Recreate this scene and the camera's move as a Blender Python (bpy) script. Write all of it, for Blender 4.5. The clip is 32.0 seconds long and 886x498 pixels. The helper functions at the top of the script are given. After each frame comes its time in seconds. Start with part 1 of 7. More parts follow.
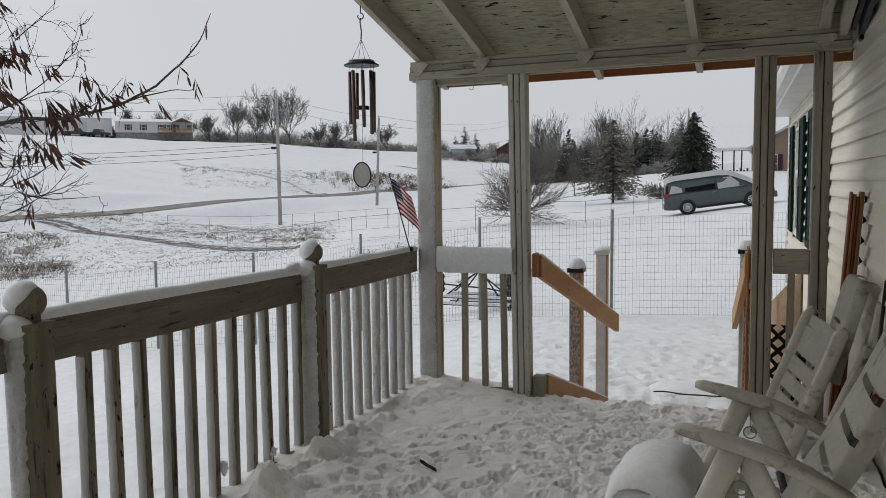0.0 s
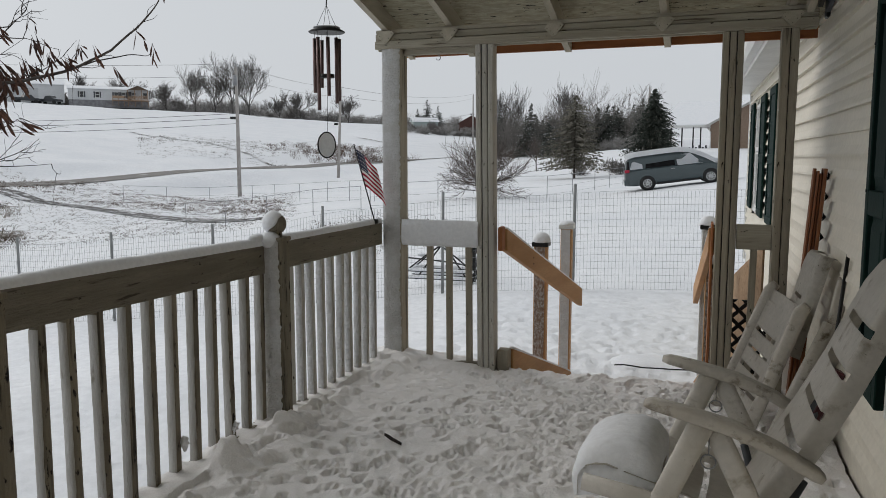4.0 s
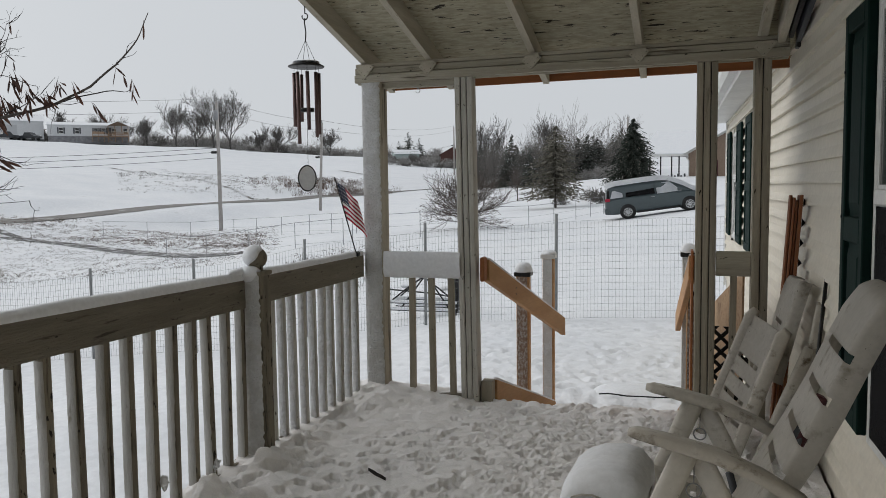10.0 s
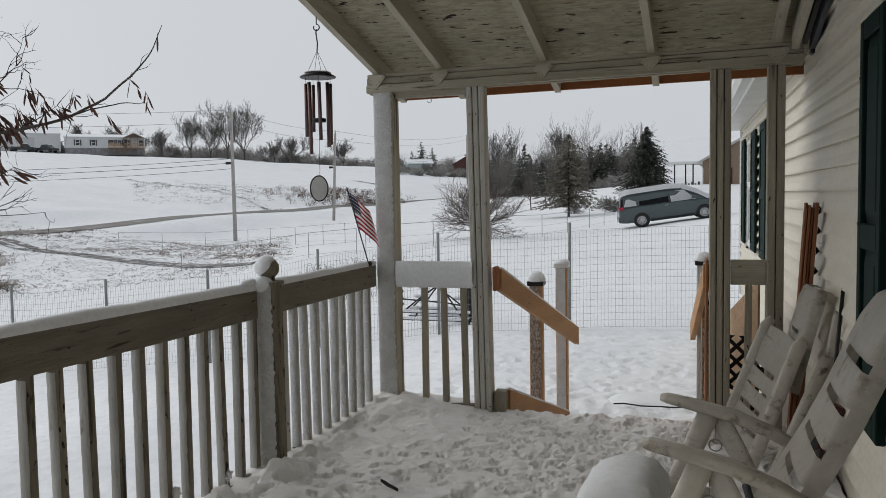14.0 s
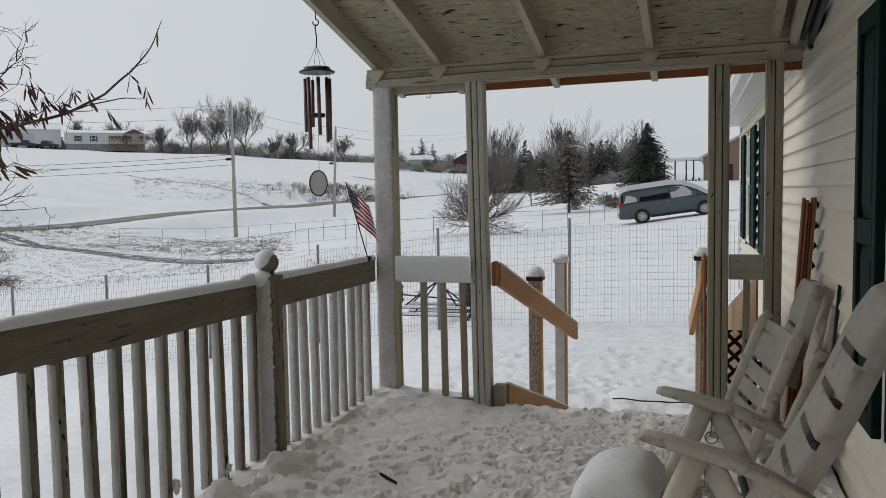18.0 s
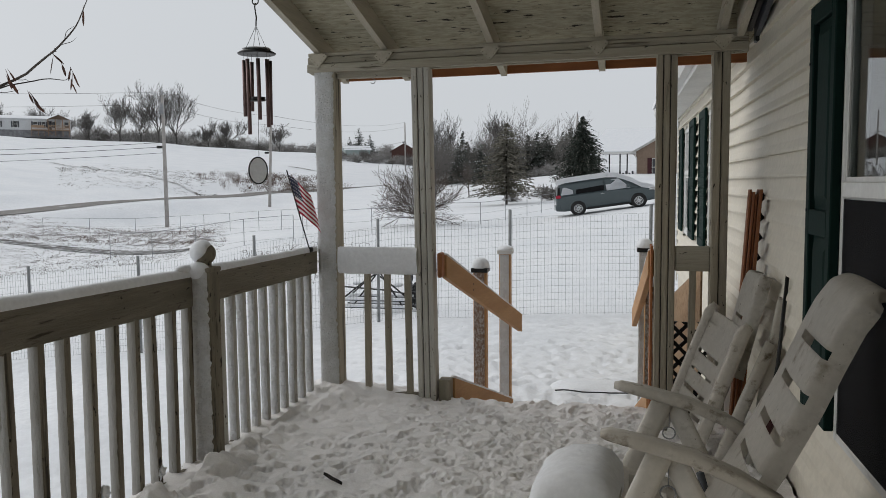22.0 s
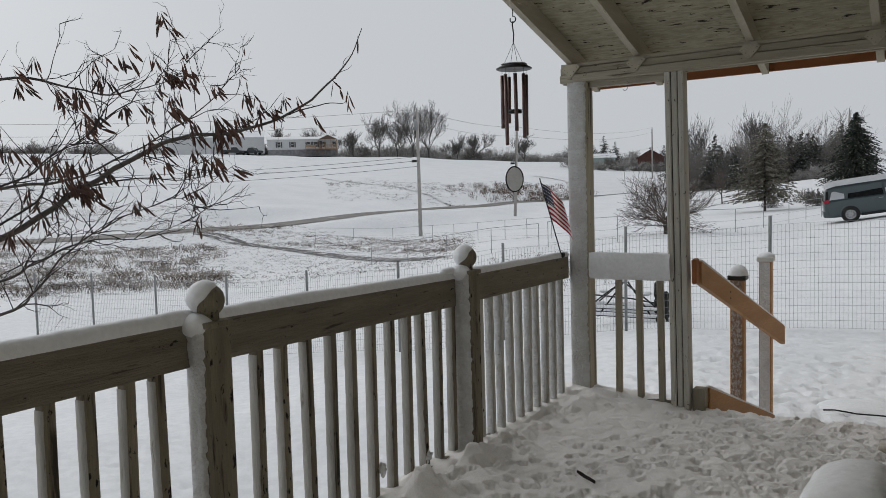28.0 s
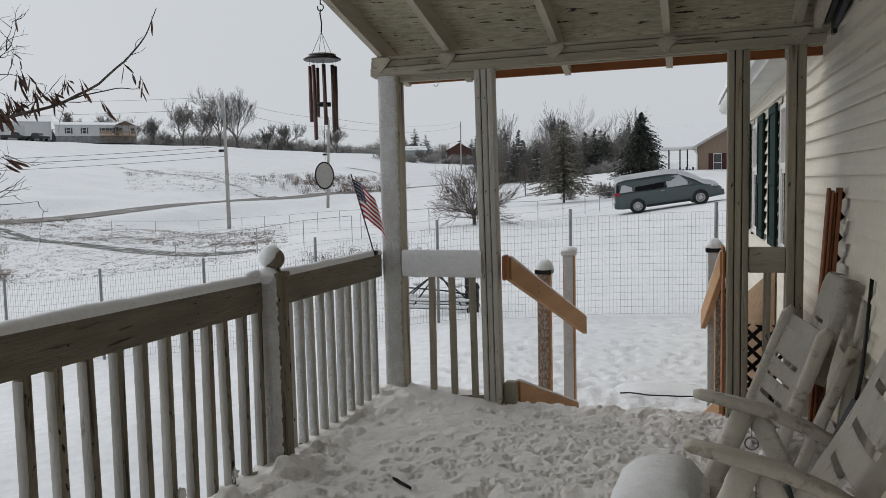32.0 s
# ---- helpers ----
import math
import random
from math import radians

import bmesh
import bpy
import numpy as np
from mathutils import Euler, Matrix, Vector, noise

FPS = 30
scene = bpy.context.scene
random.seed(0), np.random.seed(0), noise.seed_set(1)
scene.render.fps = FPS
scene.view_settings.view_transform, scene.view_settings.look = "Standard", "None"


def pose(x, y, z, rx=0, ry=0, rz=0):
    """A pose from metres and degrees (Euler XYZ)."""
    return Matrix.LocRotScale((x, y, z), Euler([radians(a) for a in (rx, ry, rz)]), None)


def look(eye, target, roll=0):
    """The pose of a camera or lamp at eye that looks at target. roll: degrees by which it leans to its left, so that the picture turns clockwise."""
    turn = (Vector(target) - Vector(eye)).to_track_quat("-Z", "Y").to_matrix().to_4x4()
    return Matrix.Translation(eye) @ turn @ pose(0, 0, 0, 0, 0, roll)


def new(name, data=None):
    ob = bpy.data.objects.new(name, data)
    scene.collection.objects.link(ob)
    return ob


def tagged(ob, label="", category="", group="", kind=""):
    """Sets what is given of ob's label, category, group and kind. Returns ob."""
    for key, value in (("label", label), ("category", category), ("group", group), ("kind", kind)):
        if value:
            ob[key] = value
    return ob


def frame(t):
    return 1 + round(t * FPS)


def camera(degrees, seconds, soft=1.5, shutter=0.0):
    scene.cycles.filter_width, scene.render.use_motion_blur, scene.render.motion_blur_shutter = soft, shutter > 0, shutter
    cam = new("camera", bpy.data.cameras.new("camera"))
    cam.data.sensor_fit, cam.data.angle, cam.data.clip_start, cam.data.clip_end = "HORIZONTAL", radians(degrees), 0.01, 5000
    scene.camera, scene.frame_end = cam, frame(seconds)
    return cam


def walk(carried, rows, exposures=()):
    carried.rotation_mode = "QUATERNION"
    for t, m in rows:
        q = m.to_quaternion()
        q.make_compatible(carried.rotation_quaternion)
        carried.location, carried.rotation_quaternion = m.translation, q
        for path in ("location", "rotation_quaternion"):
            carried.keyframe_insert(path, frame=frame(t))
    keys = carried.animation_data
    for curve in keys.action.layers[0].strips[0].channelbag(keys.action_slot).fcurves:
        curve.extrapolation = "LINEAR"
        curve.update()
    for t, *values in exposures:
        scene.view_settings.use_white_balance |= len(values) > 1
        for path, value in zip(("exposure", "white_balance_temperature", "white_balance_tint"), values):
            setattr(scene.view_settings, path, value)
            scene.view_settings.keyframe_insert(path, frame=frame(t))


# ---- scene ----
cam = camera(59.1, 32.0, soft=0.75)
PATH = [
    (0, (1.188, -4.574, 1.291), (0.4882, -2.7079, 1.1230), -0.73),
    (0.5, (1.189, -4.568, 1.290), (0.4942, -2.7016, 1.1078), -0.88),
    (1, (1.179, -4.550, 1.281), (0.4861, -2.6853, 1.0758), -1.02),
    (1.5, (1.168, -4.514, 1.283), (0.5327, -2.6293, 1.0708), -0.92),
    (2, (1.161, -4.497, 1.280), (0.5471, -2.6058, 1.0603), -0.87),
    (2.5, (1.153, -4.495, 1.283), (0.5543, -2.6007, 1.0533), -0.51),
    (3, (1.149, -4.520, 1.277), (0.5508, -2.6271, 1.0362), -0.20),
    (3.5, (1.149, -4.538, 1.281), (0.5451, -2.6467, 1.0410), 0.02),
    (5.5, (1.157, -4.538, 1.284), (0.5418, -2.6465, 1.0745), -0.20),
    (6, (1.162, -4.532, 1.283), (0.5459, -2.6396, 1.0871), -0.42),
    (6.5, (1.171, -4.525, 1.280), (0.5726, -2.6256, 1.0928), -0.57),
    (7, (1.167, -4.523, 1.278), (0.5758, -2.6219, 1.0868), -0.54),
    (7.5, (1.156, -4.522, 1.277), (0.5654, -2.6212, 1.0797), -0.52),
    (8, (1.162, -4.520, 1.277), (0.5830, -2.6146, 1.0904), -0.59),
    (8.5, (1.163, -4.525, 1.276), (0.5980, -2.6143, 1.1015), -0.74),
    (9, (1.165, -4.528, 1.275), (0.5986, -2.6174, 1.1065), -0.85),
    (9.5, (1.157, -4.527, 1.277), (0.5948, -2.6150, 1.1055), -0.79),
    (10, (1.155, -4.535, 1.284), (0.5903, -2.6227, 1.1271), -0.73),
    (10.5, (1.146, -4.534, 1.283), (0.5640, -2.6264, 1.1342), -0.63),
    (11, (1.155, -4.531, 1.281), (0.5807, -2.6206, 1.1421), -0.68),
    (11.5, (1.159, -4.524, 1.278), (0.5795, -2.6152, 1.1350), -0.78),
    (12, (1.166, -4.520, 1.278), (0.5880, -2.6108, 1.1329), -0.96),
    (12.5, (1.165, -4.521, 1.279), (0.5827, -2.6132, 1.1344), -1.09),
    (13, (1.161, -4.526, 1.283), (0.5745, -2.6183, 1.1477), -0.96),
    (13.5, (1.156, -4.525, 1.286), (0.5649, -2.6185, 1.1551), -0.95),
    (15.5, (1.170, -4.510, 1.274), (0.5555, -2.6120, 1.1258), -1.33),
    (16, (1.169, -4.512, 1.274), (0.5631, -2.6122, 1.1188), -1.33),
    (16.5, (1.158, -4.522, 1.272), (0.5458, -2.6251, 1.1044), -1.27),
    (17, (1.169, -4.526, 1.271), (0.5534, -2.6299, 1.1060), -1.27),
    (17.5, (1.178, -4.530, 1.280), (0.5715, -2.6299, 1.1265), -1.12),
    (18, (1.170, -4.532, 1.277), (0.5712, -2.6290, 1.1348), -1.02),
    (18.5, (1.149, -4.529, 1.270), (0.5186, -2.6365, 1.1294), -1.05),
    (19, (1.149, -4.519, 1.270), (0.4953, -2.6342, 1.1232), -1.13),
    (19.5, (1.141, -4.519, 1.272), (0.4895, -2.6338, 1.1208), -1.08),
    (20, (1.135, -4.515, 1.265), (0.4851, -2.6297, 1.1127), -0.98),
    (20.5, (1.139, -4.500, 1.265), (0.5073, -2.6087, 1.1090), -0.96),
    (21, (1.129, -4.482, 1.259), (0.5240, -2.5832, 1.0943), -0.79),
    (21.5, (1.108, -4.441, 1.257), (0.5524, -2.5282, 1.0777), -0.74),
    (22, (1.092, -4.430, 1.267), (0.6483, -2.4868, 1.1003), -0.54),
    (22.5, (1.094, -4.417, 1.270), (0.6514, -2.4716, 1.1232), -0.18),
    (23, (1.093, -4.417, 1.277), (0.6403, -2.4727, 1.1524), -0.06),
    (23.5, (1.093, -4.435, 1.268), (0.5789, -2.5052, 1.1567), -0.33),
    (24, (1.105, -4.454, 1.284), (0.4944, -2.5529, 1.1793), -0.61),
    (24.5, (1.148, -4.477, 1.265), (0.5347, -2.5761, 1.1602), -0.79),
    (25, (1.175, -4.498, 1.267), (0.6157, -2.5800, 1.1662), -1.27),
    (25.5, (1.167, -4.521, 1.279), (0.5438, -2.6217, 1.2196), -1.79),
    (26, (1.137, -4.545, 1.277), (0.4544, -2.6653, 1.2416), -1.60),
    (26.5, (1.075, -4.570, 1.268), (0.1273, -2.8102, 1.2102), -1.33),
    (28.5, (1.103, -4.556, 1.253), (0.0877, -2.8395, 1.0995), -1.78),
    (29, (1.109, -4.546, 1.247), (0.1091, -2.8233, 1.0660), -2.10),
    (29.5, (1.100, -4.518, 1.244), (0.1289, -2.7812, 1.0440), -2.31),
    (30, (1.078, -4.481, 1.238), (0.1858, -2.7045, 1.0197), -2.09),
    (30.5, (1.079, -4.442, 1.239), (0.4065, -2.5708, 1.0187), -2.14),
    (31, (1.094, -4.408, 1.254), (0.6139, -2.4814, 1.0154), -1.96),
    (31.5, (1.075, -4.413, 1.284), (0.6190, -2.4744, 1.0934), -1.40),
    (32, (1.039, -4.415, 1.286), (0.4566, -2.5091, 1.1195), -1.32),
]
# camera and its walk
walk(cam, [(t, look(eye, target, roll)) for t, eye, target, roll in PATH], [(0, 0.0), (6, 0.04), (13, 0.03), (20, 0.0), (22, 0.05), (24, -0.01), (26, -0.06), (28.5, -0.12), (30, -0.14), (31, 0.05), (32, 0.0)])

# overcast daylight
world = bpy.data.worlds.new("overcast_sky")
scene.world = world
world.use_nodes = True
wn, wl = world.node_tree.nodes, world.node_tree.links
sky = wn.new("ShaderNodeTexSky")
sky.sky_type, sky.sun_disc = "NISHITA", False
sky.sun_elevation, sky.sun_rotation = radians(32), radians(285)
sky.air_density, sky.dust_density = 1.0, 4.0
grey = wn.new("ShaderNodeHueSaturation")
grey.inputs["Saturation"].default_value = 0.12
wl.new(sky.outputs[0], grey.inputs["Color"])
veil = wn.new("ShaderNodeMix")
veil.data_type = "RGBA"
veil.inputs["Factor"].default_value = 0.92
veil.inputs["B"].default_value = (5.88, 6.17, 6.5, 1)
wl.new(grey.outputs[0], veil.inputs["A"])
back = wn["Background"]
back.inputs["Strength"].default_value = 0.1
wl.new(veil.outputs["Result"], back.inputs["Color"])
sun = new("sun", bpy.data.lights.new("sun", "SUN"))
sun.data.energy, sun.data.angle, sun.data.color = 0.95, radians(50), (1.0, 0.957, 0.898)
sun.matrix_world = look((-30, 6, 19), (0, 0, 0))


# ---- materials ----
def mat(name, col, col2=None, rough=0.7, scale=8.0, stretch=(1, 1, 1), mix=(0.4, 0.65), bump=0.15, fine=60.0, metal=0.0,
        spec=0.3, rand=0.0, dirt=None, dirt_scale=2.0, dirt_mix=(0.55, 0.7), bump_dist=0.01, fleck=None, fleck_scale=45, fleck_mix=(0.62, 0.66), fleck_stretch=None):
    """Surface with two colours mixed by noise, fine grain, bump, and stains where dirt is given."""
    m = bpy.data.materials.new(name)
    m.use_nodes = True
    n, l = m.node_tree.nodes, m.node_tree.links
    bsdf = n["Principled BSDF"]
    bsdf.inputs["Roughness"].default_value = rough
    bsdf.inputs["Metallic"].default_value = metal
    bsdf.inputs["Specular IOR Level"].default_value = spec
    co = n.new("ShaderNodeTexCoord")
    mp = n.new("ShaderNodeMapping")
    mp.inputs["Scale"].default_value = stretch
    l.new(co.outputs["Object"], mp.inputs["Vector"])
    src = mp.outputs["Vector"]
    if rand:
        oi = n.new("ShaderNodeObjectInfo")
        add = n.new("ShaderNodeVectorMath")
        add.operation = "MULTIPLY_ADD"
        l.new(oi.outputs["Random"], add.inputs[0])
        add.inputs[1].default_value = (17, 31, 23)
        l.new(src, add.inputs[2])
        src = add.outputs[0]

    def tex(sc, detail=6):
        t = n.new("ShaderNodeTexNoise")
        t.inputs["Scale"].default_value, t.inputs["Detail"].default_value, t.inputs["Roughness"].default_value = sc, detail, 0.6
        l.new(src, t.inputs["Vector"])
        return t

    def ramp(t, lo, hi):
        r = n.new("ShaderNodeMapRange")
        r.inputs["From Min"].default_value, r.inputs["From Max"].default_value = lo, hi
        l.new(t.outputs["Fac"], r.inputs["Value"])
        return r.outputs["Result"]

    def blend(fac, a, b):
        x = n.new("ShaderNodeMix")
        x.data_type = "RGBA"
        l.new(fac, x.inputs["Factor"])
        for sock, v in (("A", a), ("B", b)):
            if isinstance(v, tuple):
                x.inputs[sock].default_value = (*v, 1)
            else:
                l.new(v, x.inputs[sock])
        return x.outputs["Result"]

    big, small = tex(scale), tex(fine, 4)
    c2 = col2 or tuple(v * 0.8 for v in col)
    out = blend(ramp(big, *mix), col, c2)
    out = blend(ramp(small, 0.3, 0.9), out, tuple(0.55 * (a + b) * 0.75 for a, b in zip(col, c2)))
    if dirt:
        out = blend(ramp(tex(dirt_scale), *dirt_mix), out, dirt)
    if fleck:
        ft = n.new("ShaderNodeTexNoise")
        ft.inputs["Scale"].default_value, ft.inputs["Detail"].default_value, ft.inputs["Roughness"].default_value = fleck_scale, 5, 0.65
        fm = n.new("ShaderNodeMapping")
        fm.inputs["Scale"].default_value = fleck_stretch or tuple(max(0.45, min(1.0, v)) for v in stretch)
        l.new(co.outputs["Object"], fm.inputs["Vector"])
        l.new(fm.outputs["Vector"], ft.inputs["Vector"])
        out = blend(ramp(ft, *fleck_mix), out, fleck)
    if rand:
        hv = n.new("ShaderNodeHueSaturation")
        vr = n.new("ShaderNodeMapRange")
        vr.inputs["To Min"].default_value, vr.inputs["To Max"].default_value = 1 - rand, 1 + rand
        l.new(oi.outputs["Random"], vr.inputs["Value"])
        l.new(vr.outputs[0], hv.inputs["Value"])
        l.new(out, hv.inputs["Color"])
        out = hv.outputs["Color"]
    l.new(out, bsdf.inputs["Base Color"])
    if bump:
        bp = n.new("ShaderNodeBump")
        bp.inputs["Strength"].default_value, bp.inputs["Distance"].default_value = bump, bump_dist
        l.new(small.outputs["Fac"], bp.inputs["Height"])
        l.new(bp.outputs[0], bsdf.inputs["Normal"])
    return m


M = {}
M["snow"] = mat("snow", (0.86, 0.87, 0.89), (0.8, 0.82, 0.85), 0.75, 3, fine=45, bump=0.35, spec=0.25)
M["snow_field"] = mat("snow_field", (0.86, 0.87, 0.89), (0.78, 0.8, 0.83), 0.8, 0.35, fine=6, bump=0.3, spec=0.2,
                      dirt=(0.55, 0.54, 0.52), dirt_scale=0.9, dirt_mix=(0.66, 0.8), bump_dist=0.05)
M["old_paint"] = mat("weathered_painted_wood", (0.43, 0.39, 0.31), (0.27, 0.24, 0.185), 0.8, 7, (1.6, 1.6, 0.1), fine=110, bump=0.6, rand=0.14,
                     dirt=(0.08, 0.066, 0.05), dirt_scale=14, dirt_mix=(0.62, 0.7), fleck=(0.02, 0.017, 0.013), fleck_scale=34, fleck_mix=(0.655, 0.68), fleck_stretch=(1.0, 1.0, 0.3))
M["mossy_post"] = mat("mossy_weathered_post", (0.26, 0.225, 0.165), (0.13, 0.115, 0.085), 0.85, 9, (1.6, 1.6, 0.16), fine=110, bump=0.7,
                      dirt=(0.03, 0.028, 0.022), dirt_scale=22, dirt_mix=(0.54, 0.64), fleck=(0.012, 0.011, 0.009), fleck_scale=40, fleck_mix=(0.6, 0.65))
M["pale_post"] = mat("pale_frosted_paint", (0.56, 0.545, 0.5), (0.42, 0.4, 0.35), 0.8, 10, (1.6, 1.6, 0.12), fine=120, bump=0.5, rand=0.1,
                     dirt=(0.16, 0.14, 0.11), dirt_scale=30, dirt_mix=(0.64, 0.72), fleck=(0.05, 0.042, 0.03), fleck_scale=36, fleck_mix=(0.63, 0.67))
M["rail_wood"] = mat("weathered_rail_wood", (0.255, 0.23, 0.18), (0.175, 0.153, 0.117), 0.85, 14, (1.5, 0.14, 1.5), (0.38, 0.62), fine=110, bump=0.8, rand=0.1,
                     dirt=(0.06, 0.051, 0.038), dirt_scale=34, dirt_mix=(0.62, 0.7), fleck=(0.03, 0.026, 0.02), fleck_scale=36, fleck_mix=(0.645, 0.675))
M["beam_wood"] = mat("weathered_beam_wood", (0.46, 0.43, 0.35), (0.32, 0.29, 0.225), 0.8, 8, (0.1, 1.5, 1.5), fine=95, bump=0.5, rand=0.1,
                     dirt=(0.13, 0.11, 0.08), dirt_scale=26, dirt_mix=(0.6, 0.68), fleck=(0.03, 0.025, 0.018), fleck_scale=30, fleck_mix=(0.65, 0.68))
M["rafter_wood"] = mat("painted_rafter_wood", (0.55, 0.51, 0.42), (0.4, 0.37, 0.29), 0.8, 6, (1.5, 0.1, 1.5), fine=90, bump=0.4, rand=0.08,
                       dirt=(0.16, 0.13, 0.09), dirt_scale=14, dirt_mix=(0.63, 0.74))
M["new_wood"] = mat("new_orange_lumber", (0.52, 0.3, 0.14), (0.4, 0.21, 0.085), 0.6, 5, (1, 0.1, 1.4), fine=80, bump=0.25, rand=0.1)
M["fascia_wood"] = mat("brown_fascia_board", (0.4, 0.155, 0.06), (0.27, 0.1, 0.038), 0.65, 5, (0.1, 1, 1), fine=60, bump=0.2)
M["cedar"] = mat("red_cedar_board", (0.28, 0.11, 0.045), (0.19, 0.07, 0.03), 0.6, 8, (1, 1, 0.06), fine=70, bump=0.2, rand=0.15)
M["deck_snow"] = mat("trodden_deck_snow", (0.95, 0.932, 0.925), (0.9, 0.88, 0.87), 0.8, 5, fine=130, bump=0.9, spec=0.2, bump_dist=0.006, dirt=(0.68, 0.64, 0.6), dirt_scale=30, dirt_mix=(0.64, 0.8))
M["osb"] = mat("painted_osb", (0.46, 0.43, 0.325), (0.31, 0.285, 0.205), 0.85, 12, (1, 3.6, 1), (0.42, 0.6), fine=26, bump=0.9,
               dirt=(0.2, 0.165, 0.11), dirt_scale=13, dirt_mix=(0.6, 0.7), fleck=(0.02, 0.015, 0.01), fleck_scale=22, fleck_mix=(0.615, 0.64), fleck_stretch=(0.34, 1.1, 1))
M["siding"] = mat("vinyl_siding", (0.72, 0.675, 0.575), (0.66, 0.615, 0.52), 0.5, 2, fine=30, bump=0.05, spec=0.4)
M["white_trim"] = mat("white_vinyl", (0.72, 0.72, 0.7), (0.62, 0.62, 0.6), 0.4, 3, fine=40, bump=0.05, spec=0.4)
M["green"] = mat("dark_green_plastic", (0.006, 0.022, 0.018), (0.004, 0.015, 0.0125), 0.65, 4, fine=60, bump=0.1, spec=0.08)
M["resin"] = mat("weathered_white_resin", (0.62, 0.59, 0.535), (0.53, 0.5, 0.445), 0.5, 4, fine=50, bump=0.12, spec=0.35,
                 dirt=(0.24, 0.2, 0.14), dirt_scale=13, dirt_mix=(0.58, 0.75), fleck=(0.07, 0.055, 0.04), fleck_scale=55, fleck_mix=(0.68, 0.72))
M["resin_dirty"] = mat("grimy_weathered_resin", (0.57, 0.54, 0.485), (0.46, 0.425, 0.37), 0.6, 6, (1, 1, 1), fine=70, bump=0.25, spec=0.25,
                       dirt=(0.14, 0.11, 0.075), dirt_scale=16, dirt_mix=(0.58, 0.72))
M["frost_paint"] = mat("frosted_old_paint", (0.49, 0.48, 0.46), (0.35, 0.335, 0.3), 0.85, 14, (1.4, 1.4, 0.3), fine=120, bump=0.5, rand=0.12, dirt=(0.22, 0.2, 0.165), dirt_scale=26, dirt_mix=(0.62, 0.72))
M["black"] = mat("black_metal", (0.02, 0.02, 0.02), (0.03, 0.03, 0.03), 0.4, 10, metal=0.3)
M["galv"] = mat("galvanised_wire", (0.35, 0.36, 0.37), (0.25, 0.26, 0.27), 0.45, 10, metal=0.6)
M["steel_post"] = mat("steel_post", (0.3, 0.31, 0.31), (0.2, 0.21, 0.21), 0.5, 10, metal=0.4)
M["asphalt"] = mat("wet_salted_asphalt", (0.22, 0.208, 0.195), (0.16, 0.152, 0.143), 0.7, 1.5, fine=12, bump=0.2, dirt=(0.6, 0.6, 0.6), dirt_scale=0.6, dirt_mix=(0.62, 0.8))
M["pole"] = mat("grey_utility_pole", (0.42, 0.4, 0.38), (0.3, 0.28, 0.265), 0.85, 3, fine=30)
M["bark"] = mat("grey_bark", (0.1, 0.085, 0.075), (0.055, 0.048, 0.042), 0.9, 20, fine=80, bump=0.5)
M["twig"] = mat("dark_twig", (0.05, 0.042, 0.038), (0.025, 0.02, 0.018), 0.85, 30, fine=90)
M["needle"] = mat("snow_dusted_needles", (0.13, 0.122, 0.092), (0.24, 0.225, 0.19), 0.8, 3, fine=20)
M["needle_dark"] = mat("dark_green_needles", (0.035, 0.046, 0.036), (0.075, 0.085, 0.072), 0.8, 3, fine=20)
M["pod"] = mat("dry_brown_pods", (0.11, 0.05, 0.032), (0.03, 0.017, 0.013), 0.7, 9, fine=120, bump=0.4, rand=0.35)
M["van_paint"] = mat("blue_grey_car_paint", (0.058, 0.078, 0.084), (0.05, 0.07, 0.075), 0.3, 3, fine=40, bump=0.02, spec=0.6)
M["tyre"] = mat("tyre_rubber", (0.02, 0.02, 0.02), (0.03, 0.03, 0.03), 0.8, 10)
M["rim"] = mat("alloy_rim", (0.5, 0.5, 0.5), (0.4, 0.4, 0.4), 0.35, 10, metal=0.7)
M["brown_siding"] = mat("tan_brick_wall", (0.27, 0.2, 0.15), (0.22, 0.16, 0.12), 0.85, 4, fine=25, bump=0.3)
M["barn_red"] = mat("dull_red_boards", (0.12, 0.06, 0.05), (0.09, 0.048, 0.042), 0.85, 2, fine=15)
M["metal_wall"] = mat("pale_metal_wall", (0.6, 0.61, 0.62), (0.54, 0.55, 0.56), 0.5, 0.5, fine=4)
M["grey_dark"] = mat("dark_grey_paint", (0.07, 0.075, 0.085), (0.05, 0.055, 0.06), 0.6, 3)
M["twig_mid"] = mat("brown_twigs", (0.12, 0.097, 0.082), (0.075, 0.061, 0.053), 0.9, 6, fine=30, bump=0)
M["needle_far"] = mat("grey_green_needles", (0.06, 0.07, 0.059), (0.125, 0.135, 0.122), 0.9, 1, fine=6, bump=0)
M["frost_grass"] = mat("frosted_dry_grass", (0.4, 0.37, 0.34), (0.26, 0.22, 0.18), 0.9, 3, fine=20, bump=0)
M["red_brush"] = mat("reddish_dry_brush", (0.15, 0.105, 0.08), (0.095, 0.066, 0.052), 0.9, 3, fine=20, bump=0)
M["mud"] = mat("frozen_mud", (0.05, 0.044, 0.04), (0.8, 0.81, 0.83), 0.9, 2.2, fine=14, mix=(0.52, 0.58))
M["mud_light"] = mat("snowy_mud", (0.16, 0.14, 0.12), (0.82, 0.83, 0.85), 0.9, 0.9, fine=8, mix=(0.4, 0.5))
M["stone_dark"] = mat("dark_stone_skirting", (0.16, 0.16, 0.17), (0.3, 0.3, 0.31), 0.9, 1.2, fine=6)
M["pale_timber"] = mat("pale_porch_timber", (0.37, 0.26, 0.18), (0.29, 0.2, 0.135), 0.8, 2, fine=10)
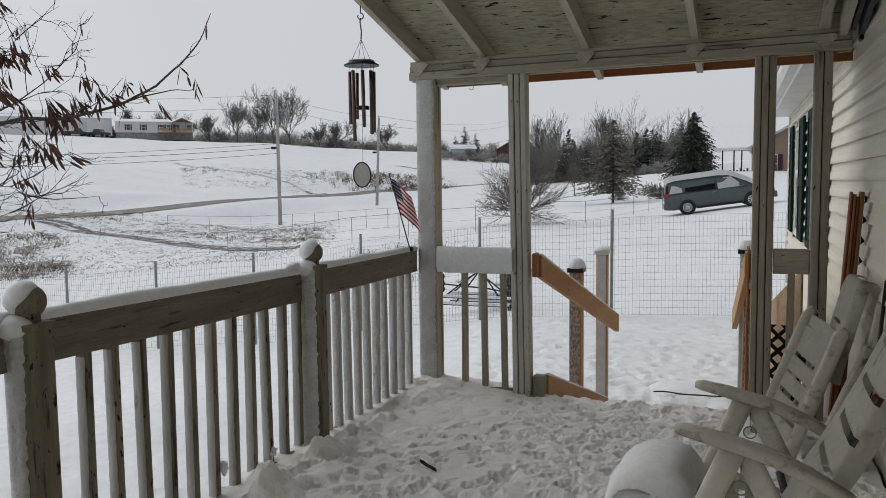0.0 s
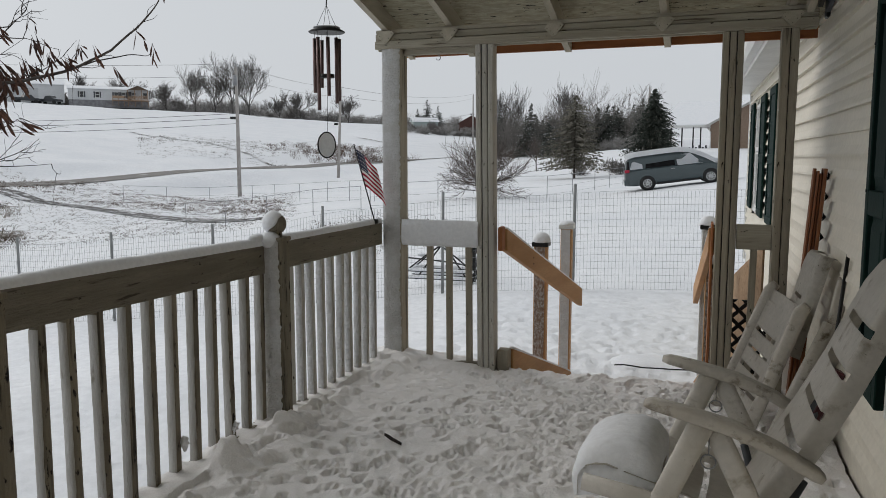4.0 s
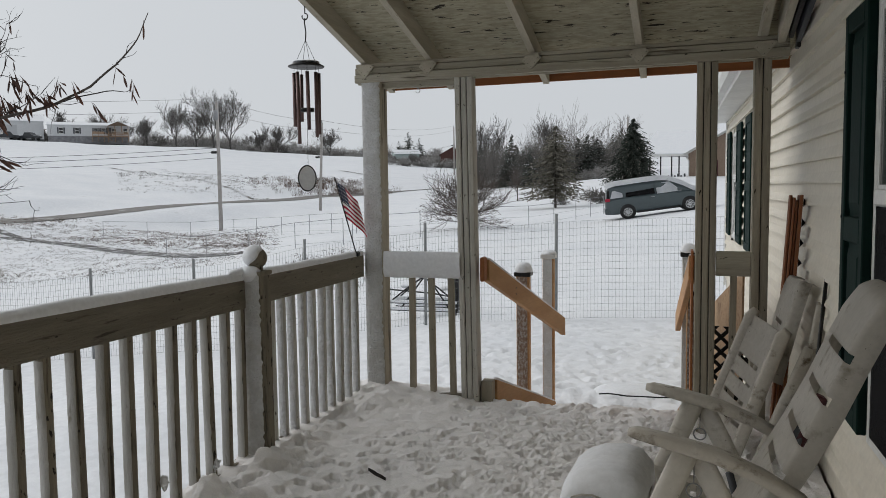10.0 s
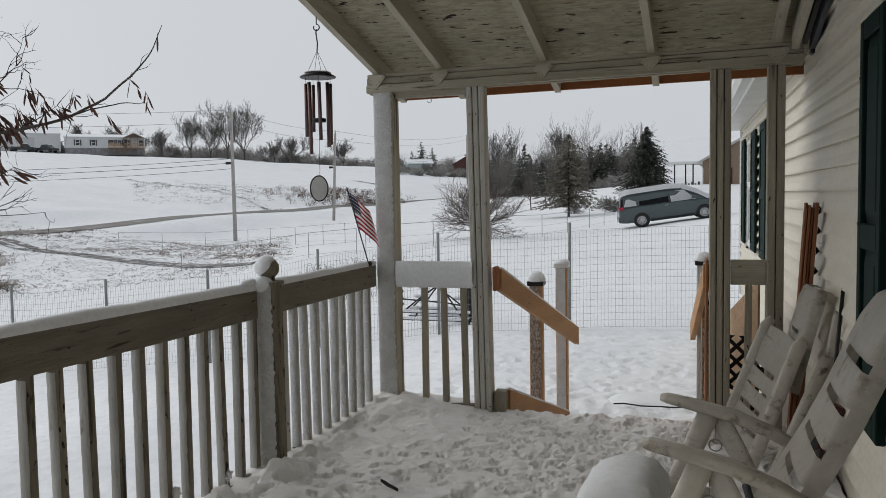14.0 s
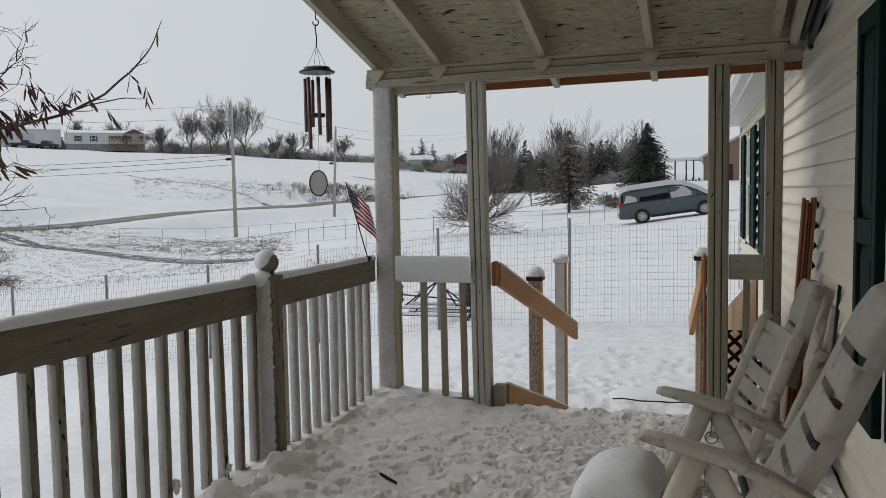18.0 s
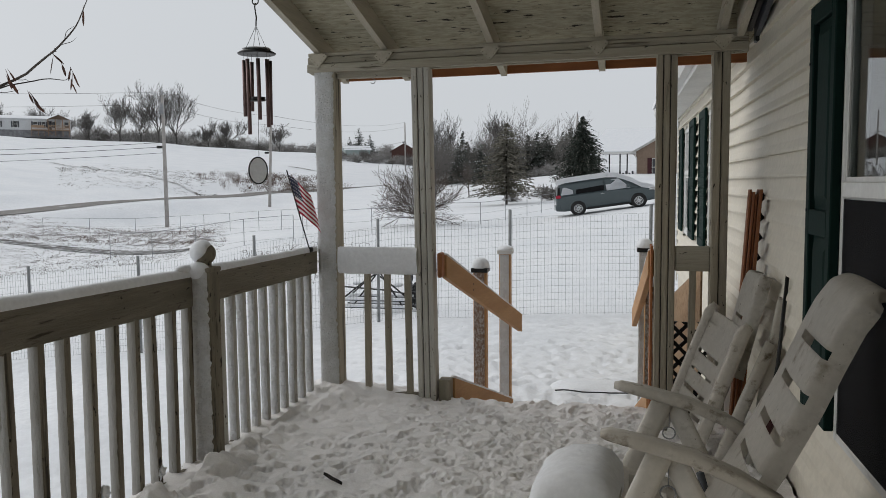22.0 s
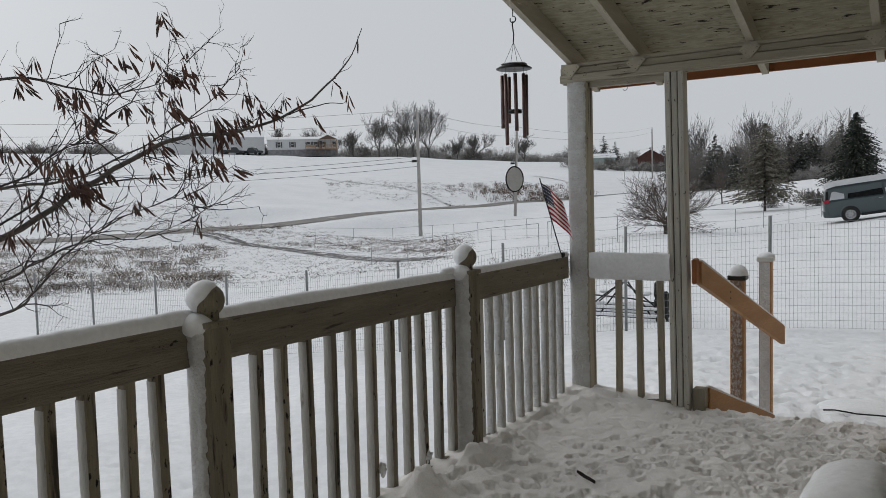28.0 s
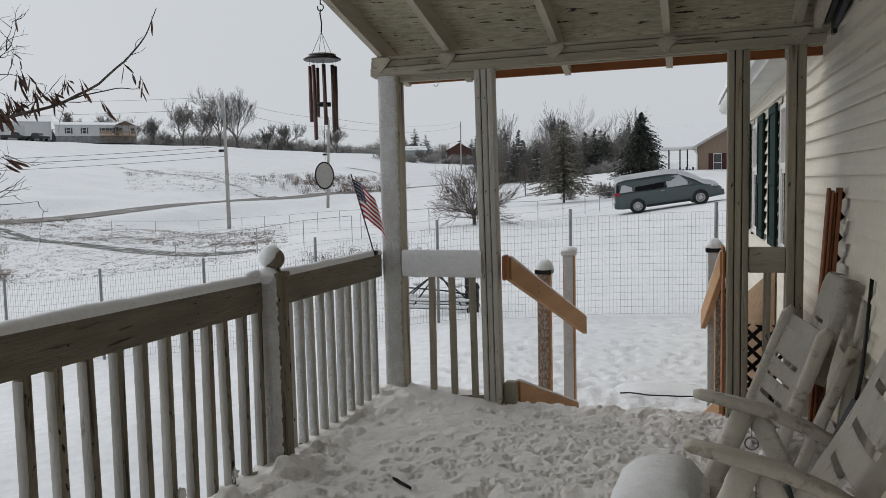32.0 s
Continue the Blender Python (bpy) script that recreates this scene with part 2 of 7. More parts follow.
M["door_grey"] = mat("grey_garage_door", (0.5, 0.51, 0.52), (0.45, 0.46, 0.47), 0.6, 1)
M["dark_paint"] = mat("dark_truck_paint", (0.03, 0.033, 0.038), (0.025, 0.028, 0.032), 0.35, 2, spec=0.5)
M["shed_green"] = mat("pale_green_metal", (0.36, 0.42, 0.41), (0.32, 0.38, 0.37), 0.6, 1)
M["snow_crust"] = mat("frosted_snow_crust", (0.75, 0.755, 0.76), (0.63, 0.625, 0.61), 0.8, 14, fine=75, bump=1.0, bump_dist=0.02, mix=(0.42, 0.6), dirt=(0.44, 0.415, 0.37), dirt_scale=30, dirt_mix=(0.66, 0.78))
M["rim_dark"] = mat("silver_rim", (0.66, 0.67, 0.68), (0.55, 0.56, 0.57), 0.4, 10)
M["maroon"] = mat("dark_red_plastic", (0.06, 0.012, 0.016), (0.04, 0.01, 0.012), 0.5, 10)
M["copper"] = mat("weathered_copper_tube", (0.19, 0.13, 0.125), (0.14, 0.095, 0.09), 0.42, 20, metal=0.75)
M["frost_glass"] = mat("pale_sail", (0.78, 0.79, 0.8), (0.62, 0.63, 0.64), 0.6, 12, fine=90)
M["flag_red"] = mat("red_cloth", (0.42, 0.03, 0.06), (0.34, 0.025, 0.05), 0.8, 20, fine=200)
M["flag_white"] = mat("white_cloth", (0.8, 0.76, 0.76), (0.72, 0.68, 0.68), 0.8, 20, fine=200)
M["flag_blue"] = mat("navy_cloth", (0.02, 0.03, 0.07), (0.015, 0.02, 0.05), 0.8, 20, fine=200)
M["brush"] = mat("dry_grass", (0.1, 0.075, 0.055), (0.055, 0.042, 0.032), 0.9, 10)


def glass_mat(name, tint, rough=0.02):
    m = bpy.data.materials.new(name)
    m.use_nodes = True
    b = m.node_tree.nodes["Principled BSDF"]
    b.inputs["Base Color"].default_value = (*tint, 1)
    b.inputs["Roughness"].default_value = rough
    b.inputs["Specular IOR Level"].default_value = 0.8
    return m


M["glass"] = glass_mat("dark_window_glass", (0.015, 0.016, 0.018))
M["van_glass"] = glass_mat("tinted_car_glass", (0.006, 0.006, 0.007), 0.12)
M["van_glass"].node_tree.nodes["Principled BSDF"].inputs["Specular IOR Level"].default_value = 0.25


# ---- mesh helpers ----
def box(bm, x0, x1, y0, y1, z0, z1, m=None, bevel=0.0):
    """A box, bevelled by that many metres; m moves it."""
    v = [bm.verts.new((x, y, z)) for x in (x0, x1) for y in (y0, y1) for z in (z0, z1)]
    fs = [bm.faces.new([v[i] for i in q]) for q in ((0, 1, 3, 2), (4, 6, 7, 5), (0, 4, 5, 1), (2, 3, 7, 6), (0, 2, 6, 4), (1, 5, 7, 3))]
    if bevel:
        es = list({e for f in fs for e in f.edges})
        got = bmesh.ops.bevel(bm, geom=es, offset=bevel, segments=1, affect="EDGES")
        v = list({w for f in got["faces"] for w in f.verts} | {w for w in v if w.is_valid})
    if m is not None:
        for w in v:
            w.co = m @ w.co
    return v


def tube(bm, pts, radii, seg=6, cap=True):
    """A round bar through the points; radii: one number or one for each point."""
    pts = [Vector(p) for p in pts]
    if not hasattr(radii, "__len__"):
        radii = [radii] * len(pts)
    rings, ref = [], None
    for i, p in enumerate(pts):
        d = (pts[min(i + 1, len(pts) - 1)] - pts[max(i - 1, 0)]).normalized()
        if ref is None:
            ref = d.orthogonal().normalized()
        ref = (ref - d * ref.dot(d)).normalized()
        other = d.cross(ref)
        rings.append([bm.verts.new(p + radii[i] * (math.cos(a) * ref + math.sin(a) * other)) for a in (2 * math.pi * k / seg for k in range(seg))])
    for a, b in zip(rings, rings[1:]):
        for k in range(seg):
            bm.faces.new((a[k], a[(k + 1) % seg], b[(k + 1) % seg], b[k]))
    if cap and seg > 2:
        bm.faces.new(rings[0][::-1])
        bm.faces.new(rings[-1])
    return bm


def finish(name, bm, material, smooth=False):
    me = bpy.data.meshes.new(name)
    bmesh.ops.recalc_face_normals(bm, faces=bm.faces)
    bm.to_mesh(me)
    bm.free()
    if smooth:
        me.shade_smooth()
    me.materials.append(M[material] if isinstance(material, str) else material)
    return me


def part(name, bm, material, parent=None, label="", smooth=False):
    """Links a bmesh as one mesh object under its parent."""
    ob = new(name, finish(name, bm, material, smooth))
    ob.parent = parent
    return tagged(ob, label)


def thing(name, label, category, group="", kind="", at=(0, 0, 0)):
    ob = new(name)
    ob.empty_display_size = 0.1
    ob.location = at
    return tagged(ob, label, category, group, kind)


def solo(name, bm, material, label, category, group="", kind="", smooth=False):
    return tagged(part(name, bm, material, None, "", smooth), label, category, group, kind)


def grid_mesh(name, xs, ys, height, material, label, category, kind="structure"):
    """A sheet over xs and ys whose height is given as an array."""
    nx, ny = len(xs), len(ys)
    X, Y = np.meshgrid(xs, ys, indexing="ij")
    co = np.stack([X, Y, height], -1).reshape(-1, 3)
    i, j = np.meshgrid(np.arange(nx - 1), np.arange(ny - 1), indexing="ij")
    a = (i * ny + j).ravel()
    quads = np.stack([a, a + ny, a + ny + 1, a + 1], -1)
    me = bpy.data.meshes.new(name)
    me.from_pydata(co.tolist(), [], quads.tolist())
    me.shade_smooth()
    me.materials.append(M[material])
    return tagged(new(name, me), label, category, "", kind)


# ---- ground ----
# the land has its own plan, turned and tipped to fit the camera's view
HUB, STAND, TURN = (0.95, -4.5), (1.142, -4.506), 2.366
RISE, TIP_X, TIP_Y = 0.136, 0.0168, -0.0270


def land(x, y):
    """From the land's own plan to the world."""
    c, n = math.cos(radians(TURN)), math.sin(radians(TURN))
    u, v = x - HUB[0], y - HUB[1]
    return STAND[0] + c * u - n * v, STAND[1] + n * u + c * v


def unland(x, y):
    c, n = math.cos(radians(TURN)), math.sin(radians(TURN))
    u, v = x - STAND[0], y - STAND[1]
    return HUB[0] + c * u + n * v, HUB[1] - n * u + c * v


def tip(x, y):
    return RISE + TIP_X * (x - STAND[0]) + TIP_Y * (y - STAND[1])


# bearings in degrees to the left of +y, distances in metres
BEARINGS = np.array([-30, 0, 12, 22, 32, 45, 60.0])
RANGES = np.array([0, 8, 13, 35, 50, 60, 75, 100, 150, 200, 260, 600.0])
# ground heights set by distance from the eye to fit the camera's view
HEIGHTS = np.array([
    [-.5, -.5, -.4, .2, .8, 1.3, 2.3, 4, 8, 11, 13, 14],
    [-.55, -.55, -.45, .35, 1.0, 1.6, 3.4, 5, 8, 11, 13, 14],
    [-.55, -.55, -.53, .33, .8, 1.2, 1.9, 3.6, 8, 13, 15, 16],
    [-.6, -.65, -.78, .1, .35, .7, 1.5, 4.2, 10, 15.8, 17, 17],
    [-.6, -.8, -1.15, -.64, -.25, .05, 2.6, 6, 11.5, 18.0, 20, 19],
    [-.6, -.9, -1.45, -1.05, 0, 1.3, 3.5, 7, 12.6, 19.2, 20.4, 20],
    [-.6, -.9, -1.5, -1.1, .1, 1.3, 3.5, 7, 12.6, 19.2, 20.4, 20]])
ROAD = [(75, 53, .6), (66, 53.5, .6), (58, 54.8, .63), (47.8, 57, .95), (40, 64, 1.35), (31.9, 71.2, 2.14), (23.6, 87.3, 3.0), (13.6, 110.4, 4.4), (8, 130, 5.4), (3, 150, 6.5)]


def ease(v, knots):
    k = np.clip(np.searchsorted(knots, v) - 1, 0, len(knots) - 2)
    f = np.clip((v - knots[k]) / (knots[k + 1] - knots[k]), 0, 1)
    return k, f * 0.5 + 0.5 * f * f * (3 - 2 * f)


ROAD_XYZ = None


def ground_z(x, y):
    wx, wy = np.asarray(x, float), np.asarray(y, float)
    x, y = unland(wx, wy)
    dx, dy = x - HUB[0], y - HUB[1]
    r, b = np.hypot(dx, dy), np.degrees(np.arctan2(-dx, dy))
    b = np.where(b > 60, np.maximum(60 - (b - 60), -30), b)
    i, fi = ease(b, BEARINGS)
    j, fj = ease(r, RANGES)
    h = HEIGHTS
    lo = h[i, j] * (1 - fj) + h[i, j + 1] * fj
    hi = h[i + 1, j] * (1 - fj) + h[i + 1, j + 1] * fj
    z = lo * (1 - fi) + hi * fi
    z = z + np.clip(0.12 * (x + 1.4), 0, 0.9) * np.exp(-((y - 33) / 9) ** 2)
    if ROAD_XYZ is not None:
        shape = z.shape
        px, py, pz = x.ravel(), y.ravel(), z.ravel().copy()
        rr = r.ravel()
        pick = np.nonzero((rr > 48) & (rr < 160) & (b.ravel() > 0))[0]
        for s in range(0, len(pick), 20000):
            k = pick[s:s + 20000]
            dist = np.hypot(px[k, None] - ROAD_XYZ[:, 0], py[k, None] - ROAD_XYZ[:, 1])
            n = dist.argmin(1)
            dd = dist[np.arange(len(k)), n]
            w = np.clip((7.0 - dd) / 4.2, 0, 1)
            w = w * w * (3 - 2 * w)
            out = rr[k] - ROAD_XYZ[n, 3]
            pz[k] = pz[k] * (1 - w) + (ROAD_XYZ[n, 2] + 0.055 * out) * w
        z = pz.reshape(shape)
    rough = np.clip((r - 15) / 60, 0, 1) * 0.12
    return z + tip(wx, wy) + rough * (np.sin(x * 0.31 + 1.3 * np.sin(y * 0.17)) * np.cos(y * 0.23)) + 0.012 * np.sin(x * 1.9 + y) * np.cos(1.7 * y - x)


def gz(x, y):
    return float(ground_z(x, y))


def plan(bearing, r):
    return HUB[0] - r * math.sin(radians(bearing)), HUB[1] + r * math.cos(radians(bearing))


def polar(bearing, r):
    return land(*plan(bearing, r))


def curve(pts, n):
    """A smooth run of points through the given ones."""
    P = [Vector(p) for p in pts]
    run = []
    for a, b, c, d in zip([P[0]] + P[:-2], P[:-1], P[1:], P[2:] + [P[-1]]):
        for k in range(n):
            t = k / n
            run.append(0.5 * (2 * b + (c - a) * t + (2 * a - 5 * b + 4 * c - d) * t * t + (3 * b - a - 3 * c + d) * t ** 3))
    return run + [P[-1]]


ROAD_RUN = curve([(*plan(b, r), z) for b, r, z in ROAD], 24)
ROAD_XYZ = np.array([(p.x, p.y, p.z, math.hypot(p.x - HUB[0], p.y - HUB[1])) for p in ROAD_RUN])
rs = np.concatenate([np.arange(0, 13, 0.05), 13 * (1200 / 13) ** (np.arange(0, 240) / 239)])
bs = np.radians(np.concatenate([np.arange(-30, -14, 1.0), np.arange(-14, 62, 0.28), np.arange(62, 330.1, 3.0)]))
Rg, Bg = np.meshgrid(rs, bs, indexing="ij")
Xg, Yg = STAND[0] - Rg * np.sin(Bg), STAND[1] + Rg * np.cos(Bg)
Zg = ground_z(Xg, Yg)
rng = np.random.default_rng(5)
near = Rg < 14
Zg = Zg + np.where(near, 0.006 * rng.standard_normal(Zg.shape), 0)
# footprints round the steps and scattered over the yard
prints = [(rng.uniform(-1.4, 2.2), rng.uniform(1.7, 6.9)) for _ in range(620)]
for lane in range(7):
    a, b = Vector((rng.uniform(0.2, 1.2), 1.8)), Vector((rng.uniform(-3, 2.5), rng.uniform(4.5, 6.8)))
    prints += [tuple(a.lerp(b, k / 14) + Vector((rng.normal(0, 0.06), rng.normal(0, 0.05)))) for k in range(15)]
prints += [(rng.uniform(-6, -1.2), rng.uniform(-2.5, 6.5)) for _ in range(70)]
for fx, fy in prints:
    m = np.nonzero((np.abs(Xg - fx) < 0.3) & (np.abs(Yg - fy) < 0.3))
    if len(m[0]):
        ang = rng.uniform(0, 3.14)
        u, v = Xg[m] - fx, Yg[m] - fy
        e = np.hypot((u * math.cos(ang) + v * math.sin(ang)) / 0.075, (-u * math.sin(ang) + v * math.cos(ang)) / 0.045)
        Zg[m] += -0.034 * rng.uniform(0.5, 1.2) * np.clip((1.2 - e) / 0.7, 0, 1) + 0.007 * np.exp(-((e - 1.5) / 0.3) ** 2)
nr, nb = Rg.shape
ii, jj = np.meshgrid(np.arange(nr - 1), np.arange(nb), indexing="ij")
ia, ib = (ii * nb + jj).ravel(), (ii * nb + (jj + 1) % nb).ravel()
me = bpy.data.meshes.new("ground")
me.from_pydata(np.stack([Xg, Yg, Zg], -1).reshape(-1, 3).tolist(), [], np.stack([ia, ia + nb, ib + nb, ib], -1).tolist())
me.shade_smooth()
me.materials.append(M["snow_field"])
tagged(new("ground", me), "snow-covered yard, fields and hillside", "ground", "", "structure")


def level_z(run, i):
    near = run[max(0, i - 4):i + 5]
    return sum(gz(p.x, p.y) for p in near) / len(near)


def ribbon(name, pts, width, material, label, category, lift=0.05, step=2.0, kind="structure", level=False):
    """A strip that lies on the ground along the points."""
    P = [Vector((*p, 0)) for p in pts]
    dense = []
    for a, b, c, d in zip([P[0]] + P[:-2], P[:-1], P[1:], P[2:] + [P[-1]]):
        n = max(2, int((c - b).length / step))
        for k in range(n):
            t = k / n
            dense.append(0.5 * (2 * b + (c - a) * t + (2 * a - 5 * b + 4 * c - d) * t * t + (3 * b - a - 3 * c + d) * t ** 3))
    bm, rows = bmesh.new(), []
    for i in range(len(dense)):
        d = (dense[min(i + 1, len(dense) - 1)] - dense[max(i - 1, 0)]).normalized()
        side = Vector((-d.y, d.x, 0))
        row = []
        for k in range(5):
            q = dense[i] + side * width * (k / 4 - 0.5 + (0.02 * math.sin(i * 1.7 + k) if k in (0, 4) else 0))
            row.append(bm.verts.new((q.x, q.y, (gz(q.x, q.y) if not level else level_z(dense, i)) + lift)))
        rows.append(row)
    for a, b in zip(rows, rows[1:]):
        for k in range(4):
            bm.faces.new((a[k], b[k], b[k + 1], a[k + 1]))
    return solo(name, bm, material, label, category, "", kind, True)


ribbon("road", [land(p.x, p.y) for p in ROAD_RUN[::12]], 3.3, "asphalt", "grey two-lane road cleared of snow across the fields", "road", 0.04)


# ---- porch ----
POST_Y0, POST_Y1 = -0.045, 0.045


def post(name, x0, x1, y0, y1, z0, z1, label, material="old_paint", boards=1):
    ob = thing(name, label, "post", "porch posts", at=((x0 + x1) / 2, (y0 + y1) / 2, z0))
    w = (x1 - x0) / boards
    for k in range(boards):
        bm = bmesh.new()
        a, dy = -(x1 - x0) / 2 + k * w, 0.004 * (k % 2)
        box(bm, a + 0.0026, a + w - 0.0026, (y0 - y1) / 2 + dy, (y1 - y0) / 2 - dy, 0, z1 - z0, bevel=0.004)
        part("board" if boards > 1 else "shaft", bm, material, ob)
    if boards > 1:
        # Black core puts the shade between boards into the colour.
        bm = bmesh.new()
        box(bm, (x0 - x1) / 2 + 0.012, (x1 - x0) / 2 - 0.012, (y0 - y1) / 2 + 0.014, (y1 - y0) / 2 - 0.014, 0.002, z1 - z0 - 0.002)
        part("core", bm, "black", ob, "black core painted as shade in the board gaps")
    return ob


post("porch_post", -0.668, -0.548, -0.05, 0.06, -0.55, 1.935, "square painted corner post with snow frozen on its face")
post("porch_post", -0.066, 0.045, -0.05, 0.045, -0.1, 1.935, "pale frosted porch post of three laminated boards by the steps", "pale_post", 3).rotation_euler.y = -0.0125
post("porch_post", 1.269, 1.381, -0.05, 0.045, -0.1, 1.94, "grey painted porch post of three laminated boards by the steps", boards=3)
post("porch_post", 1.558, 1.648, -0.05, 0.045, -0.1, 1.95, "grey painted porch post beside the house wall", boards=2)

RAIL_TOP, RAIL_H = 0.89, 0.135
M["bal_wood"] = mat("weathered_baluster_wood", (0.27, 0.235, 0.175), (0.16, 0.135, 0.1), 0.85, 8, (1.6, 1.6, 0.14), fine=110, bump=0.7, rand=0.18,
                    dirt=(0.05, 0.042, 0.03), dirt_scale=18, dirt_mix=(0.55, 0.66), fleck=(0.014, 0.012, 0.01), fleck_scale=40, fleck_mix=(0.6, 0.64))


def newel(x, y, label):
    ob = thing("railing_post", label, "post", "railing posts", at=(x, y, -0.1))
    bm = bmesh.new()
    box(bm, -0.045, 0.045, -0.045, 0.045, 0, 1.0, bevel=0.004)
    part("shaft", bm, "mossy_post", ob)
    bm = bmesh.new()
    box(bm, -0.052, 0.052, -0.052, 0.052, 0.985, 1.005, bevel=0.004)
    part("cap", bm, "mossy_post", ob)
    bm = bmesh.new()
    bmesh.ops.create_uvsphere(bm, u_segments=20, v_segments=12, radius=0.05)
    for v in bm.verts:
        v.co.z += 1.065
    tube(bm, [(0, 0, 1.0), (0, 0, 1.03)], 0.03, 12)
    part("ball", bm, "mossy_post", ob, smooth=True)
    return ob


newel(-0.722, -1.275, "weathered railing post with a ball finial under snow")
newel(-0.722, -2.9, "weathered railing post with a ball finial under snow")
newel(-0.722, -4.52, "weathered railing post with a ball finial under snow")


def railing(a, b, count, label, bal_x=0.0, dz=(0.0, 0.0), first=None, pitch=None):
    """A railing section from a to b: a board on edge, balusters and a bottom rail; dz lifts its two ends."""
    a, b = Vector((*a, 0)), Vector((*b, 0))
    d = (b - a).normalized()
    ob = thing("porch_railing", label, "railing", "porch railing sections")
    turn = Matrix.Translation(a) @ d.to_track_quat("X", "Z").to_matrix().to_4x4()
    L = (b - a).length
    bm = bmesh.new()
    for w in box(bm, 0, L, -0.019, 0.019, RAIL_TOP - RAIL_H, RAIL_TOP + (0.01 if abs(d.y) > 0.5 else 0.0), bevel=0.003):
        w.co = turn @ (w.co + Vector((0, 0, dz[0] + (dz[1] - dz[0]) * w.co.x / L)))
    part("top_rail", bm, "rail_wood" if abs(d.y) > 0.5 else "beam_wood", ob)
    bm = bmesh.new()
    box(bm, 0, L, -0.019, 0.019, -0.03, 0.03, turn)
    part("bottom_rail", bm, "rail_wood", ob)
    for k in range(count):
        u = (L * (k + 1) / (count + 1) if first is None else first + pitch * k) + random.uniform(-0.005, 0.005)
        bm = bmesh.new()
        m = turn @ Matrix.Translation((u, bal_x, 0)) @ Matrix.Rotation(radians(random.uniform(-0.9, 0.9)), 4, "Y")
        box(bm, -0.0175, 0.0175, -0.0175, 0.0175, -0.08, RAIL_TOP - RAIL_H + max(dz) + 0.004, m, bevel=0.002)
        bal = part("baluster", bm, ("bal_wood" if a.y < -2 else "pale_post") if abs(d.y) > 0.5 else "old_paint", ob)
        if abs(d.y) > 0.5:
            bm, rows, w0 = bmesh.new(), [], random.uniform(0.012, 0.022)
            for i in range(31):
                zz = -0.02 + 0.77 * i / 30
                e = max(-0.004, min(0.0172, w0 + 0.004 * noise.noise(Vector((u * 9, k, zz * 5))) + 0.004 * noise.noise(Vector((u * 9, k, zz * 40)))))
                o = 0.0025 + 0.0015 * noise.noise(Vector((u * 5, k + 7, zz * 30)))
                rows.append([bm.verts.new(m @ Vector(c)) for c in ((-0.0172, 0.018, zz), (-0.0178 - o, 0.0165, zz), (-0.0178 - o, -e, zz), (-0.0172, -e - 0.002, zz))])
            for p, q in zip(rows, rows[1:]):
                for j in range(3):
                    bm.faces.new((p[j], p[j + 1], q[j + 1], q[j]))
            part("frost", bm, "frost_paint" if a.y < -2 else "snow_crust", bal, "frozen snow on one face", True)
    return ob


WOODEN = "weathered wooden railing with square balusters and snow along its top"
railing((-0.776, -2.855), (-0.776, -1.32), 11, WOODEN, dz=(0.01, -0.022), first=0.192, pitch=0.1305)
railing((-0.75, -1.23), (-0.7, -0.05), 10, WOODEN, dz=(-0.015, -0.015))
railing((-0.776, -4.475), (-0.776, -2.945), 12, WOODEN, dz=(0.01, 0.01), first=0.1, pitch=0.12)
railing((-0.548, -0.02), (-0.062, -0.02), 3, "short railing section faced with snow at the porch end", dz=(-0.012, -0.012), first=0.168, pitch=0.128)
railing((1.381, -0.02), (1.5575, -0.02), 1, "short weathered railing section by the house wall", dz=(0.027, 0.027))

# beam, rafters and roof deck; the roof falls towards the steps
SLOPE = 0.27


def roof_z(y):
    """Underside of the rafters."""
    return 2.012 - SLOPE * (y + 0.075)


ob = thing("roof_beam", "painted double beam across the porch end", "beam")
for y0, y1, z0, z1 in ((-0.068, -0.027, 1.945, 1.992), (-0.055, -0.03, 1.9955, 2.034), (-0.046, -0.028, 2.0375, 2.06), (-0.018, 0.018, 1.94, 2.05)):
    bm = bmesh.new()
    for w in box(bm, -0.712, 1.73, y0, y1, z0, z1, bevel=0.003):
        w.co.z += 0.009 * w.co.x - 0.017
    part("board", bm, "beam_wood", ob)
for i, x in enumerate([-0.655, -0.245, 0.372, 0.964, 1.603]):
    ob = thing("rafter", "painted rafter under the porch roof", "rafter", "porch rafters")
    bm = bmesh.new()
    v = box(bm, x - 0.019, x + 0.019, -3.2, 0.42, 0, 0.14)
    for w in v:
        w.co.z = max(w.co.z + roof_z(w.co.y), 1.921 + 0.008 * x)
        w.co.x += 0.02 * (w.co.y + 0.09)
    part("board", bm, "rafter_wood", ob)
bm = bmesh.new()
v = box(bm, -0.70, 1.80, -3.2, 0.46, 0.14, 0.153)
for w in v:
    w.co.z += roof_z(w.co.y)
    w.co.x += 0.02 * (w.co.y + 0.09) if w.co.x < 0 else 0
solo("ceiling", bm, "osb", "painted chipboard sheathing under the porch roof", "ceiling", "", "structure")
# Rear slope inferred from the front one; unseen, it also darkens the porch.
bm = bmesh.new()
v = box(bm, -0.72, 1.80, -6.4, -3.2, 0.0, 0.15)
for w in v:
    w.co.z += roof_z(-3.2) + (0.0 if w.co.y > -4 else -0.7)
solo("roof_rear", bm, "osb", "unseen rear slope of the porch roof, also darkening the porch", "roof", "", "structure")
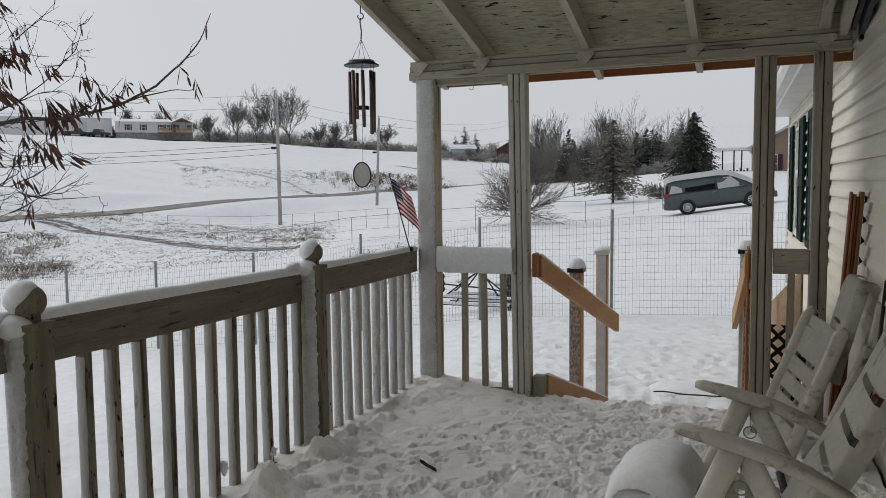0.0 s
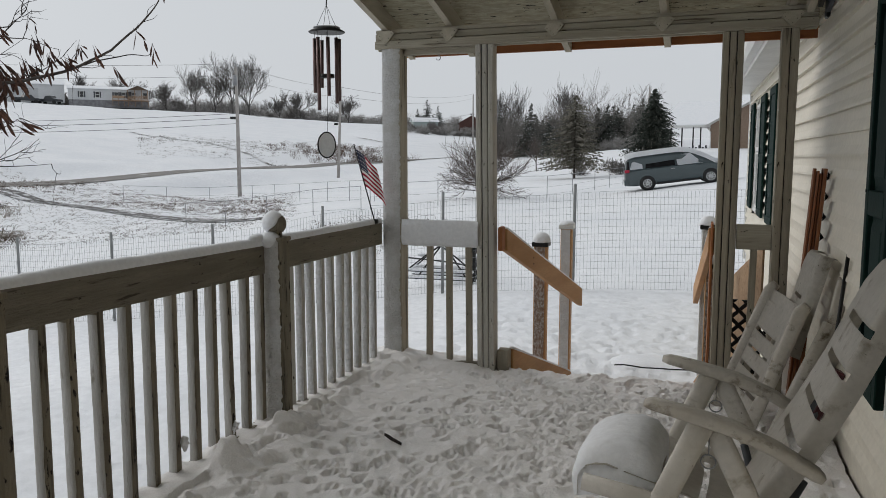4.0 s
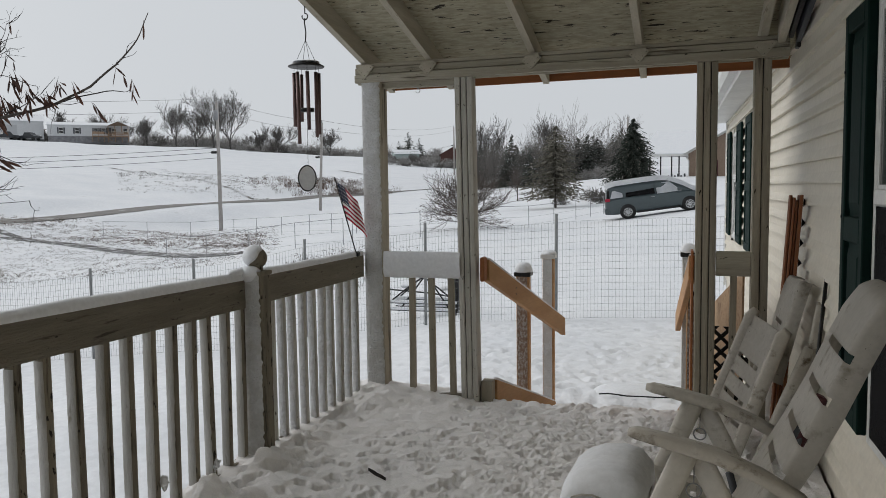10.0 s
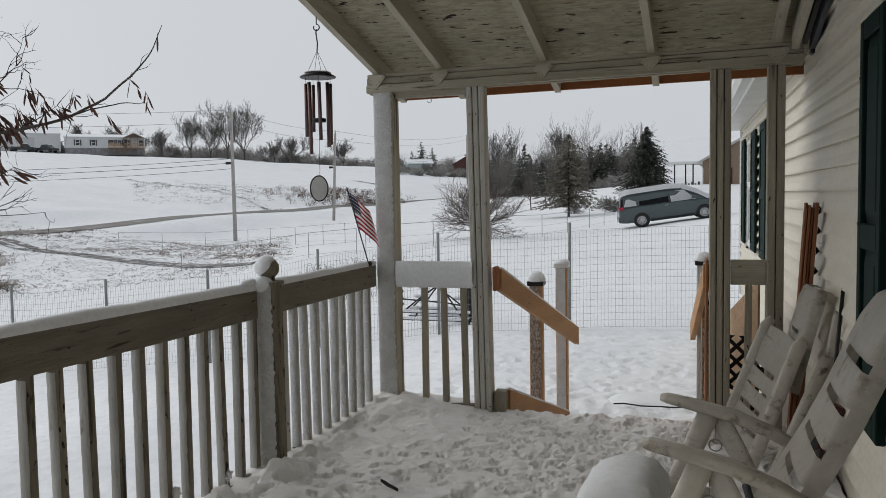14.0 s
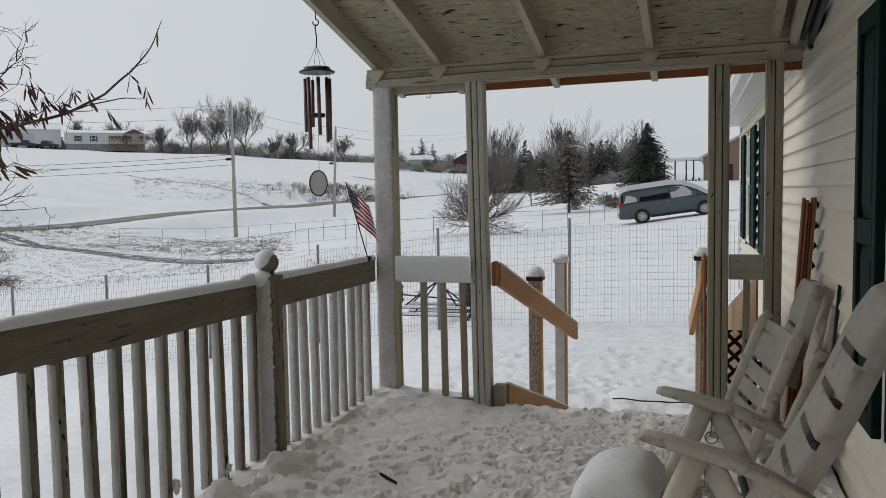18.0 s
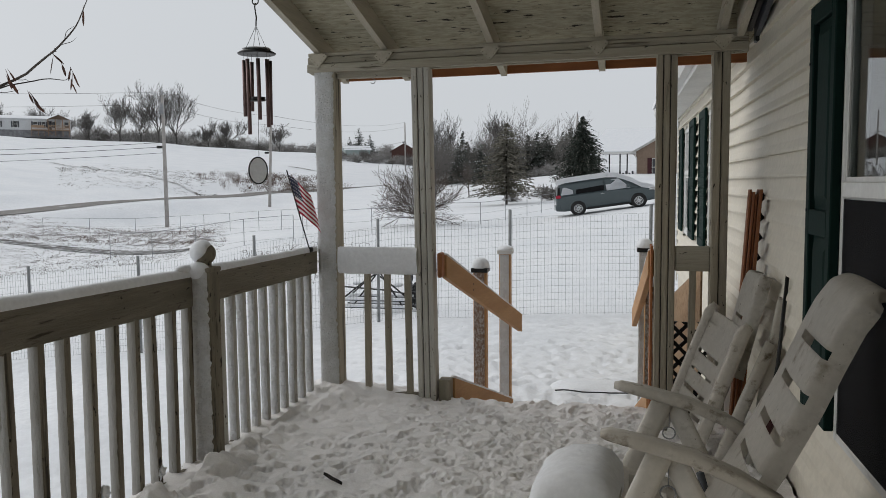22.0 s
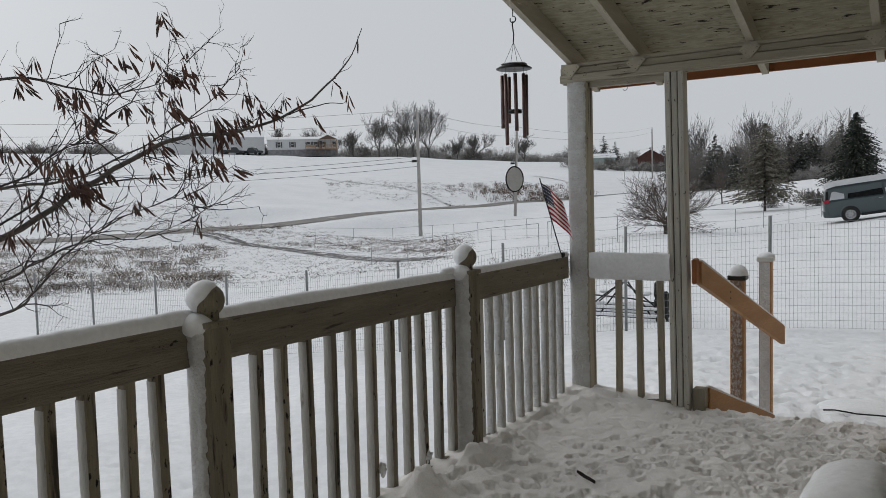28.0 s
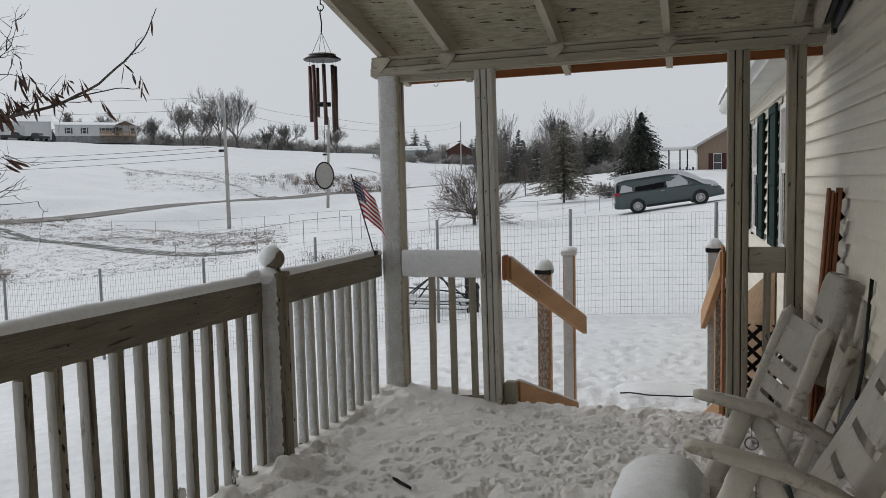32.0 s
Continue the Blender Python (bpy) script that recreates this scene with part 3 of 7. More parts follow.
# Beside the ledger, two dark strips paint the shaded gap and pipe.
for x0, x1, dz, nm, m, lab in ((1.665, 1.7, -0.01, "ledger_board", "rafter_wood", "grey painted ledger beside the house wall"), (1.715, 1.738, 0.01, "drain_pipe", "black", "black strip painted as the pipe and shaded gap at the wall"), (1.752, 1.775, -0.015, "flashing_strip", "grey_dark", "dark strip painted as the shaded gap where roof meets wall")):
    bm = bmesh.new()
    for w in box(bm, x0, x1, -3.2, -0.1, dz, 0.138):
        w.co.z += roof_z(w.co.y)
    solo(nm, bm, m, lab, "trim", "", "structure")
bm = bmesh.new()
for w in box(bm, -0.72, 1.79, 0.42, 0.445, 1.936, 2.05):
    w.co.z += 0.008 * w.co.x
solo("fascia_board", bm, "fascia_wood", "reddish brown board along the eave", "trim", "", "structure")

# deck under the snow
bm = bmesh.new()
box(bm, -0.80, 1.80, -6.2, 0.06, -0.2, -0.09)
solo("porch_deck", bm, "rail_wood", "wooden porch deck under trodden snow", "floor", "", "structure")



# ---- snow on the porch ----
def snow_strip(name, a, b, width, high, label, parent=None, face=0.0, seed=0):
    """A rounded ridge of snow along the top of something; face lets it hang down one side."""
    r = random.Random(seed)
    a, b = Vector(a), Vector(b)
    n = max(6, int((b - a).length / 0.025))
    d = (b - a).normalized()
    s = Vector((d.y, -d.x, 0)).normalized()
    bm, rows = bmesh.new(), []
    for i in range(n + 1):
        t = i / n
        p = a.lerp(b, t)
        w = width * (1 + 0.16 * noise.noise(p * 5)) / 2
        hh = high * (1 + 0.25 * noise.noise(p * 4 + Vector((seed, 0, 0))) + 0.12 * noise.noise(p * 21))
        if i in (0, n):
            hh *= 0.5
        prof = [(-w, -0.012 - face), (-w * 1.08, 0.25 * hh), (-w * 0.75, 0.8 * hh), (0, hh), (w * 0.75, 0.8 * hh), (w * 1.08, 0.25 * hh), (w, -0.012)]
        rows.append([bm.verts.new(p + s * u + Vector((0, 0, v))) for u, v in prof])
    for p, q in zip(rows, rows[1:]):
        for k in range(len(p) - 1):
            bm.faces.new((p[k], p[k + 1], q[k + 1], q[k]))
    bm.faces.new(rows[0])
    bm.faces.new(rows[-1][::-1])
    if parent is not None:
        return part(name, bm, "snow", parent, label, True)
    return solo(name, bm, "snow", label, "snow", "snow on the railing", "", True)


def lump(bm, c, r, squash=(1, 1, 1), seed=0, rings=8, segs=14, rough=0.25):
    """A rough rounded lump."""
    c = Vector(c)
    rows = []
    for i in range(rings + 1):
        th = math.pi * i / rings
        row = []
        for k in range(segs):
            ph = 2 * math.pi * k / segs
            d = Vector((math.sin(th) * math.cos(ph), math.sin(th) * math.sin(ph), math.cos(th)))
            f = r * (1 + rough * noise.noise(d * 1.6 + Vector((seed * 3.1, seed, 0))))
            row.append(bm.verts.new(c + Vector((d.x * f * squash[0], d.y * f * squash[1], d.z * f * squash[2]))))
        rows.append(row)
    for a, b in zip(rows, rows[1:]):
        for k in range(segs):
            bm.faces.new((a[k], a[(k + 1) % segs], b[(k + 1) % segs], b[k]))
    bmesh.ops.remove_doubles(bm, verts=bm.verts, dist=1e-5)


RIDGE = "ridge of snow along the porch rail"
snow_strip("snow_ridge", (-0.776, -2.85, RAIL_TOP + 0.02), (-0.776, -1.32, RAIL_TOP - 0.012), 0.048, 0.025, RIDGE, seed=1)
snow_strip("snow_ridge", (-0.75, -1.22, RAIL_TOP - 0.005), (-0.7, -0.05, RAIL_TOP - 0.005), 0.046, 0.02, RIDGE, seed=2)
snow_strip("snow_ridge", (-0.776, -4.47, RAIL_TOP + 0.02), (-0.776, -2.95, RAIL_TOP + 0.02), 0.05, 0.03, RIDGE, seed=3)
snow_strip("snow_ridge", (-0.548, -0.02, RAIL_TOP - 0.012), (-0.064, -0.02, RAIL_TOP - 0.012), 0.05, 0.022, RIDGE, seed=4)
# snow blown on the face of the short end rail
bm = bmesh.new()
n = 26
rows = []
for i in range(n + 1):
    x = -0.548 + 0.486 * i / n
    row = []
    for k, z in enumerate((RAIL_TOP + 0.004, RAIL_TOP - 0.03, RAIL_TOP - 0.08, RAIL_TOP - 0.125, RAIL_TOP - 0.152)):
        out = (0.02, 0.03, 0.028, 0.024, 0.008)[k] * (1 + 0.3 * noise.noise(Vector((x * 9, z * 11, 2))))
        row.append(bm.verts.new((x, -0.039 - out, z + 0.006 * noise.noise(Vector((x * 14, k, 5))))))
    rows.append(row)
for p, q in zip(rows, rows[1:]):
    for k in range(4):
        bm.faces.new((p[k], p[k + 1], q[k + 1], q[k]))
top = [bm.verts.new((r_[0].co.x, -0.02, RAIL_TOP + 0.008)) for r_ in rows]
low = [bm.verts.new((r_[-1].co.x, -0.03, RAIL_TOP - 0.152)) for r_ in rows]
for i in range(n):
    bm.faces.new((rows[i][0], rows[i + 1][0], top[i + 1], top[i]))
    bm.faces.new((rows[i][-1], low[i], low[i + 1], rows[i + 1][-1]))
solo("snow_facing", bm, "snow", "snow plastered over the end rail", "snow", smooth=True)

# snow on the finials and frozen down the faces of the posts
def draped(bm, c, r, axis, spread, thick, seed):
    """Snow lying over one side of a ball, thickest along the axis and thinning to its rim."""
    c, ax = Vector(c), Vector(axis).normalized()
    u = ax.orthogonal().normalized()
    w = ax.cross(u)
    rows = []
    for i in range(13):
        th = radians(spread) * i / 12
        row = []
        for k in range(28):
            ph = 2 * math.pi * k / 28
            d = math.cos(th) * ax + math.sin(th) * (math.cos(ph) * u + math.sin(ph) * w)
            e = thick * (1 - (i / 12) ** 3) * (1 + 0.25 * noise.noise(d * 2.2 + Vector((seed * 4, 0, 1))))
            stretch = 1 + 0.16 * noise.noise(Vector((math.cos(ph) * 1.3, math.sin(ph) * 1.3, seed * 7))) * (i / 12)
            th2 = th * stretch
            d = math.cos(th2) * ax + math.sin(th2) * (math.cos(ph) * u + math.sin(ph) * w)
            row.append(bm.verts.new(c + d * (r + e + 0.0015)))
        rows.append(row)
    low = [bm.verts.new(c + (v.co - c).normalized() * (r - 0.004)) for v in rows[-1]]
    rows.append(low)
    for a, b in zip(rows, rows[1:]):
        for k in range(28):
            bm.faces.new((a[k], a[(k + 1) % 28], b[(k + 1) % 28], b[k]))
    bmesh.ops.remove_doubles(bm, verts=bm.verts, dist=1e-5)


for y, s in ((-1.275, 1), (-2.9, 2), (-4.52, 3)):
    bm = bmesh.new()
    draped(bm, (-0.722, y, 0.965), 0.05, (-0.62, -0.42, 0.62), 82, 0.014, s)
    solo("finial_snow", bm, "snow", "snow clinging over one side of a ball finial", "snow", "snow on finials", smooth=True)
    bm = bmesh.new()
    lump(bm, (-0.74, y - 0.028, 0.892), 0.066, (0.8, 0.78, 0.6), s + 5, 10, 18, 0.15)
    lump(bm, (-0.772, y - 0.085, 0.905 if y > -2 else 0.925), 0.05, (0.5, 1.5, 0.38), s + 8, 10, 18, 0.15)
    solo("packed_snow", bm, "snow", "snow packed below a ball finial", "snow", "snow on finials", smooth=True)


def crust(x0, x1, y, z0, z1, seed, thick=0.006, ragged=0.1, material="snow_crust"):
    """A thin crust of blown snow over a post's face, with a broken edge."""
    bm, rows = bmesh.new(), []
    n = int((z1 - z0) / 0.011)
    w = x1 - x0
    for i in range(n + 1):
        z = z0 + (z1 - z0) * i / n
        e = x1 - w * ragged * max(0, 0.4 + 0.5 * noise.noise(Vector((seed, 0, z * 3))) + 0.8 * noise.noise(Vector((seed, 4, z * 45))))
        top = 1 + 1.2 * max(0, (i / n - 0.85) / 0.15)
        row = [bm.verts.new((x0 - 0.004, y + 0.012, z)), bm.verts.new((x0 - 0.004, y - thick * 0.8, z))]
        for k in range(1, 7):
            x = x0 + (e - 0.003 - x0) * k / 6
            o = thick * top * (1 + 0.45 * noise.noise(Vector((x * 40, seed, z * 24))) + 0.3 * noise.noise(Vector((x * 110, seed + 5, z * 80))))
            row.append(bm.verts.new((x, y - max(0.0015, o * (0.55 if k == 6 else 1)), z)))
        row.append(bm.verts.new((e, y + 0.001, z)))
        rows.append(row)
    for p, q in zip(rows, rows[1:]):
        for k in range(len(p) - 1):
            bm.faces.new((p[k], p[k + 1], q[k + 1], q[k]))
    return solo("snow_crust", bm, material, "crust of blown snow frozen on a post", "snow", "snow crusts", smooth=True)


crust(-0.668, -0.554, -0.05, 0.02, 1.93, 1, 0.004, 0.14)
crust(-0.768, -0.679, -1.32, 0.03, 0.89, 3, 0.006, 0.16)
crust(-0.768, -0.695, -2.945, 0.03, 0.89, 4, 0.008, 0.3)
# snow clumps caught at the feet and sides of the balusters
for i, (y, z, r_) in enumerate([(-1.98, 0.14, 0.02), (-2.45, 0.08, 0.016), (-0.42, 0.16, 0.015), (-1.62, 0.08, 0.015)]):
    bm, r = bmesh.new(), random.Random(i + 90)
    for k in range(5):
        lump(bm, (-0.752 + r.uniform(-0.008, 0.008), y + r.uniform(-0.012, 0.012), z + r.uniform(-1.6, 1.6) * r_), r_ * r.uniform(0.45, 0.85), (0.8, 0.9, 1.2), i * 7 + k + 20, 8, 12, 0.9)
    solo("snow_clump", bm, "snow", "small clump of snow caught on a baluster", "snow", "snow clumps", smooth=True)

# trodden snow on the deck, heaped along the railing
xs, ys = np.arange(-0.80, 1.80, 0.0075), np.concatenate([np.arange(-6.2, -2.9, 0.05), np.arange(-2.9, 0.075, 0.0075)])
X, Y = np.meshgrid(xs, ys, indexing="ij")
g = np.random.default_rng(11)


def soft_noise(scale, seed):
    """Smooth noise over the deck from a coarse random grid."""
    q = np.random.default_rng(seed)
    nx, ny = int(2.7 / scale) + 3, int(6.5 / scale) + 3
    c = q.standard_normal((nx, ny))
    u, v = (X + 0.8) / scale, (Y + 6.2) / scale
    i, j = u.astype(int), v.astype(int)
    a, b = u - i, v - j
    a, b = a * a * (3 - 2 * a), b * b * (3 - 2 * b)
    return (c[i, j] * (1 - a) + c[i + 1, j] * a) * (1 - b) + (c[i, j + 1] * (1 - a) + c[i + 1, j + 1] * a) * b


Z = 0.009 * soft_noise(0.3, 1) + 0.0035 * soft_noise(0.09, 2) + 0.0012 * soft_noise(0.03, 3)
heap = np.exp(-np.clip(X + 0.62, 0, None) / 0.14) * np.clip(0.05 + 0.022 * soft_noise(0.16, 4) + 0.014 * soft_noise(0.07, 7) + 0.006 * soft_noise(0.035, 8), 0.01, 0.095)
heap *= 1.35 * np.clip(0.35 + 0.65 * np.exp(-((Y + 1.75) / 0.7) ** 2) + 0.5 * np.exp(-((Y + 0.1) / 0.35) ** 2), 0, 1.3)
bank = 0.05 * np.clip(1 - np.hypot((X + 0.35) / 0.45, (Y - 0.02) / 0.6), 0, 1)
clean = np.clip(1 - np.hypot((X + 0.3) / 0.42, (Y + 0.2) / 0.5), 0, 1)


def paws(count, x0, x1, y0, y1, keep, seed, depth=0.016, size=1.0):
    """Paw marks pressed into the snow: a pad and two toes, with a faint rim."""
    q = np.random.default_rng(seed)
    out = np.zeros_like(Z)
    for _ in range(count):
        px, py = q.uniform(x0, x1), q.uniform(y0, y1)
        if q.random() > keep(px, py):
            continue
        ang, deep = q.normal(0, 0.6), depth * q.uniform(0.5, 1.25)
        i0, i1 = np.searchsorted(xs, [px - 0.08, px + 0.08])
        j0, j1 = np.searchsorted(ys, [py - 0.08, py + 0.08])
        dx, dy = X[i0:i1, j0:j1] - px, Y[i0:i1, j0:j1] - py
        u, v = dx * math.cos(ang) + dy * math.sin(ang), -dx * math.sin(ang) + dy * math.cos(ang)
        sink = np.zeros_like(u)
        for cu, cv, a, b in ((0, 0, q.uniform(0.017, 0.026), q.uniform(0.014, 0.022)), (-0.012, 0.026, 0.011, 0.013), (0.013, 0.025, 0.011, 0.014)):
            e = np.hypot((u - cu * size) / (a * size), (v - cv * size) / (b * size))
            sink = np.minimum(sink, -deep * np.clip((1.2 - e) / 0.42, 0, 1) )
            if a > 0.015:
                rim = 0.09 * deep * np.exp(-((e - 1.5) / 0.25) ** 2)
        out[i0:i1, j0:j1] += sink + rim
    return np.clip(out, -0.026, 0.012)


def trodden(x, y):
    """How much that part of the deck is walked on."""
    if x < 0.0 and y > -0.75:
        return 0.06
    return 0.3 if x < -0.25 else (0.62 if x < 0.25 else 0.95)


Z = Z + heap + bank
Z += paws(1500, -0.6, 1.75, -2.9, 0.06, trodden, 21, 0.0115)
Z += paws(900, 0.15, 1.75, -2.9, 0.06, lambda x, y: 0.9, 23, 0.0065, 0.8)
walked = np.clip((X - 0.05) / 0.5, 0, 1)
Z += 0.0012 * soft_noise(0.022, 12) + 0.0026 * soft_noise(0.045, 13) * (1 - 0.8 * clean) + 0.0009 * walked * soft_noise(0.014, 14)
Z += paws(150, -0.6, 0.3, -2.6, -0.9, lambda x, y: 0.8, 22, 0.02, 1.15)
q = np.random.default_rng(31)
for _ in range(40):
    cx, cy, cr = q.uniform(-0.68, -0.5), q.uniform(-1.9, -0.25), q.uniform(0.016, 0.04)
    Z += q.uniform(0.3, 0.6) * cr * np.sqrt(np.clip(1 - ((X - cx) ** 2 + (Y - cy) ** 2) / cr ** 2, 0, 1))
Z -= 0.16 * np.clip((Y - 0.02) / 0.05, 0, 1) * (X > 0.05) * (X < 1.27)
Z = np.where((X < -0.66) & (Y < -0.1), np.clip(0.6 * Z, 0.036, 0.075) + 0.006 * soft_noise(0.05, 9), Z)
grid_mesh("snow_floor", xs, ys, Z, "deck_snow", "snow on the porch deck, trodden by paws and heaped along the railing", "snow")

# one dead leaf on the snow
bm = bmesh.new()
pts = [(-0.045, 0.018), (-0.02, 0.012), (0.0, 0.004), (0.03, -0.004), (0.06, -0.014)]
L = [bm.verts.new((u, v + w, 0.012 + 0.01 * abs(u) * 10)) for (u, v), w in zip(pts, (0.001, 0.008, 0.009, 0.006, 0.001))]
R = [bm.verts.new((u, v - w, 0.004)) for (u, v), w in zip(pts, (0.001, 0.007, 0.008, 0.005, 0.001))]
for k in range(4):
    bm.faces.new((L[k], L[k + 1], R[k + 1], R[k]))
bmesh.ops.solidify(bm, geom=bm.faces[:], thickness=0.002)
leaf = solo("dead_leaf", bm, "twig", "dark dead leaf lying on the trodden snow", "leaf")
leaf.matrix_world = pose(-0.104, -1.383, 0.012, 0, 0, -28) @ Matrix.Diagonal((1.45, 0.9, 1.0, 1))

# ---- beam plates, hooks and header ----
for x in (-0.64, -0.245, 0.372, 0.964, 1.603):
    ob = thing("gusset_plate", "painted plywood plate nailed where a rafter meets the beam", "plate", "rafter plates", at=(x, -0.078, 1.99))
    bm = bmesh.new()
    poly = [(-0.03, 0.034), (0.038, 0.036), (0.058, 0.022), (0.008, -0.038), (-0.008, -0.04), (-0.052, 0.006)]
    f = [bm.verts.new((u, 0, w)) for u, w in poly]
    bk = [bm.verts.new((u, 0.012, w)) for u, w in poly]
    bm.faces.new(f)
    bm.faces.new(bk[::-1])
    for k in range(6):
        bm.faces.new((f[k], bk[k], bk[(k + 1) % 6], f[(k + 1) % 6]))
    part("plate", bm, "rafter_wood", ob)
    for u, w in ((-0.036, 0.004), (0.04, 0.018), (0.0, -0.028), (-0.018, -0.01), (0.022, -0.006)):
        bm = bmesh.new()
        tube(bm, [(u, 0.001, w), (u, -0.002, w)], 0.0022, 6)
        part("nail_head", bm, "black", ob)
bm = bmesh.new()
box(bm, -0.548, -0.075, -0.012, 0.026, 1.888, 1.934, bevel=0.003)
solo("header_board", bm, "beam_wood", "short painted board under the beam", "board")
bm = bmesh.new()
tube(bm, [(-0.332, 0.005, 1.891), (-0.332, 0.005, 1.88)] + [(-0.332 + 0.014 * math.sin(a), 0.005, 1.868 + 0.014 * math.cos(a)) for a in np.linspace(0.2, 4.4, 9)], 0.002, 6)
solo("screw_hook", bm, "galv", "small steel screw hook under the header", "hook")
# black block painted as the shaded gap where the beam meets the house
bm = bmesh.new()
box(bm, 1.765, 1.784, -0.04, 0.03, 1.99, 2.2, bevel=0.004)
solo("beam_hanger", bm, "black", "black block painted as the shaded gap between beam and wall", "bracket")


# ---- house wall with lapped siding, windows and shutters ----
WX = 1.80
W_NEAR, W_FAR = (1.615, 2.36, 0.68, 1.845), (3.98, 4.86, 0.68, 1.845)
SHUT = ((-1.695, -1.35), (1.42, 1.6), (2.40, 2.93), (3.42, 3.96), (4.9, 5.36))
OPENINGS = [(-2.75, -1.705, 0.42, 1.865), W_NEAR, W_FAR]
COURSE = 0.1053
Y_ENDS = (-6.4, 6.0)


def spans(z0, z1, lo=Y_ENDS[0], hi=Y_ENDS[1]):
    """Stretches of the wall at that height that no window takes."""
    out, y = [], lo
    for a, b, c, d in sorted(OPENINGS):
        if z1 > c and z0 < d:
            out.append((y, a))
            y = b
    return out + [(y, hi)]


bm = bmesh.new()
cuts = [-0.7, 0.42, 0.68, 1.845, 1.865, 2.62]
for z0, z1 in zip(cuts, cuts[1:]):
    for a, b in spans(z0 + 0.001, z1 - 0.001):
        box(bm, WX + 0.012, WX + 0.16, a, b, z0, z1)
wall = solo("wall_house", bm, "siding", "house wall behind beige vinyl siding", "wall", "", "structure")
z = 0.1235
while z < 2.55:
    for a, b in spans(z, z + COURSE - 0.022):
        bm = bmesh.new()
        f = [bm.verts.new(c) for c in ((WX - 0.019, a, z), (WX - 0.019, b, z), (WX - 0.018, b, z + 0.012), (WX - 0.018, a, z + 0.012),
                                       (WX - 0.003, b, z + 0.05), (WX - 0.003, a, z + 0.05), (WX + 0.005, b, z + COURSE), (WX + 0.005, a, z + COURSE),
                                       (WX + 0.012, a, z), (WX + 0.012, b, z))]
        for q in ((0, 1, 2, 3), (3, 2, 4, 5), (5, 4, 6, 7), (8, 9, 1, 0)):
            bm.faces.new([f[k] for k in q])
        part("siding_board", bm, "siding", wall)
    z += COURSE
bm = bmesh.new()
box(bm, WX - 0.02, WX + 0.0, 5.93, 6.02, 0.0, 2.1, bevel=0.004)
solo("corner_trim", bm, "white_trim", "white vinyl corner trim at the end of the house", "trim", "", "structure")


def glass_pane(name):
    m = bpy.data.materials.new(name)
    m.use_nodes = True
    b = m.node_tree.nodes["Principled BSDF"]
    b.inputs["Base Color"].default_value = (0.75, 0.78, 0.78, 1)
    b.inputs["Roughness"].default_value = 0.0
    b.inputs["Transmission Weight"].default_value = 1.0
    b.inputs["IOR"].default_value = 1.5
    return m


M["pane"] = glass_pane("window_glass")
M["room_shade"] = mat("room_shade_paint", (0.03, 0.029, 0.027), (0.02, 0.019, 0.018), 0.9, 2)


def window(i, y0, y1, z0, z1, label):
    ob = thing(f"window_{i}", label, "window", "house windows", "structure", at=(WX, y0, z0))
    w, h = y1 - y0, z1 - z0
    fw = 0.028 if i == 1 else 0.045
    for nm, q in (("frame_side", (0, fw, 0, h)), ("frame_side", (w - fw, w, 0, h)), ("frame_head", (fw, w - fw, h - fw, h)), ("window_sill", (fw, w - fw, 0, fw))):
        bm = bmesh.new()
        box(bm, -0.024 if i == 1 else -0.012, 0.05, q[0], q[1], q[2], q[3], bevel=0.005)
        part(nm, bm, "white_trim", ob)
    mid = h * (0.565 if i == 1 else 0.585)
    bm = bmesh.new()
    box(bm, -0.03 if i == 1 else -0.015, 0.04, fw, w - fw, mid - 0.025, mid + 0.025, bevel=0.004)
    part("meeting_rail", bm, "white_trim", ob)
    for nm, x, lo, hi in (("upper_sash", -0.018 if i == 1 else 0.02, mid + 0.025, h - fw), ("lower_sash", -0.014 if i == 1 else 0.0, fw, mid - 0.025)):
        s = 0.014 if i == 1 else 0.03
        bm = bmesh.new()
        for q in ((fw, fw + s, lo, hi), (w - fw - s, w - fw, lo, hi), (fw + s, w - fw - s, lo, lo + s), (fw + s, w - fw - s, hi - s, hi)):
            box(bm, x, x + 0.025, q[0], q[1], q[2], q[3])
        sash = part(nm, bm, "white_trim", ob)
        bm = bmesh.new()
        box(bm, x + 0.004, x + 0.008, fw + s, w - fw - s, lo + s, hi - s)
        part("pane", bm, "pane", sash).visible_shadow = False
    bm = bmesh.new()
    box(bm, -0.021, -0.018, fw, w - fw, fw, mid - 0.03)
    if i == 1:
        part("insect_screen", bm, M["screen_mesh"], ob, "dark insect screen over the lower sash")
    else:
        bm.free()
    return ob


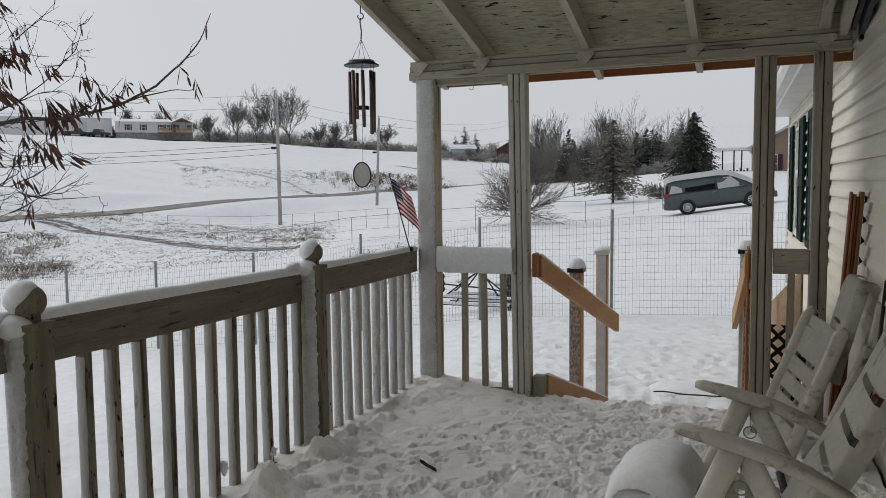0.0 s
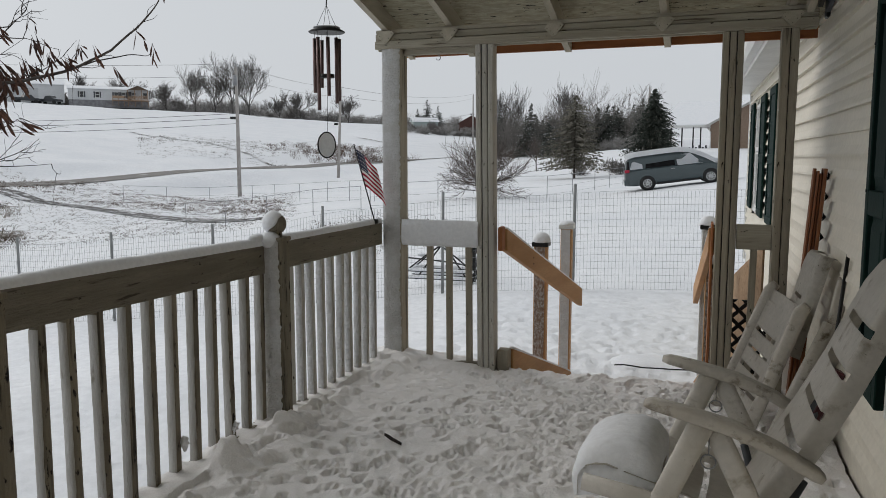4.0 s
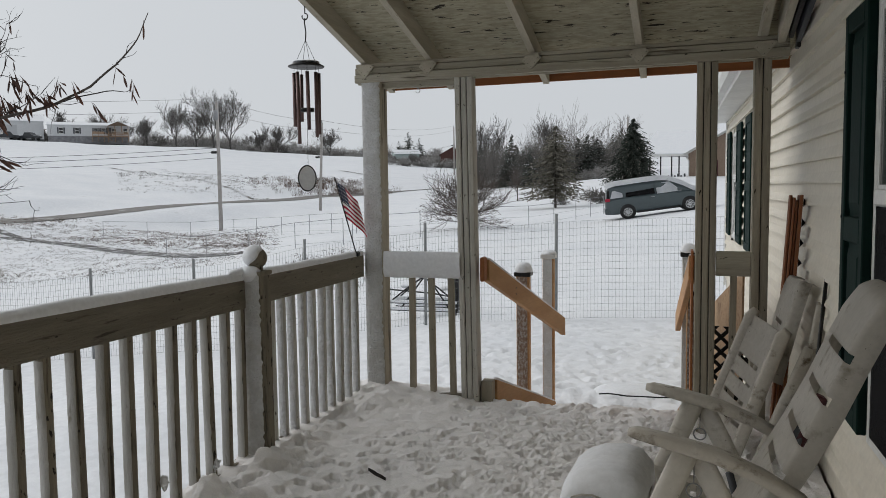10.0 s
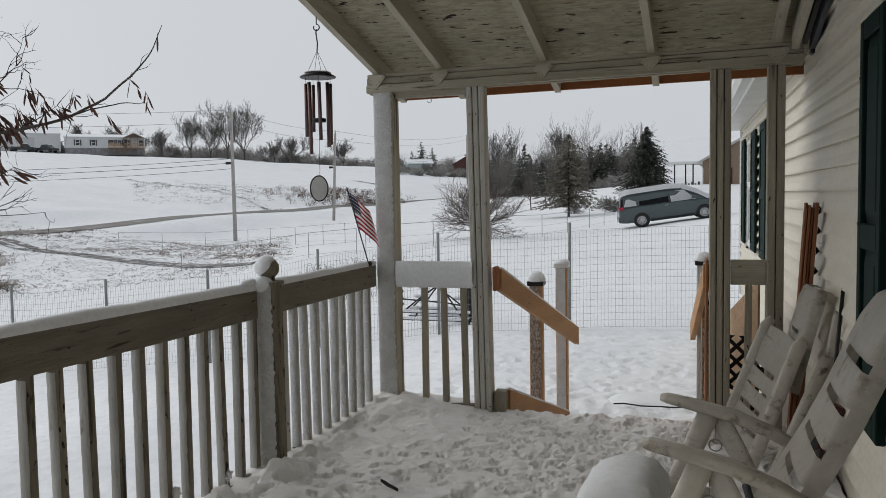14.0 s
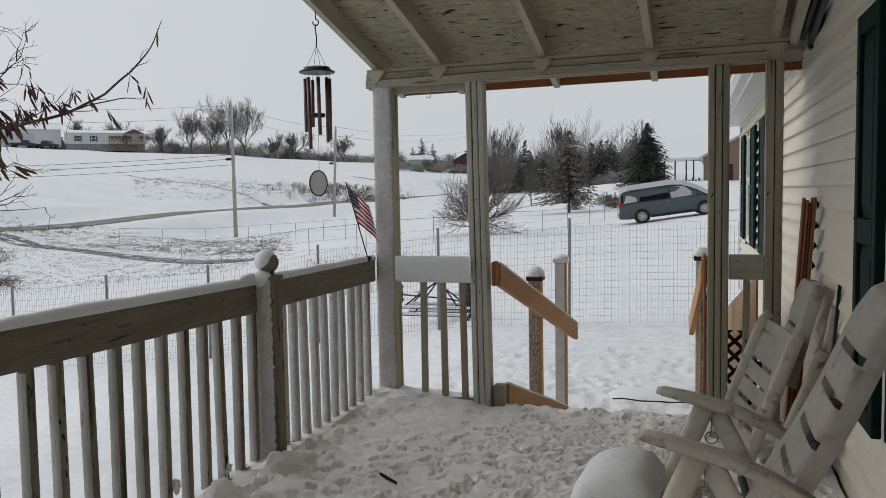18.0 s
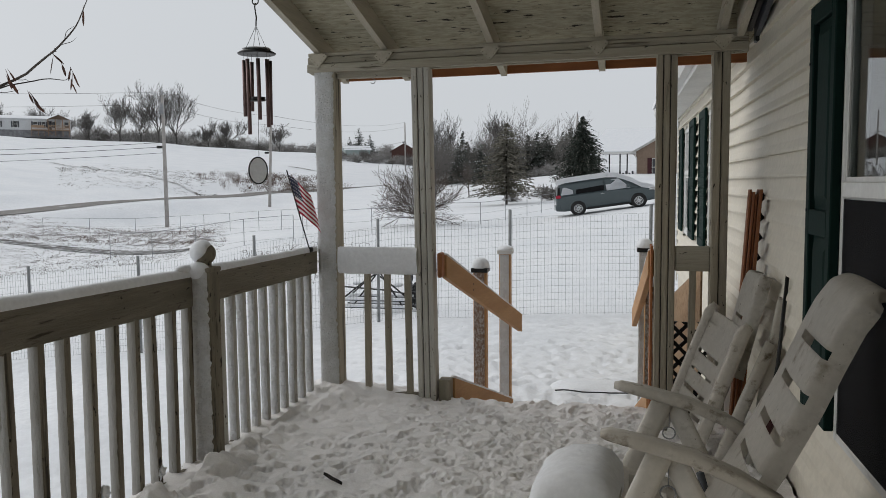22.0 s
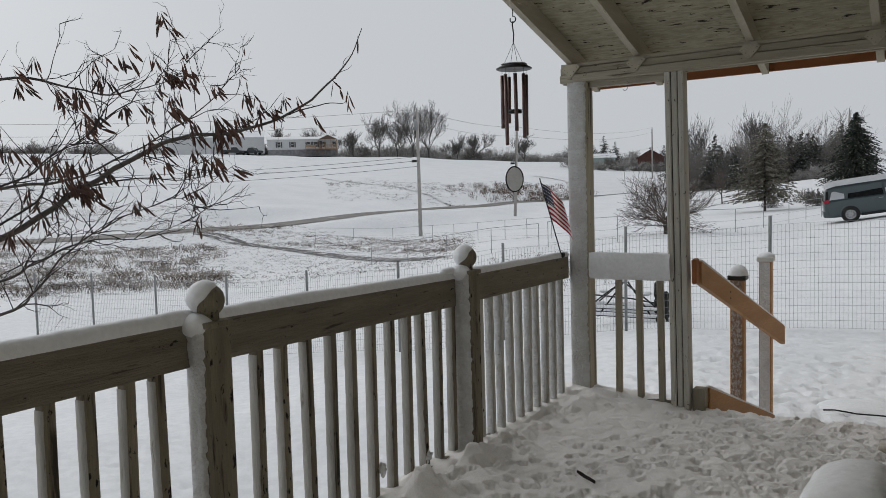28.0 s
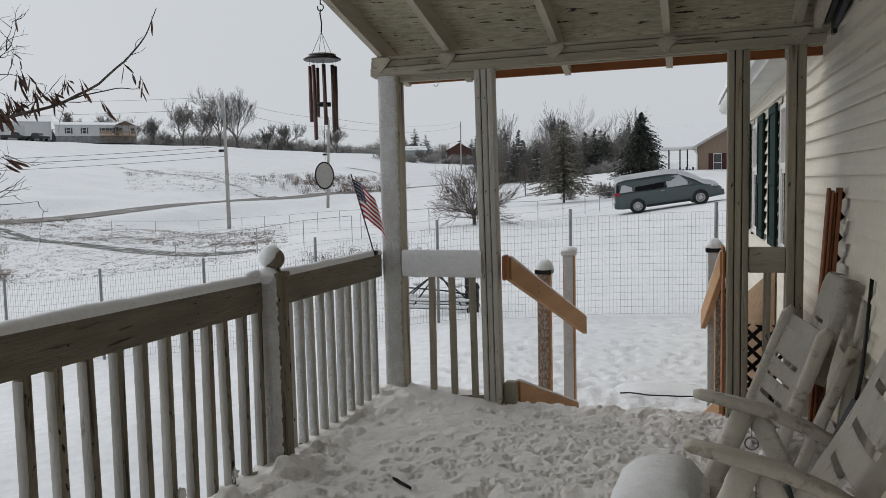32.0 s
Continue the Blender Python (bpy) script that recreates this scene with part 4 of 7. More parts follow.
sm = bpy.data.materials.new("insect_screen_mesh")
sm.use_nodes = True
sn, sl = sm.node_tree.nodes, sm.node_tree.links
sn["Principled BSDF"].inputs["Base Color"].default_value = (0.012, 0.012, 0.013, 1)
sn["Principled BSDF"].inputs["Roughness"].default_value = 0.7
sn["Principled BSDF"].inputs["Specular IOR Level"].default_value = 0.05
sn["Principled BSDF"].inputs["Alpha"].default_value = 0.86
M["screen_mesh"] = sm
for i, (a, b, c, d) in enumerate(OPENINGS):
    window(i + 1, a, b, c, d, ("white vinyl sash window with a dark screen facing the porch", "white vinyl sash window with green shutters", "white vinyl sash window with green shutters")[i])
    # Box added behind each window; near-black paint stands for an unlit room.
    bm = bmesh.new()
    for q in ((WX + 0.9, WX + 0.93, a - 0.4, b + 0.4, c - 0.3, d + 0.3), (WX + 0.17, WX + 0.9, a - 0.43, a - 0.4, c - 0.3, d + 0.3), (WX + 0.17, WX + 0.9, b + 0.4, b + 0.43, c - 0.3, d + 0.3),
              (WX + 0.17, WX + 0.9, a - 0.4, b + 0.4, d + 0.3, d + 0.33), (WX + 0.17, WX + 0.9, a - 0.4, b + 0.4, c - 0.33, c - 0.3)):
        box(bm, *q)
    solo("room_wall", bm, "room_shade", "added room box behind a window, its dimness painted dark", "wall", "", "structure")


def shutter(y0, y1, z0, z1, thick=0.032):
    ob = thing("shutter", "dark green raised-panel shutter fixed to the siding", "shutter", "window shutters", at=(WX - 0.02, y0, z0))
    w, h = y1 - y0, z1 - z0
    s = 0.05
    bm = bmesh.new()
    for q in ((0, s, 0, h), (w - s, w, 0, h), (s, w - s, 0, 0.07), (s, w - s, h - 0.07, h), (s, w - s, h * 0.44, h * 0.44 + 0.09)):
        box(bm, -thick, -0.0, q[0], q[1], q[2], q[3], bevel=0.004)
    part("frame", bm, "green", ob)
    for lo, hi in ((0.07, h * 0.44), (h * 0.44 + 0.09, h - 0.07)):
        bm = bmesh.new()
        box(bm, -0.012, -0.002, s, w - s, lo, hi)
        v = [bm.verts.new(c) for c in ((-0.012, s + 0.008, lo + 0.01), (-0.012, w - s - 0.008, lo + 0.01), (-0.012, w - s - 0.008, hi - 0.01), (-0.012, s + 0.008, hi - 0.01),
                                       (0.006 - thick, s + 0.05, lo + 0.05), (0.006 - thick, w - s - 0.05, lo + 0.05), (0.006 - thick, w - s - 0.05, hi - 0.05), (0.006 - thick, s + 0.05, hi - 0.05))]
        for q in ((0, 1, 5, 4), (1, 2, 6, 5), (2, 3, 7, 6), (3, 0, 4, 7), (4, 5, 6, 7)):
            bm.faces.new([v[k] for k in q])
        part("panel", bm, "green", ob)
    for hgt in (0.18, h * 0.5, h - 0.2):
        bm = bmesh.new()
        tube(bm, [(0.002 - thick, w - 0.02, hgt), (-0.004 - thick, w - 0.02, hgt)], 0.006, 8)
        part("screw_cap", bm, "black", ob)


for y0, y1 in SHUT:
    shutter(y0, y1, 0.44 if y0 < 0 else 0.70, 1.88 if y0 < 0 else 1.872, 0.032 if y0 < 0 else 0.022)

# eave of the house beyond the porch roof
ob = thing("house_eave", "white soffit and gutter along the house eave, snow above", "eave", "", "structure")
bm = bmesh.new()
box(bm, 1.60, WX, 0.47, 6.2, 2.06, 2.08)
part("soffit", bm, "white_trim", ob)
bm = bmesh.new()
box(bm, 1.585, 1.60, 0.47, 6.2, 2.04, 2.20)
part("fascia", bm, "white_trim", ob)
bm = bmesh.new()
prof = [(1.50, 2.19), (1.50, 2.13), (1.525, 2.08), (1.585, 2.08), (1.585, 2.19)]
rows = [[bm.verts.new((x, y, z)) for x, z in prof] for y in (0.5, 6.22)]
for k in range(4):
    bm.faces.new((rows[0][k], rows[0][k + 1], rows[1][k + 1], rows[1][k]))
for r_ in rows:
    bm.faces.new(r_)
part("gutter", bm, "white_trim", ob)
bm = bmesh.new()
v = box(bm, 1.48, 4.5, 0.47, 6.25, 2.2, 2.26)
for w in v:
    w.co.z += (w.co.x - 1.48) * 0.3
part("roof", bm, "snow", ob)
# skirting below the siding, a sheet of chipboard and a piece of lattice beside the steps
bm = bmesh.new()
box(bm, 1.55, 1.562, 0.35, 1.9, -0.6, 0.35, bevel=0.002)
for v in bm.verts:
    if v.co.z > 0 and v.co.y < 1:
        v.co.z += 0.42
    v.co.x -= 0.06 * (v.co.y - 0.35)
M["osb_tan"] = mat("bare_chipboard", (0.42, 0.29, 0.18), (0.33, 0.22, 0.13), 0.85, 30, (1, 1, 1), fine=45, bump=0.4, dirt=(0.22, 0.13, 0.07), dirt_scale=30, dirt_mix=(0.55, 0.7))
solo("chipboard_sheet", bm, "osb_tan", "tan chipboard sheet leaning beside the steps", "board")
ob = thing("lattice_panel", "dark wooden lattice closing the space under the porch", "lattice")
for sgn in (1, -1):
    for k in range(16):
        bm = bmesh.new()
        m = Matrix.Translation((1.48, 0.34 + 0.005 * sgn, -0.75 + 0.09 * k)) @ Matrix.Rotation(radians(45 * sgn), 4, "Y")
        box(bm, -0.011, 0.011, -0.004, 0.004, -0.5, 0.5, m)
        geom = bm.verts[:] + bm.edges[:] + bm.faces[:]
        for co, no in (((0, 0, 0.44), (0, 0, 1)), ((0, 0, -0.62), (0, 0, -1)), ((1.6, 0, 0), (1, 0, 0)), ((1.39, 0, 0), (-1, 0, 0))):
            r_ = bmesh.ops.bisect_plane(bm, geom=bm.verts[:] + bm.edges[:] + bm.faces[:], plane_co=co, plane_no=no, clear_outer=True)
            ed = [e for e in r_["geom_cut"] if isinstance(e, bmesh.types.BMEdge)]
            if ed:
                bmesh.ops.edgenet_fill(bm, edges=ed)
        if bm.faces:
            part("slat", bm, "black", ob)
        else:
            bm.free()

# ---- steps, handrails and their posts ----
ob = thing("porch_steps", "wooden steps buried in trodden snow", "steps")
for k in range(3):
    bm = bmesh.new()
    box(bm, 0.07 + 0.09 * k, 1.26, 0.06 + 0.3 * k, 0.40 + 0.3 * k, -0.2 - 0.14 * k, -0.165 - 0.14 * k, bevel=0.003)
    part("tread", bm, "rail_wood", ob)
for k in range(3):
    bm = bmesh.new()
    lump(bm, (0.66 + 0.05 * k, 0.25 + 0.3 * k, -0.17 - 0.14 * k), 1.0, (0.6 - 0.05 * k, 0.2, 0.05), 40 + k, 12, 28, 0.2)
    solo("snow_drift", bm, "snow", "trodden snow lying on a step", "snow", "snow on the steps", smooth=True)


def plank(name, a, b, high, thick, material, label, cut=True):
    """A board on edge from a to b (top edge), with plumb ends."""
    a, b = Vector(a), Vector(b)
    s = Vector((b.y - a.y, a.x - b.x, 0)).normalized() * thick / 2
    bm = bmesh.new()
    v = [bm.verts.new(p + o + Vector((0, 0, dz))) for p in (a, b) for o in (s, -s) for dz in (0, -high)]
    for q in ((0, 1, 3, 2), (4, 6, 7, 5), (0, 4, 5, 1), (2, 3, 7, 6), (0, 2, 6, 4), (1, 5, 7, 3)):
        bm.faces.new([v[i] for i in q])
    bmesh.ops.bevel(bm, geom=bm.edges[:], offset=0.003, segments=1, affect="EDGES")
    return bm


for nm, a, b, hgt, lab in (("handrail", (0.072, 0.06, 0.847), (0.343, 1.48, 0.265), 0.135, "new orange lumber handrail beside the steps, dusted with snow"),
                           ("step_stringer", (0.117, 0.06, 0.11), (0.339, 1.0, -0.263), 0.24, "new orange lumber stringer beside the steps, edged with snow"),
                           ("handrail", (1.258, 0.05, 0.887), (1.195, 1.45, 0.336), 0.135, "new orange lumber handrail beside the steps, dusted with snow"),
                           ("step_stringer", (1.258, 0.05, 0.09), (1.205, 1.0, -0.28), 0.24, "new orange lumber stringer beside the steps, edged with snow")):
    ob = thing(nm, lab, "handrail" if nm == "handrail" else "stringer", "step boards")
    part("board", plank(nm, a, b, hgt, 0.036, "new_wood", lab), "new_wood", ob)
    snow_strip("snow", Vector(a) + Vector((0, 0.02, 0.002)), Vector(b) + Vector((0, -0.01, 0.002)), 0.03, 0.012, "thin snow", ob, seed=9)
    if nm == "handrail":
        bm = bmesh.new()
        c = Vector(a).lerp(Vector(b), 0.3)
        for dz in (-0.05, -0.09):
            tube(bm, [c + Vector((0.017, -0.01, dz)), c + Vector((0.021, -0.01, dz))], 0.005, 6)
        part("bolt", bm, "black", ob)
# dark bracket end at the top of the left handrail
bm = bmesh.new()
box(bm, 0.05, 0.078, -0.03, 0.055, 0.72, 0.865, bevel=0.008)
solo("rail_block", bm, "fascia_wood", "dark brown weathered block joining handrail and porch post", "block")
bm = bmesh.new()
box(bm, 0.05, 0.12, -0.02, 0.06, -0.02, 0.115, bevel=0.004)
solo("stringer_block", bm, "old_paint", "pale wooden block at the head of the stringer", "block")


def yard_post(x, y, top, w, material, label, cap="black", snow=0.04, front=True):
    ob = thing("step_post", label, "post", "posts beside the steps", at=(x, y, gz(x, y) - 0.3))
    h = top - gz(x, y) + 0.3
    bm = bmesh.new()
    box(bm, -w / 2, w / 2, -w / 2, w / 2, 0, h, bevel=0.004)
    part("shaft", bm, material, ob)
    bm = bmesh.new()
    c = w / 2 + 0.014
    box(bm, -c, c, -c, c, h - 0.026, h + 0.006, bevel=0.004)
    part("cap", bm, cap, ob)
    bm = bmesh.new()
    lump(bm, (0, 0, h + 0.01), c * 1.12, (1.0, 1.0, (snow + 0.012) / c / 1.12), 60 + int(x * 10), 10, 18, 0.1)
    for v in bm.verts:
        v.co.z = max(v.co.z, h + 0.004)
    part("snow_cap", bm, "snow", ob, "mound of snow", True)
    if front:
        bm = bmesh.new()
        box(bm, -w / 2 + 0.006, w / 2 - 0.01, -w / 2 - 0.004, -w / 2 - 0.0005, 0.3, h - 0.03)
        part("snow_face", bm, front, ob, "blown snow frozen on the face")
    return ob


M["speckle"] = mat("snow_speckled_wood", (0.5, 0.47, 0.44), (0.22, 0.12, 0.07), 0.85, 60, (1, 1, 0.6), (0.42, 0.56), 0.6, 120)
yard_post(0.123, 1.0, 0.667, 0.09, "new_wood", "brown step post with a dark cap, speckled with snow", "black", 0.055, "speckle")
yard_post(0.229, 1.5, 0.752, 0.085, "new_wood", "step post with a pale cap, its face white with frozen snow", "white_trim", 0.02, "snow_crust")
yard_post(1.265, 1.5, 0.779, 0.085, "white_trim", "white step post with a dark cap under snow", "black", 0.05, "snow_crust")
yard_post(1.286, 0.72, 0.599, 0.085, "new_wood", "brown step post with a dark cap, speckled with snow", "black", 0.03, "speckle")
bm = bmesh.new()
box(bm, 1.252, 1.265, -0.01, 0.15, -0.05, 0.915, bevel=0.002)
solo("upright_board", bm, "fascia_wood", "upright orange-brown board beside the porch post", "board")

# trim boards leaning against the wall
ob = thing("trim_boards", "bundle of reddish brown trim boards leaning on the wall", "boards", at=(0.012, 0, 0.034))
for k in range(4):
    bm = bmesh.new()
    x0, wd = 1.693 + 0.0135 * k, (0.010, 0.010, 0.010, 0.016)[k]
    box(bm, x0, x0 + wd, -0.31 - 0.012 * (k % 2) - 0.006 * k, -0.25, -0.03, 1.19 - 0.012 * (k % 3), bevel=0.002)
    for v in bm.verts:
        v.co.x += 0.06 * (v.co.z - 1.19) + 0.008
    part("board", bm, "cedar", ob)
# Dark triangles painted as the shadows of the siding laps behind.
for k in range(5):
    bm = bmesh.new()
    z = 0.72 + 0.1 * k
    v = [bm.verts.new(c) for c in ((1.758, -0.3, z + 0.01), (1.776, -0.3, z + 0.03), (1.758, -0.3, z + 0.055))]
    bm.faces.new(v)
    bmesh.ops.solidify(bm, geom=bm.faces[:], thickness=0.012)
    for w in bm.verts:
        w.co.x += 0.06 * (w.co.z - 1.19) + 0.006
    part("scallop", bm, "grey_dark", ob, "dark triangle painted as a siding-lap shadow")


# ---- resin garden chairs ----
def sweep(bm, pts, half_w, half_t, across, ends=True):
    """A rounded flat bar through the points; across is the direction of its width."""
    pts = [Vector(p) for p in pts]
    ws = half_w if hasattr(half_w, "__len__") else [half_w] * len(pts)
    ts = half_t if hasattr(half_t, "__len__") else [half_t] * len(pts)
    sec = [(1, 0.45), (0.7, 0.95), (0, 1.06), (-0.7, 0.95), (-1, 0.45), (-1, -0.5), (-0.85, -0.95), (0.85, -0.95), (1, -0.5)]
    rows, ac = [], Vector(across).normalized()
    for i, p in enumerate(pts):
        d = (pts[min(i + 1, len(pts) - 1)] - pts[max(i - 1, 0)]).normalized()
        up = ac.cross(d).normalized()
        rows.append([bm.verts.new(p + ac * ws[i] * u + up * ts[i] * v) for u, v in sec])
    n = len(sec)
    for a, b in zip(rows, rows[1:]):
        for k in range(n):
            bm.faces.new((a[k], a[(k + 1) % n], b[(k + 1) % n], b[k]))
    if ends:
        bm.faces.new(rows[0])
        bm.faces.new(rows[-1][::-1])
    return bm


def slat(bm, prof, y0, y1, bow=0.012, thick=0.007):
    """A panel between two heights of a side profile, bowed backwards in its middle."""
    n = 10
    rows = []
    for i, (x, z) in enumerate(prof):
        row = []
        for k in range(n + 1):
            t = k / n
            edge = abs(2 * t - 1)
            row.append(bm.verts.new((x + bow * (1 - edge ** 2), y0 + (y1 - y0) * t, z - 0.2 * bow * (1 - edge ** 2))))
        rows.append(row)
    for a, b in zip(rows, rows[1:]):
        for k in range(n):
            bm.faces.new((a[k], a[k + 1], b[k + 1], b[k]))
    bmesh.ops.solidify(bm, geom=bm.faces[:], thickness=thick)
    return bm


def along(prof, s0, s1, count=5):
    """Points of a profile between two shares of its length."""
    P = [Vector((x, 0, z)) for x, z in prof]
    cum = [0]
    for a, b in zip(P, P[1:]):
        cum.append(cum[-1] + (b - a).length)
    out = []
    for k in range(count):
        s = (s0 + (s1 - s0) * k / (count - 1)) * cum[-1]
        i = max(j for j in range(len(P) - 1) if cum[j] <= s + 1e-9)
        t = (s - cum[i]) / (cum[i + 1] - cum[i])
        q = P[i].lerp(P[i + 1], t)
        out.append((q.x, q.z))
    return out


YN, YF = -2.56, -2.05
chair = thing("garden_chair", "white resin reclining garden chair with slatted high back, snow on seat", "chair", "garden chairs")
CHAIR_AT = Matrix.Translation((1.046, -2.45, -0.01)) @ Matrix.Rotation(radians(-3.5), 4, "Z") @ Matrix.Diagonal((1.045, 0.96, 1.04, 1)) @ Matrix.Translation((-0.955, 2.56, 0.01))
chair.matrix_world = CHAIR_AT
BACK = [(1.14, 0.20), (1.19, 0.29), (1.257, 0.41), (1.34, 0.56), (1.403, 0.69), (1.458, 0.82), (1.492, 0.895), (1.53, 0.952), (1.565, 0.97), (1.60, 0.955)]


def moulded(bm, point, nu, nv, slots, thick):
    """A moulded panel over point(u, v) with slots (u0, u1, v0, v1) left open."""
    grid = [[bm.verts.new(point(i / nu, k / nv)) for k in range(nv + 1)] for i in range(nu + 1)]
    for i in range(nu):
        for k in range(nv):
            cu, cv = (i + 0.5) / nu, (k + 0.5) / nv
            if not any(a < cu < b and c < cv < d for a, b, c, d in slots):
                bm.faces.new((grid[i][k], grid[i][k + 1], grid[i + 1][k + 1], grid[i + 1][k]))
    bmesh.ops.solidify(bm, geom=bm.faces[:], thickness=thick)


BACK_RUN = along(BACK, 0, 1, 81)


def back_point(u, v):
    i = min(80, max(0, round(u * 80)))
    x, z = BACK_RUN[i]
    x0, z0 = BACK_RUN[max(0, i - 1)]
    x1, z1 = BACK_RUN[min(80, i + 1)]
    n = Vector((z1 - z0, 0, x0 - x1)).normalized()
    w = YF - YN - 0.05
    inset = 0.045 * max(0, (u - 0.88) / 0.12) ** 2.2
    col = v * w
    e = min(col, w - col)
    back = 0.05 * max(0, 1 - e / 0.034) ** 1.6 - 0.012 * math.sin(math.pi * v)
    pull = 0.024 * max(0, 1 - e / 0.034)
    y = YN + 0.025 + inset + col * (1 - 2 * inset / w)
    y += pull * (1 if col < w / 2 else -1) * 0.5
    return Vector((x, y, z)) + n * back * (1.0 if u < 0.93 else max(0.3, 1 - (u - 0.93) * 10))


bm = bmesh.new()
moulded(bm, back_point, 80, 44, [(c - 0.014, c + 0.0115, 0.055, 0.67) for c in (0.385, 0.505, 0.625, 0.755)], 0.009)
part("backrest", bm, "resin", chair, smooth=True)
for y, sg in ((YN, -1), (YF, 1)):
    bm = bmesh.new()
    sweep(bm, [(0.955, y, 0.607), (0.975, y, 0.606), (1.05, y, 0.592), (1.17, y, 0.565), (1.27, y, 0.525), (1.36, y, 0.475), (1.375, y, 0.465)],
          [0.018, 0.026, 0.033, 0.034, 0.03, 0.026, 0.02], [0.008, 0.013, 0.015, 0.016, 0.016, 0.015, 0.01], (0, 1, 0))
    part("armrest", bm, "resin_dirty", chair, smooth=True)
    bm = bmesh.new()
    sweep(bm, [(1.10, y, 0.575), (1.04, y, 0.43), (0.96, y, 0.24), (0.87, y, -0.01)], 0.014, 0.03, (0, 1, 0))
    part("front_leg", bm, "resin", chair, smooth=True)
    bm = bmesh.new()
    sweep(bm, [(1.12, y + 0.012, 0.57), (1.20, y + 0.012, 0.41), (1.29, y + 0.012, 0.2), (1.38, y + 0.012, -0.01)], 0.014, 0.028, (0, 1, 0))
    part("rear_leg", bm, "resin", chair, smooth=True)
    bm = bmesh.new()
    tube(bm, [(1.115, y, 0.56), (1.115, y, 0.49)], 0.0015, 5)
    tube(bm, [(1.115 + 0.018 * math.sin(a), y, 0.472 + 0.018 * math.cos(a)) for a in np.linspace(0, 2 * math.pi, 17)], 0.0022, 5, False)
    part("pull_ring", bm, "galv", chair, "small wire ring on a cord", True)
    bm = bmesh.new()
    sweep(bm, [(0.80, y * 0.98 - 0.046, 0.37), (0.95, y * 0.98 - 0.046, 0.35), (1.10, y * 0.98 - 0.046, 0.315), (1.26, y * 0.98 - 0.046, 0.27)], 0.014, 0.022, (0, 1, 0))
    part("seat_rail", bm, "resin", chair, smooth=True)
SEAT = [(0.775, 0.30), (0.775, 0.36), (0.80, 0.395), (0.85, 0.40), (0.95, 0.375), (1.10, 0.335), (1.25, 0.30)]
for s0, s1 in ((0.0, 0.33), (0.36, 0.52), (0.55, 0.71), (0.74, 0.97)):
    bm = bmesh.new()
    slat(bm, along(SEAT, s0, s1, 7), YN + 0.07, YF - 0.07, 0.006)
    part("seat_slat", bm, "resin", chair, smooth=True)
for a, b in (((1.18, YN + 0.1, 0.05), (1.34, YN + 0.1, 0.42)), ((1.30, YF - 0.12, 0.04), (1.20, YF - 0.12, 0.40))):
    bm = bmesh.new()
    tube(bm, [a, b], 0.011, 8)
    part("recline_strut", bm, "grey_dark", chair, "dark metal strut", True)
bm = bmesh.new()
tube(bm, [(1.30, YN + 0.02, 0.22), (1.30, YF - 0.02, 0.22)], 0.011, 8)
part("cross_bar", bm, "grey_dark", chair, "dark metal bar", True)
# snow lying over the front of the seat
bm = bmesh.new()
rows = []
for i in range(19):
    t = i / 18
    y = YN + 0.075 + (YF - YN - 0.15) * t
    e = min(t, 1 - t) * 18
    lift = 1 - 0.75 * max(0, 1 - e / 3) ** 2
    prof = [(0.765, 0.30), (0.755, 0.36), (0.765, 0.405), (0.80, 0.437), (0.85, 0.455), (0.91, 0.458), (0.955, 0.447), (0.985, 0.41), (0.99, 0.37), (0.99, 0.345)]
    rows.append([bm.verts.new((0.88 + (x - 0.88) * (0.94 + 0.06 * lift) + 0.008 * noise.noise(Vector((x * 8, y * 8, z * 8))), y, 0.345 + (z - 0.345) * (lift if z > 0.345 else 1) + 0.012 * noise.noise(Vector((x * 6, y * 7, 3))))) for x, z in prof])
for p, q in zip(rows, rows[1:]):
    for k in range(len(p) - 1):
        bm.faces.new((p[k], p[k + 1], q[k + 1], q[k]))
bm.faces.new(rows[0])
bm.faces.new(rows[-1][::-1])
solo("snow_cushion", bm, "snow", "thick rounded snow on the chair seat", "snow", smooth=True).matrix_world = CHAIR_AT

# the folded chair behind it
chair = thing("folded_chair", "dirty white resin garden chair folded and leaning on the wall", "chair", "garden chairs")
FOLDED_AT = Matrix.Translation((1.42, -0.79, -0.004)) @ Matrix.Rotation(radians(TURN), 4, "Z") @ Matrix.Diagonal((1.03, 1.03, 1.045, 1)) @ Matrix.Translation((-1.355, 0.89, 0.005))
chair.matrix_world = FOLDED_AT
N0, N1 = Vector((1.355, -0.89, -0.005)), Vector((1.56, -0.90, 0.585))
F0, F1 = Vector((1.26, -0.45, -0.005)), Vector((1.495, -0.44, 0.605))
for a, b in ((N0, N1), (F0, F1)):
    bm = bmesh.new()
    sweep(bm, [a, a.lerp(b, 0.5), a.lerp(b, 0.97), b + Vector((0.02, 0, 0.012))], [0.024, 0.024, 0.026, 0.022], [0.026, 0.03, 0.03, 0.02], (0.2, 1, 0))
    part("front_frame", bm, "resin_dirty", chair, smooth=True)
def seat_point(u, v):
    s_ = 0.1 + 0.89 * u
    p, q_ = N0.lerp(N1, s_), F0.lerp(F1, s_)
    dip = 1 - (2 * v - 1) ** 2
    arc = 0.05 * (2 * v - 1) ** 2 if u < 0.9 else 0.0
    return p.lerp(q_, v) + Vector((0.03 * dip, 0, -0.014 * dip + arc * 0.4))


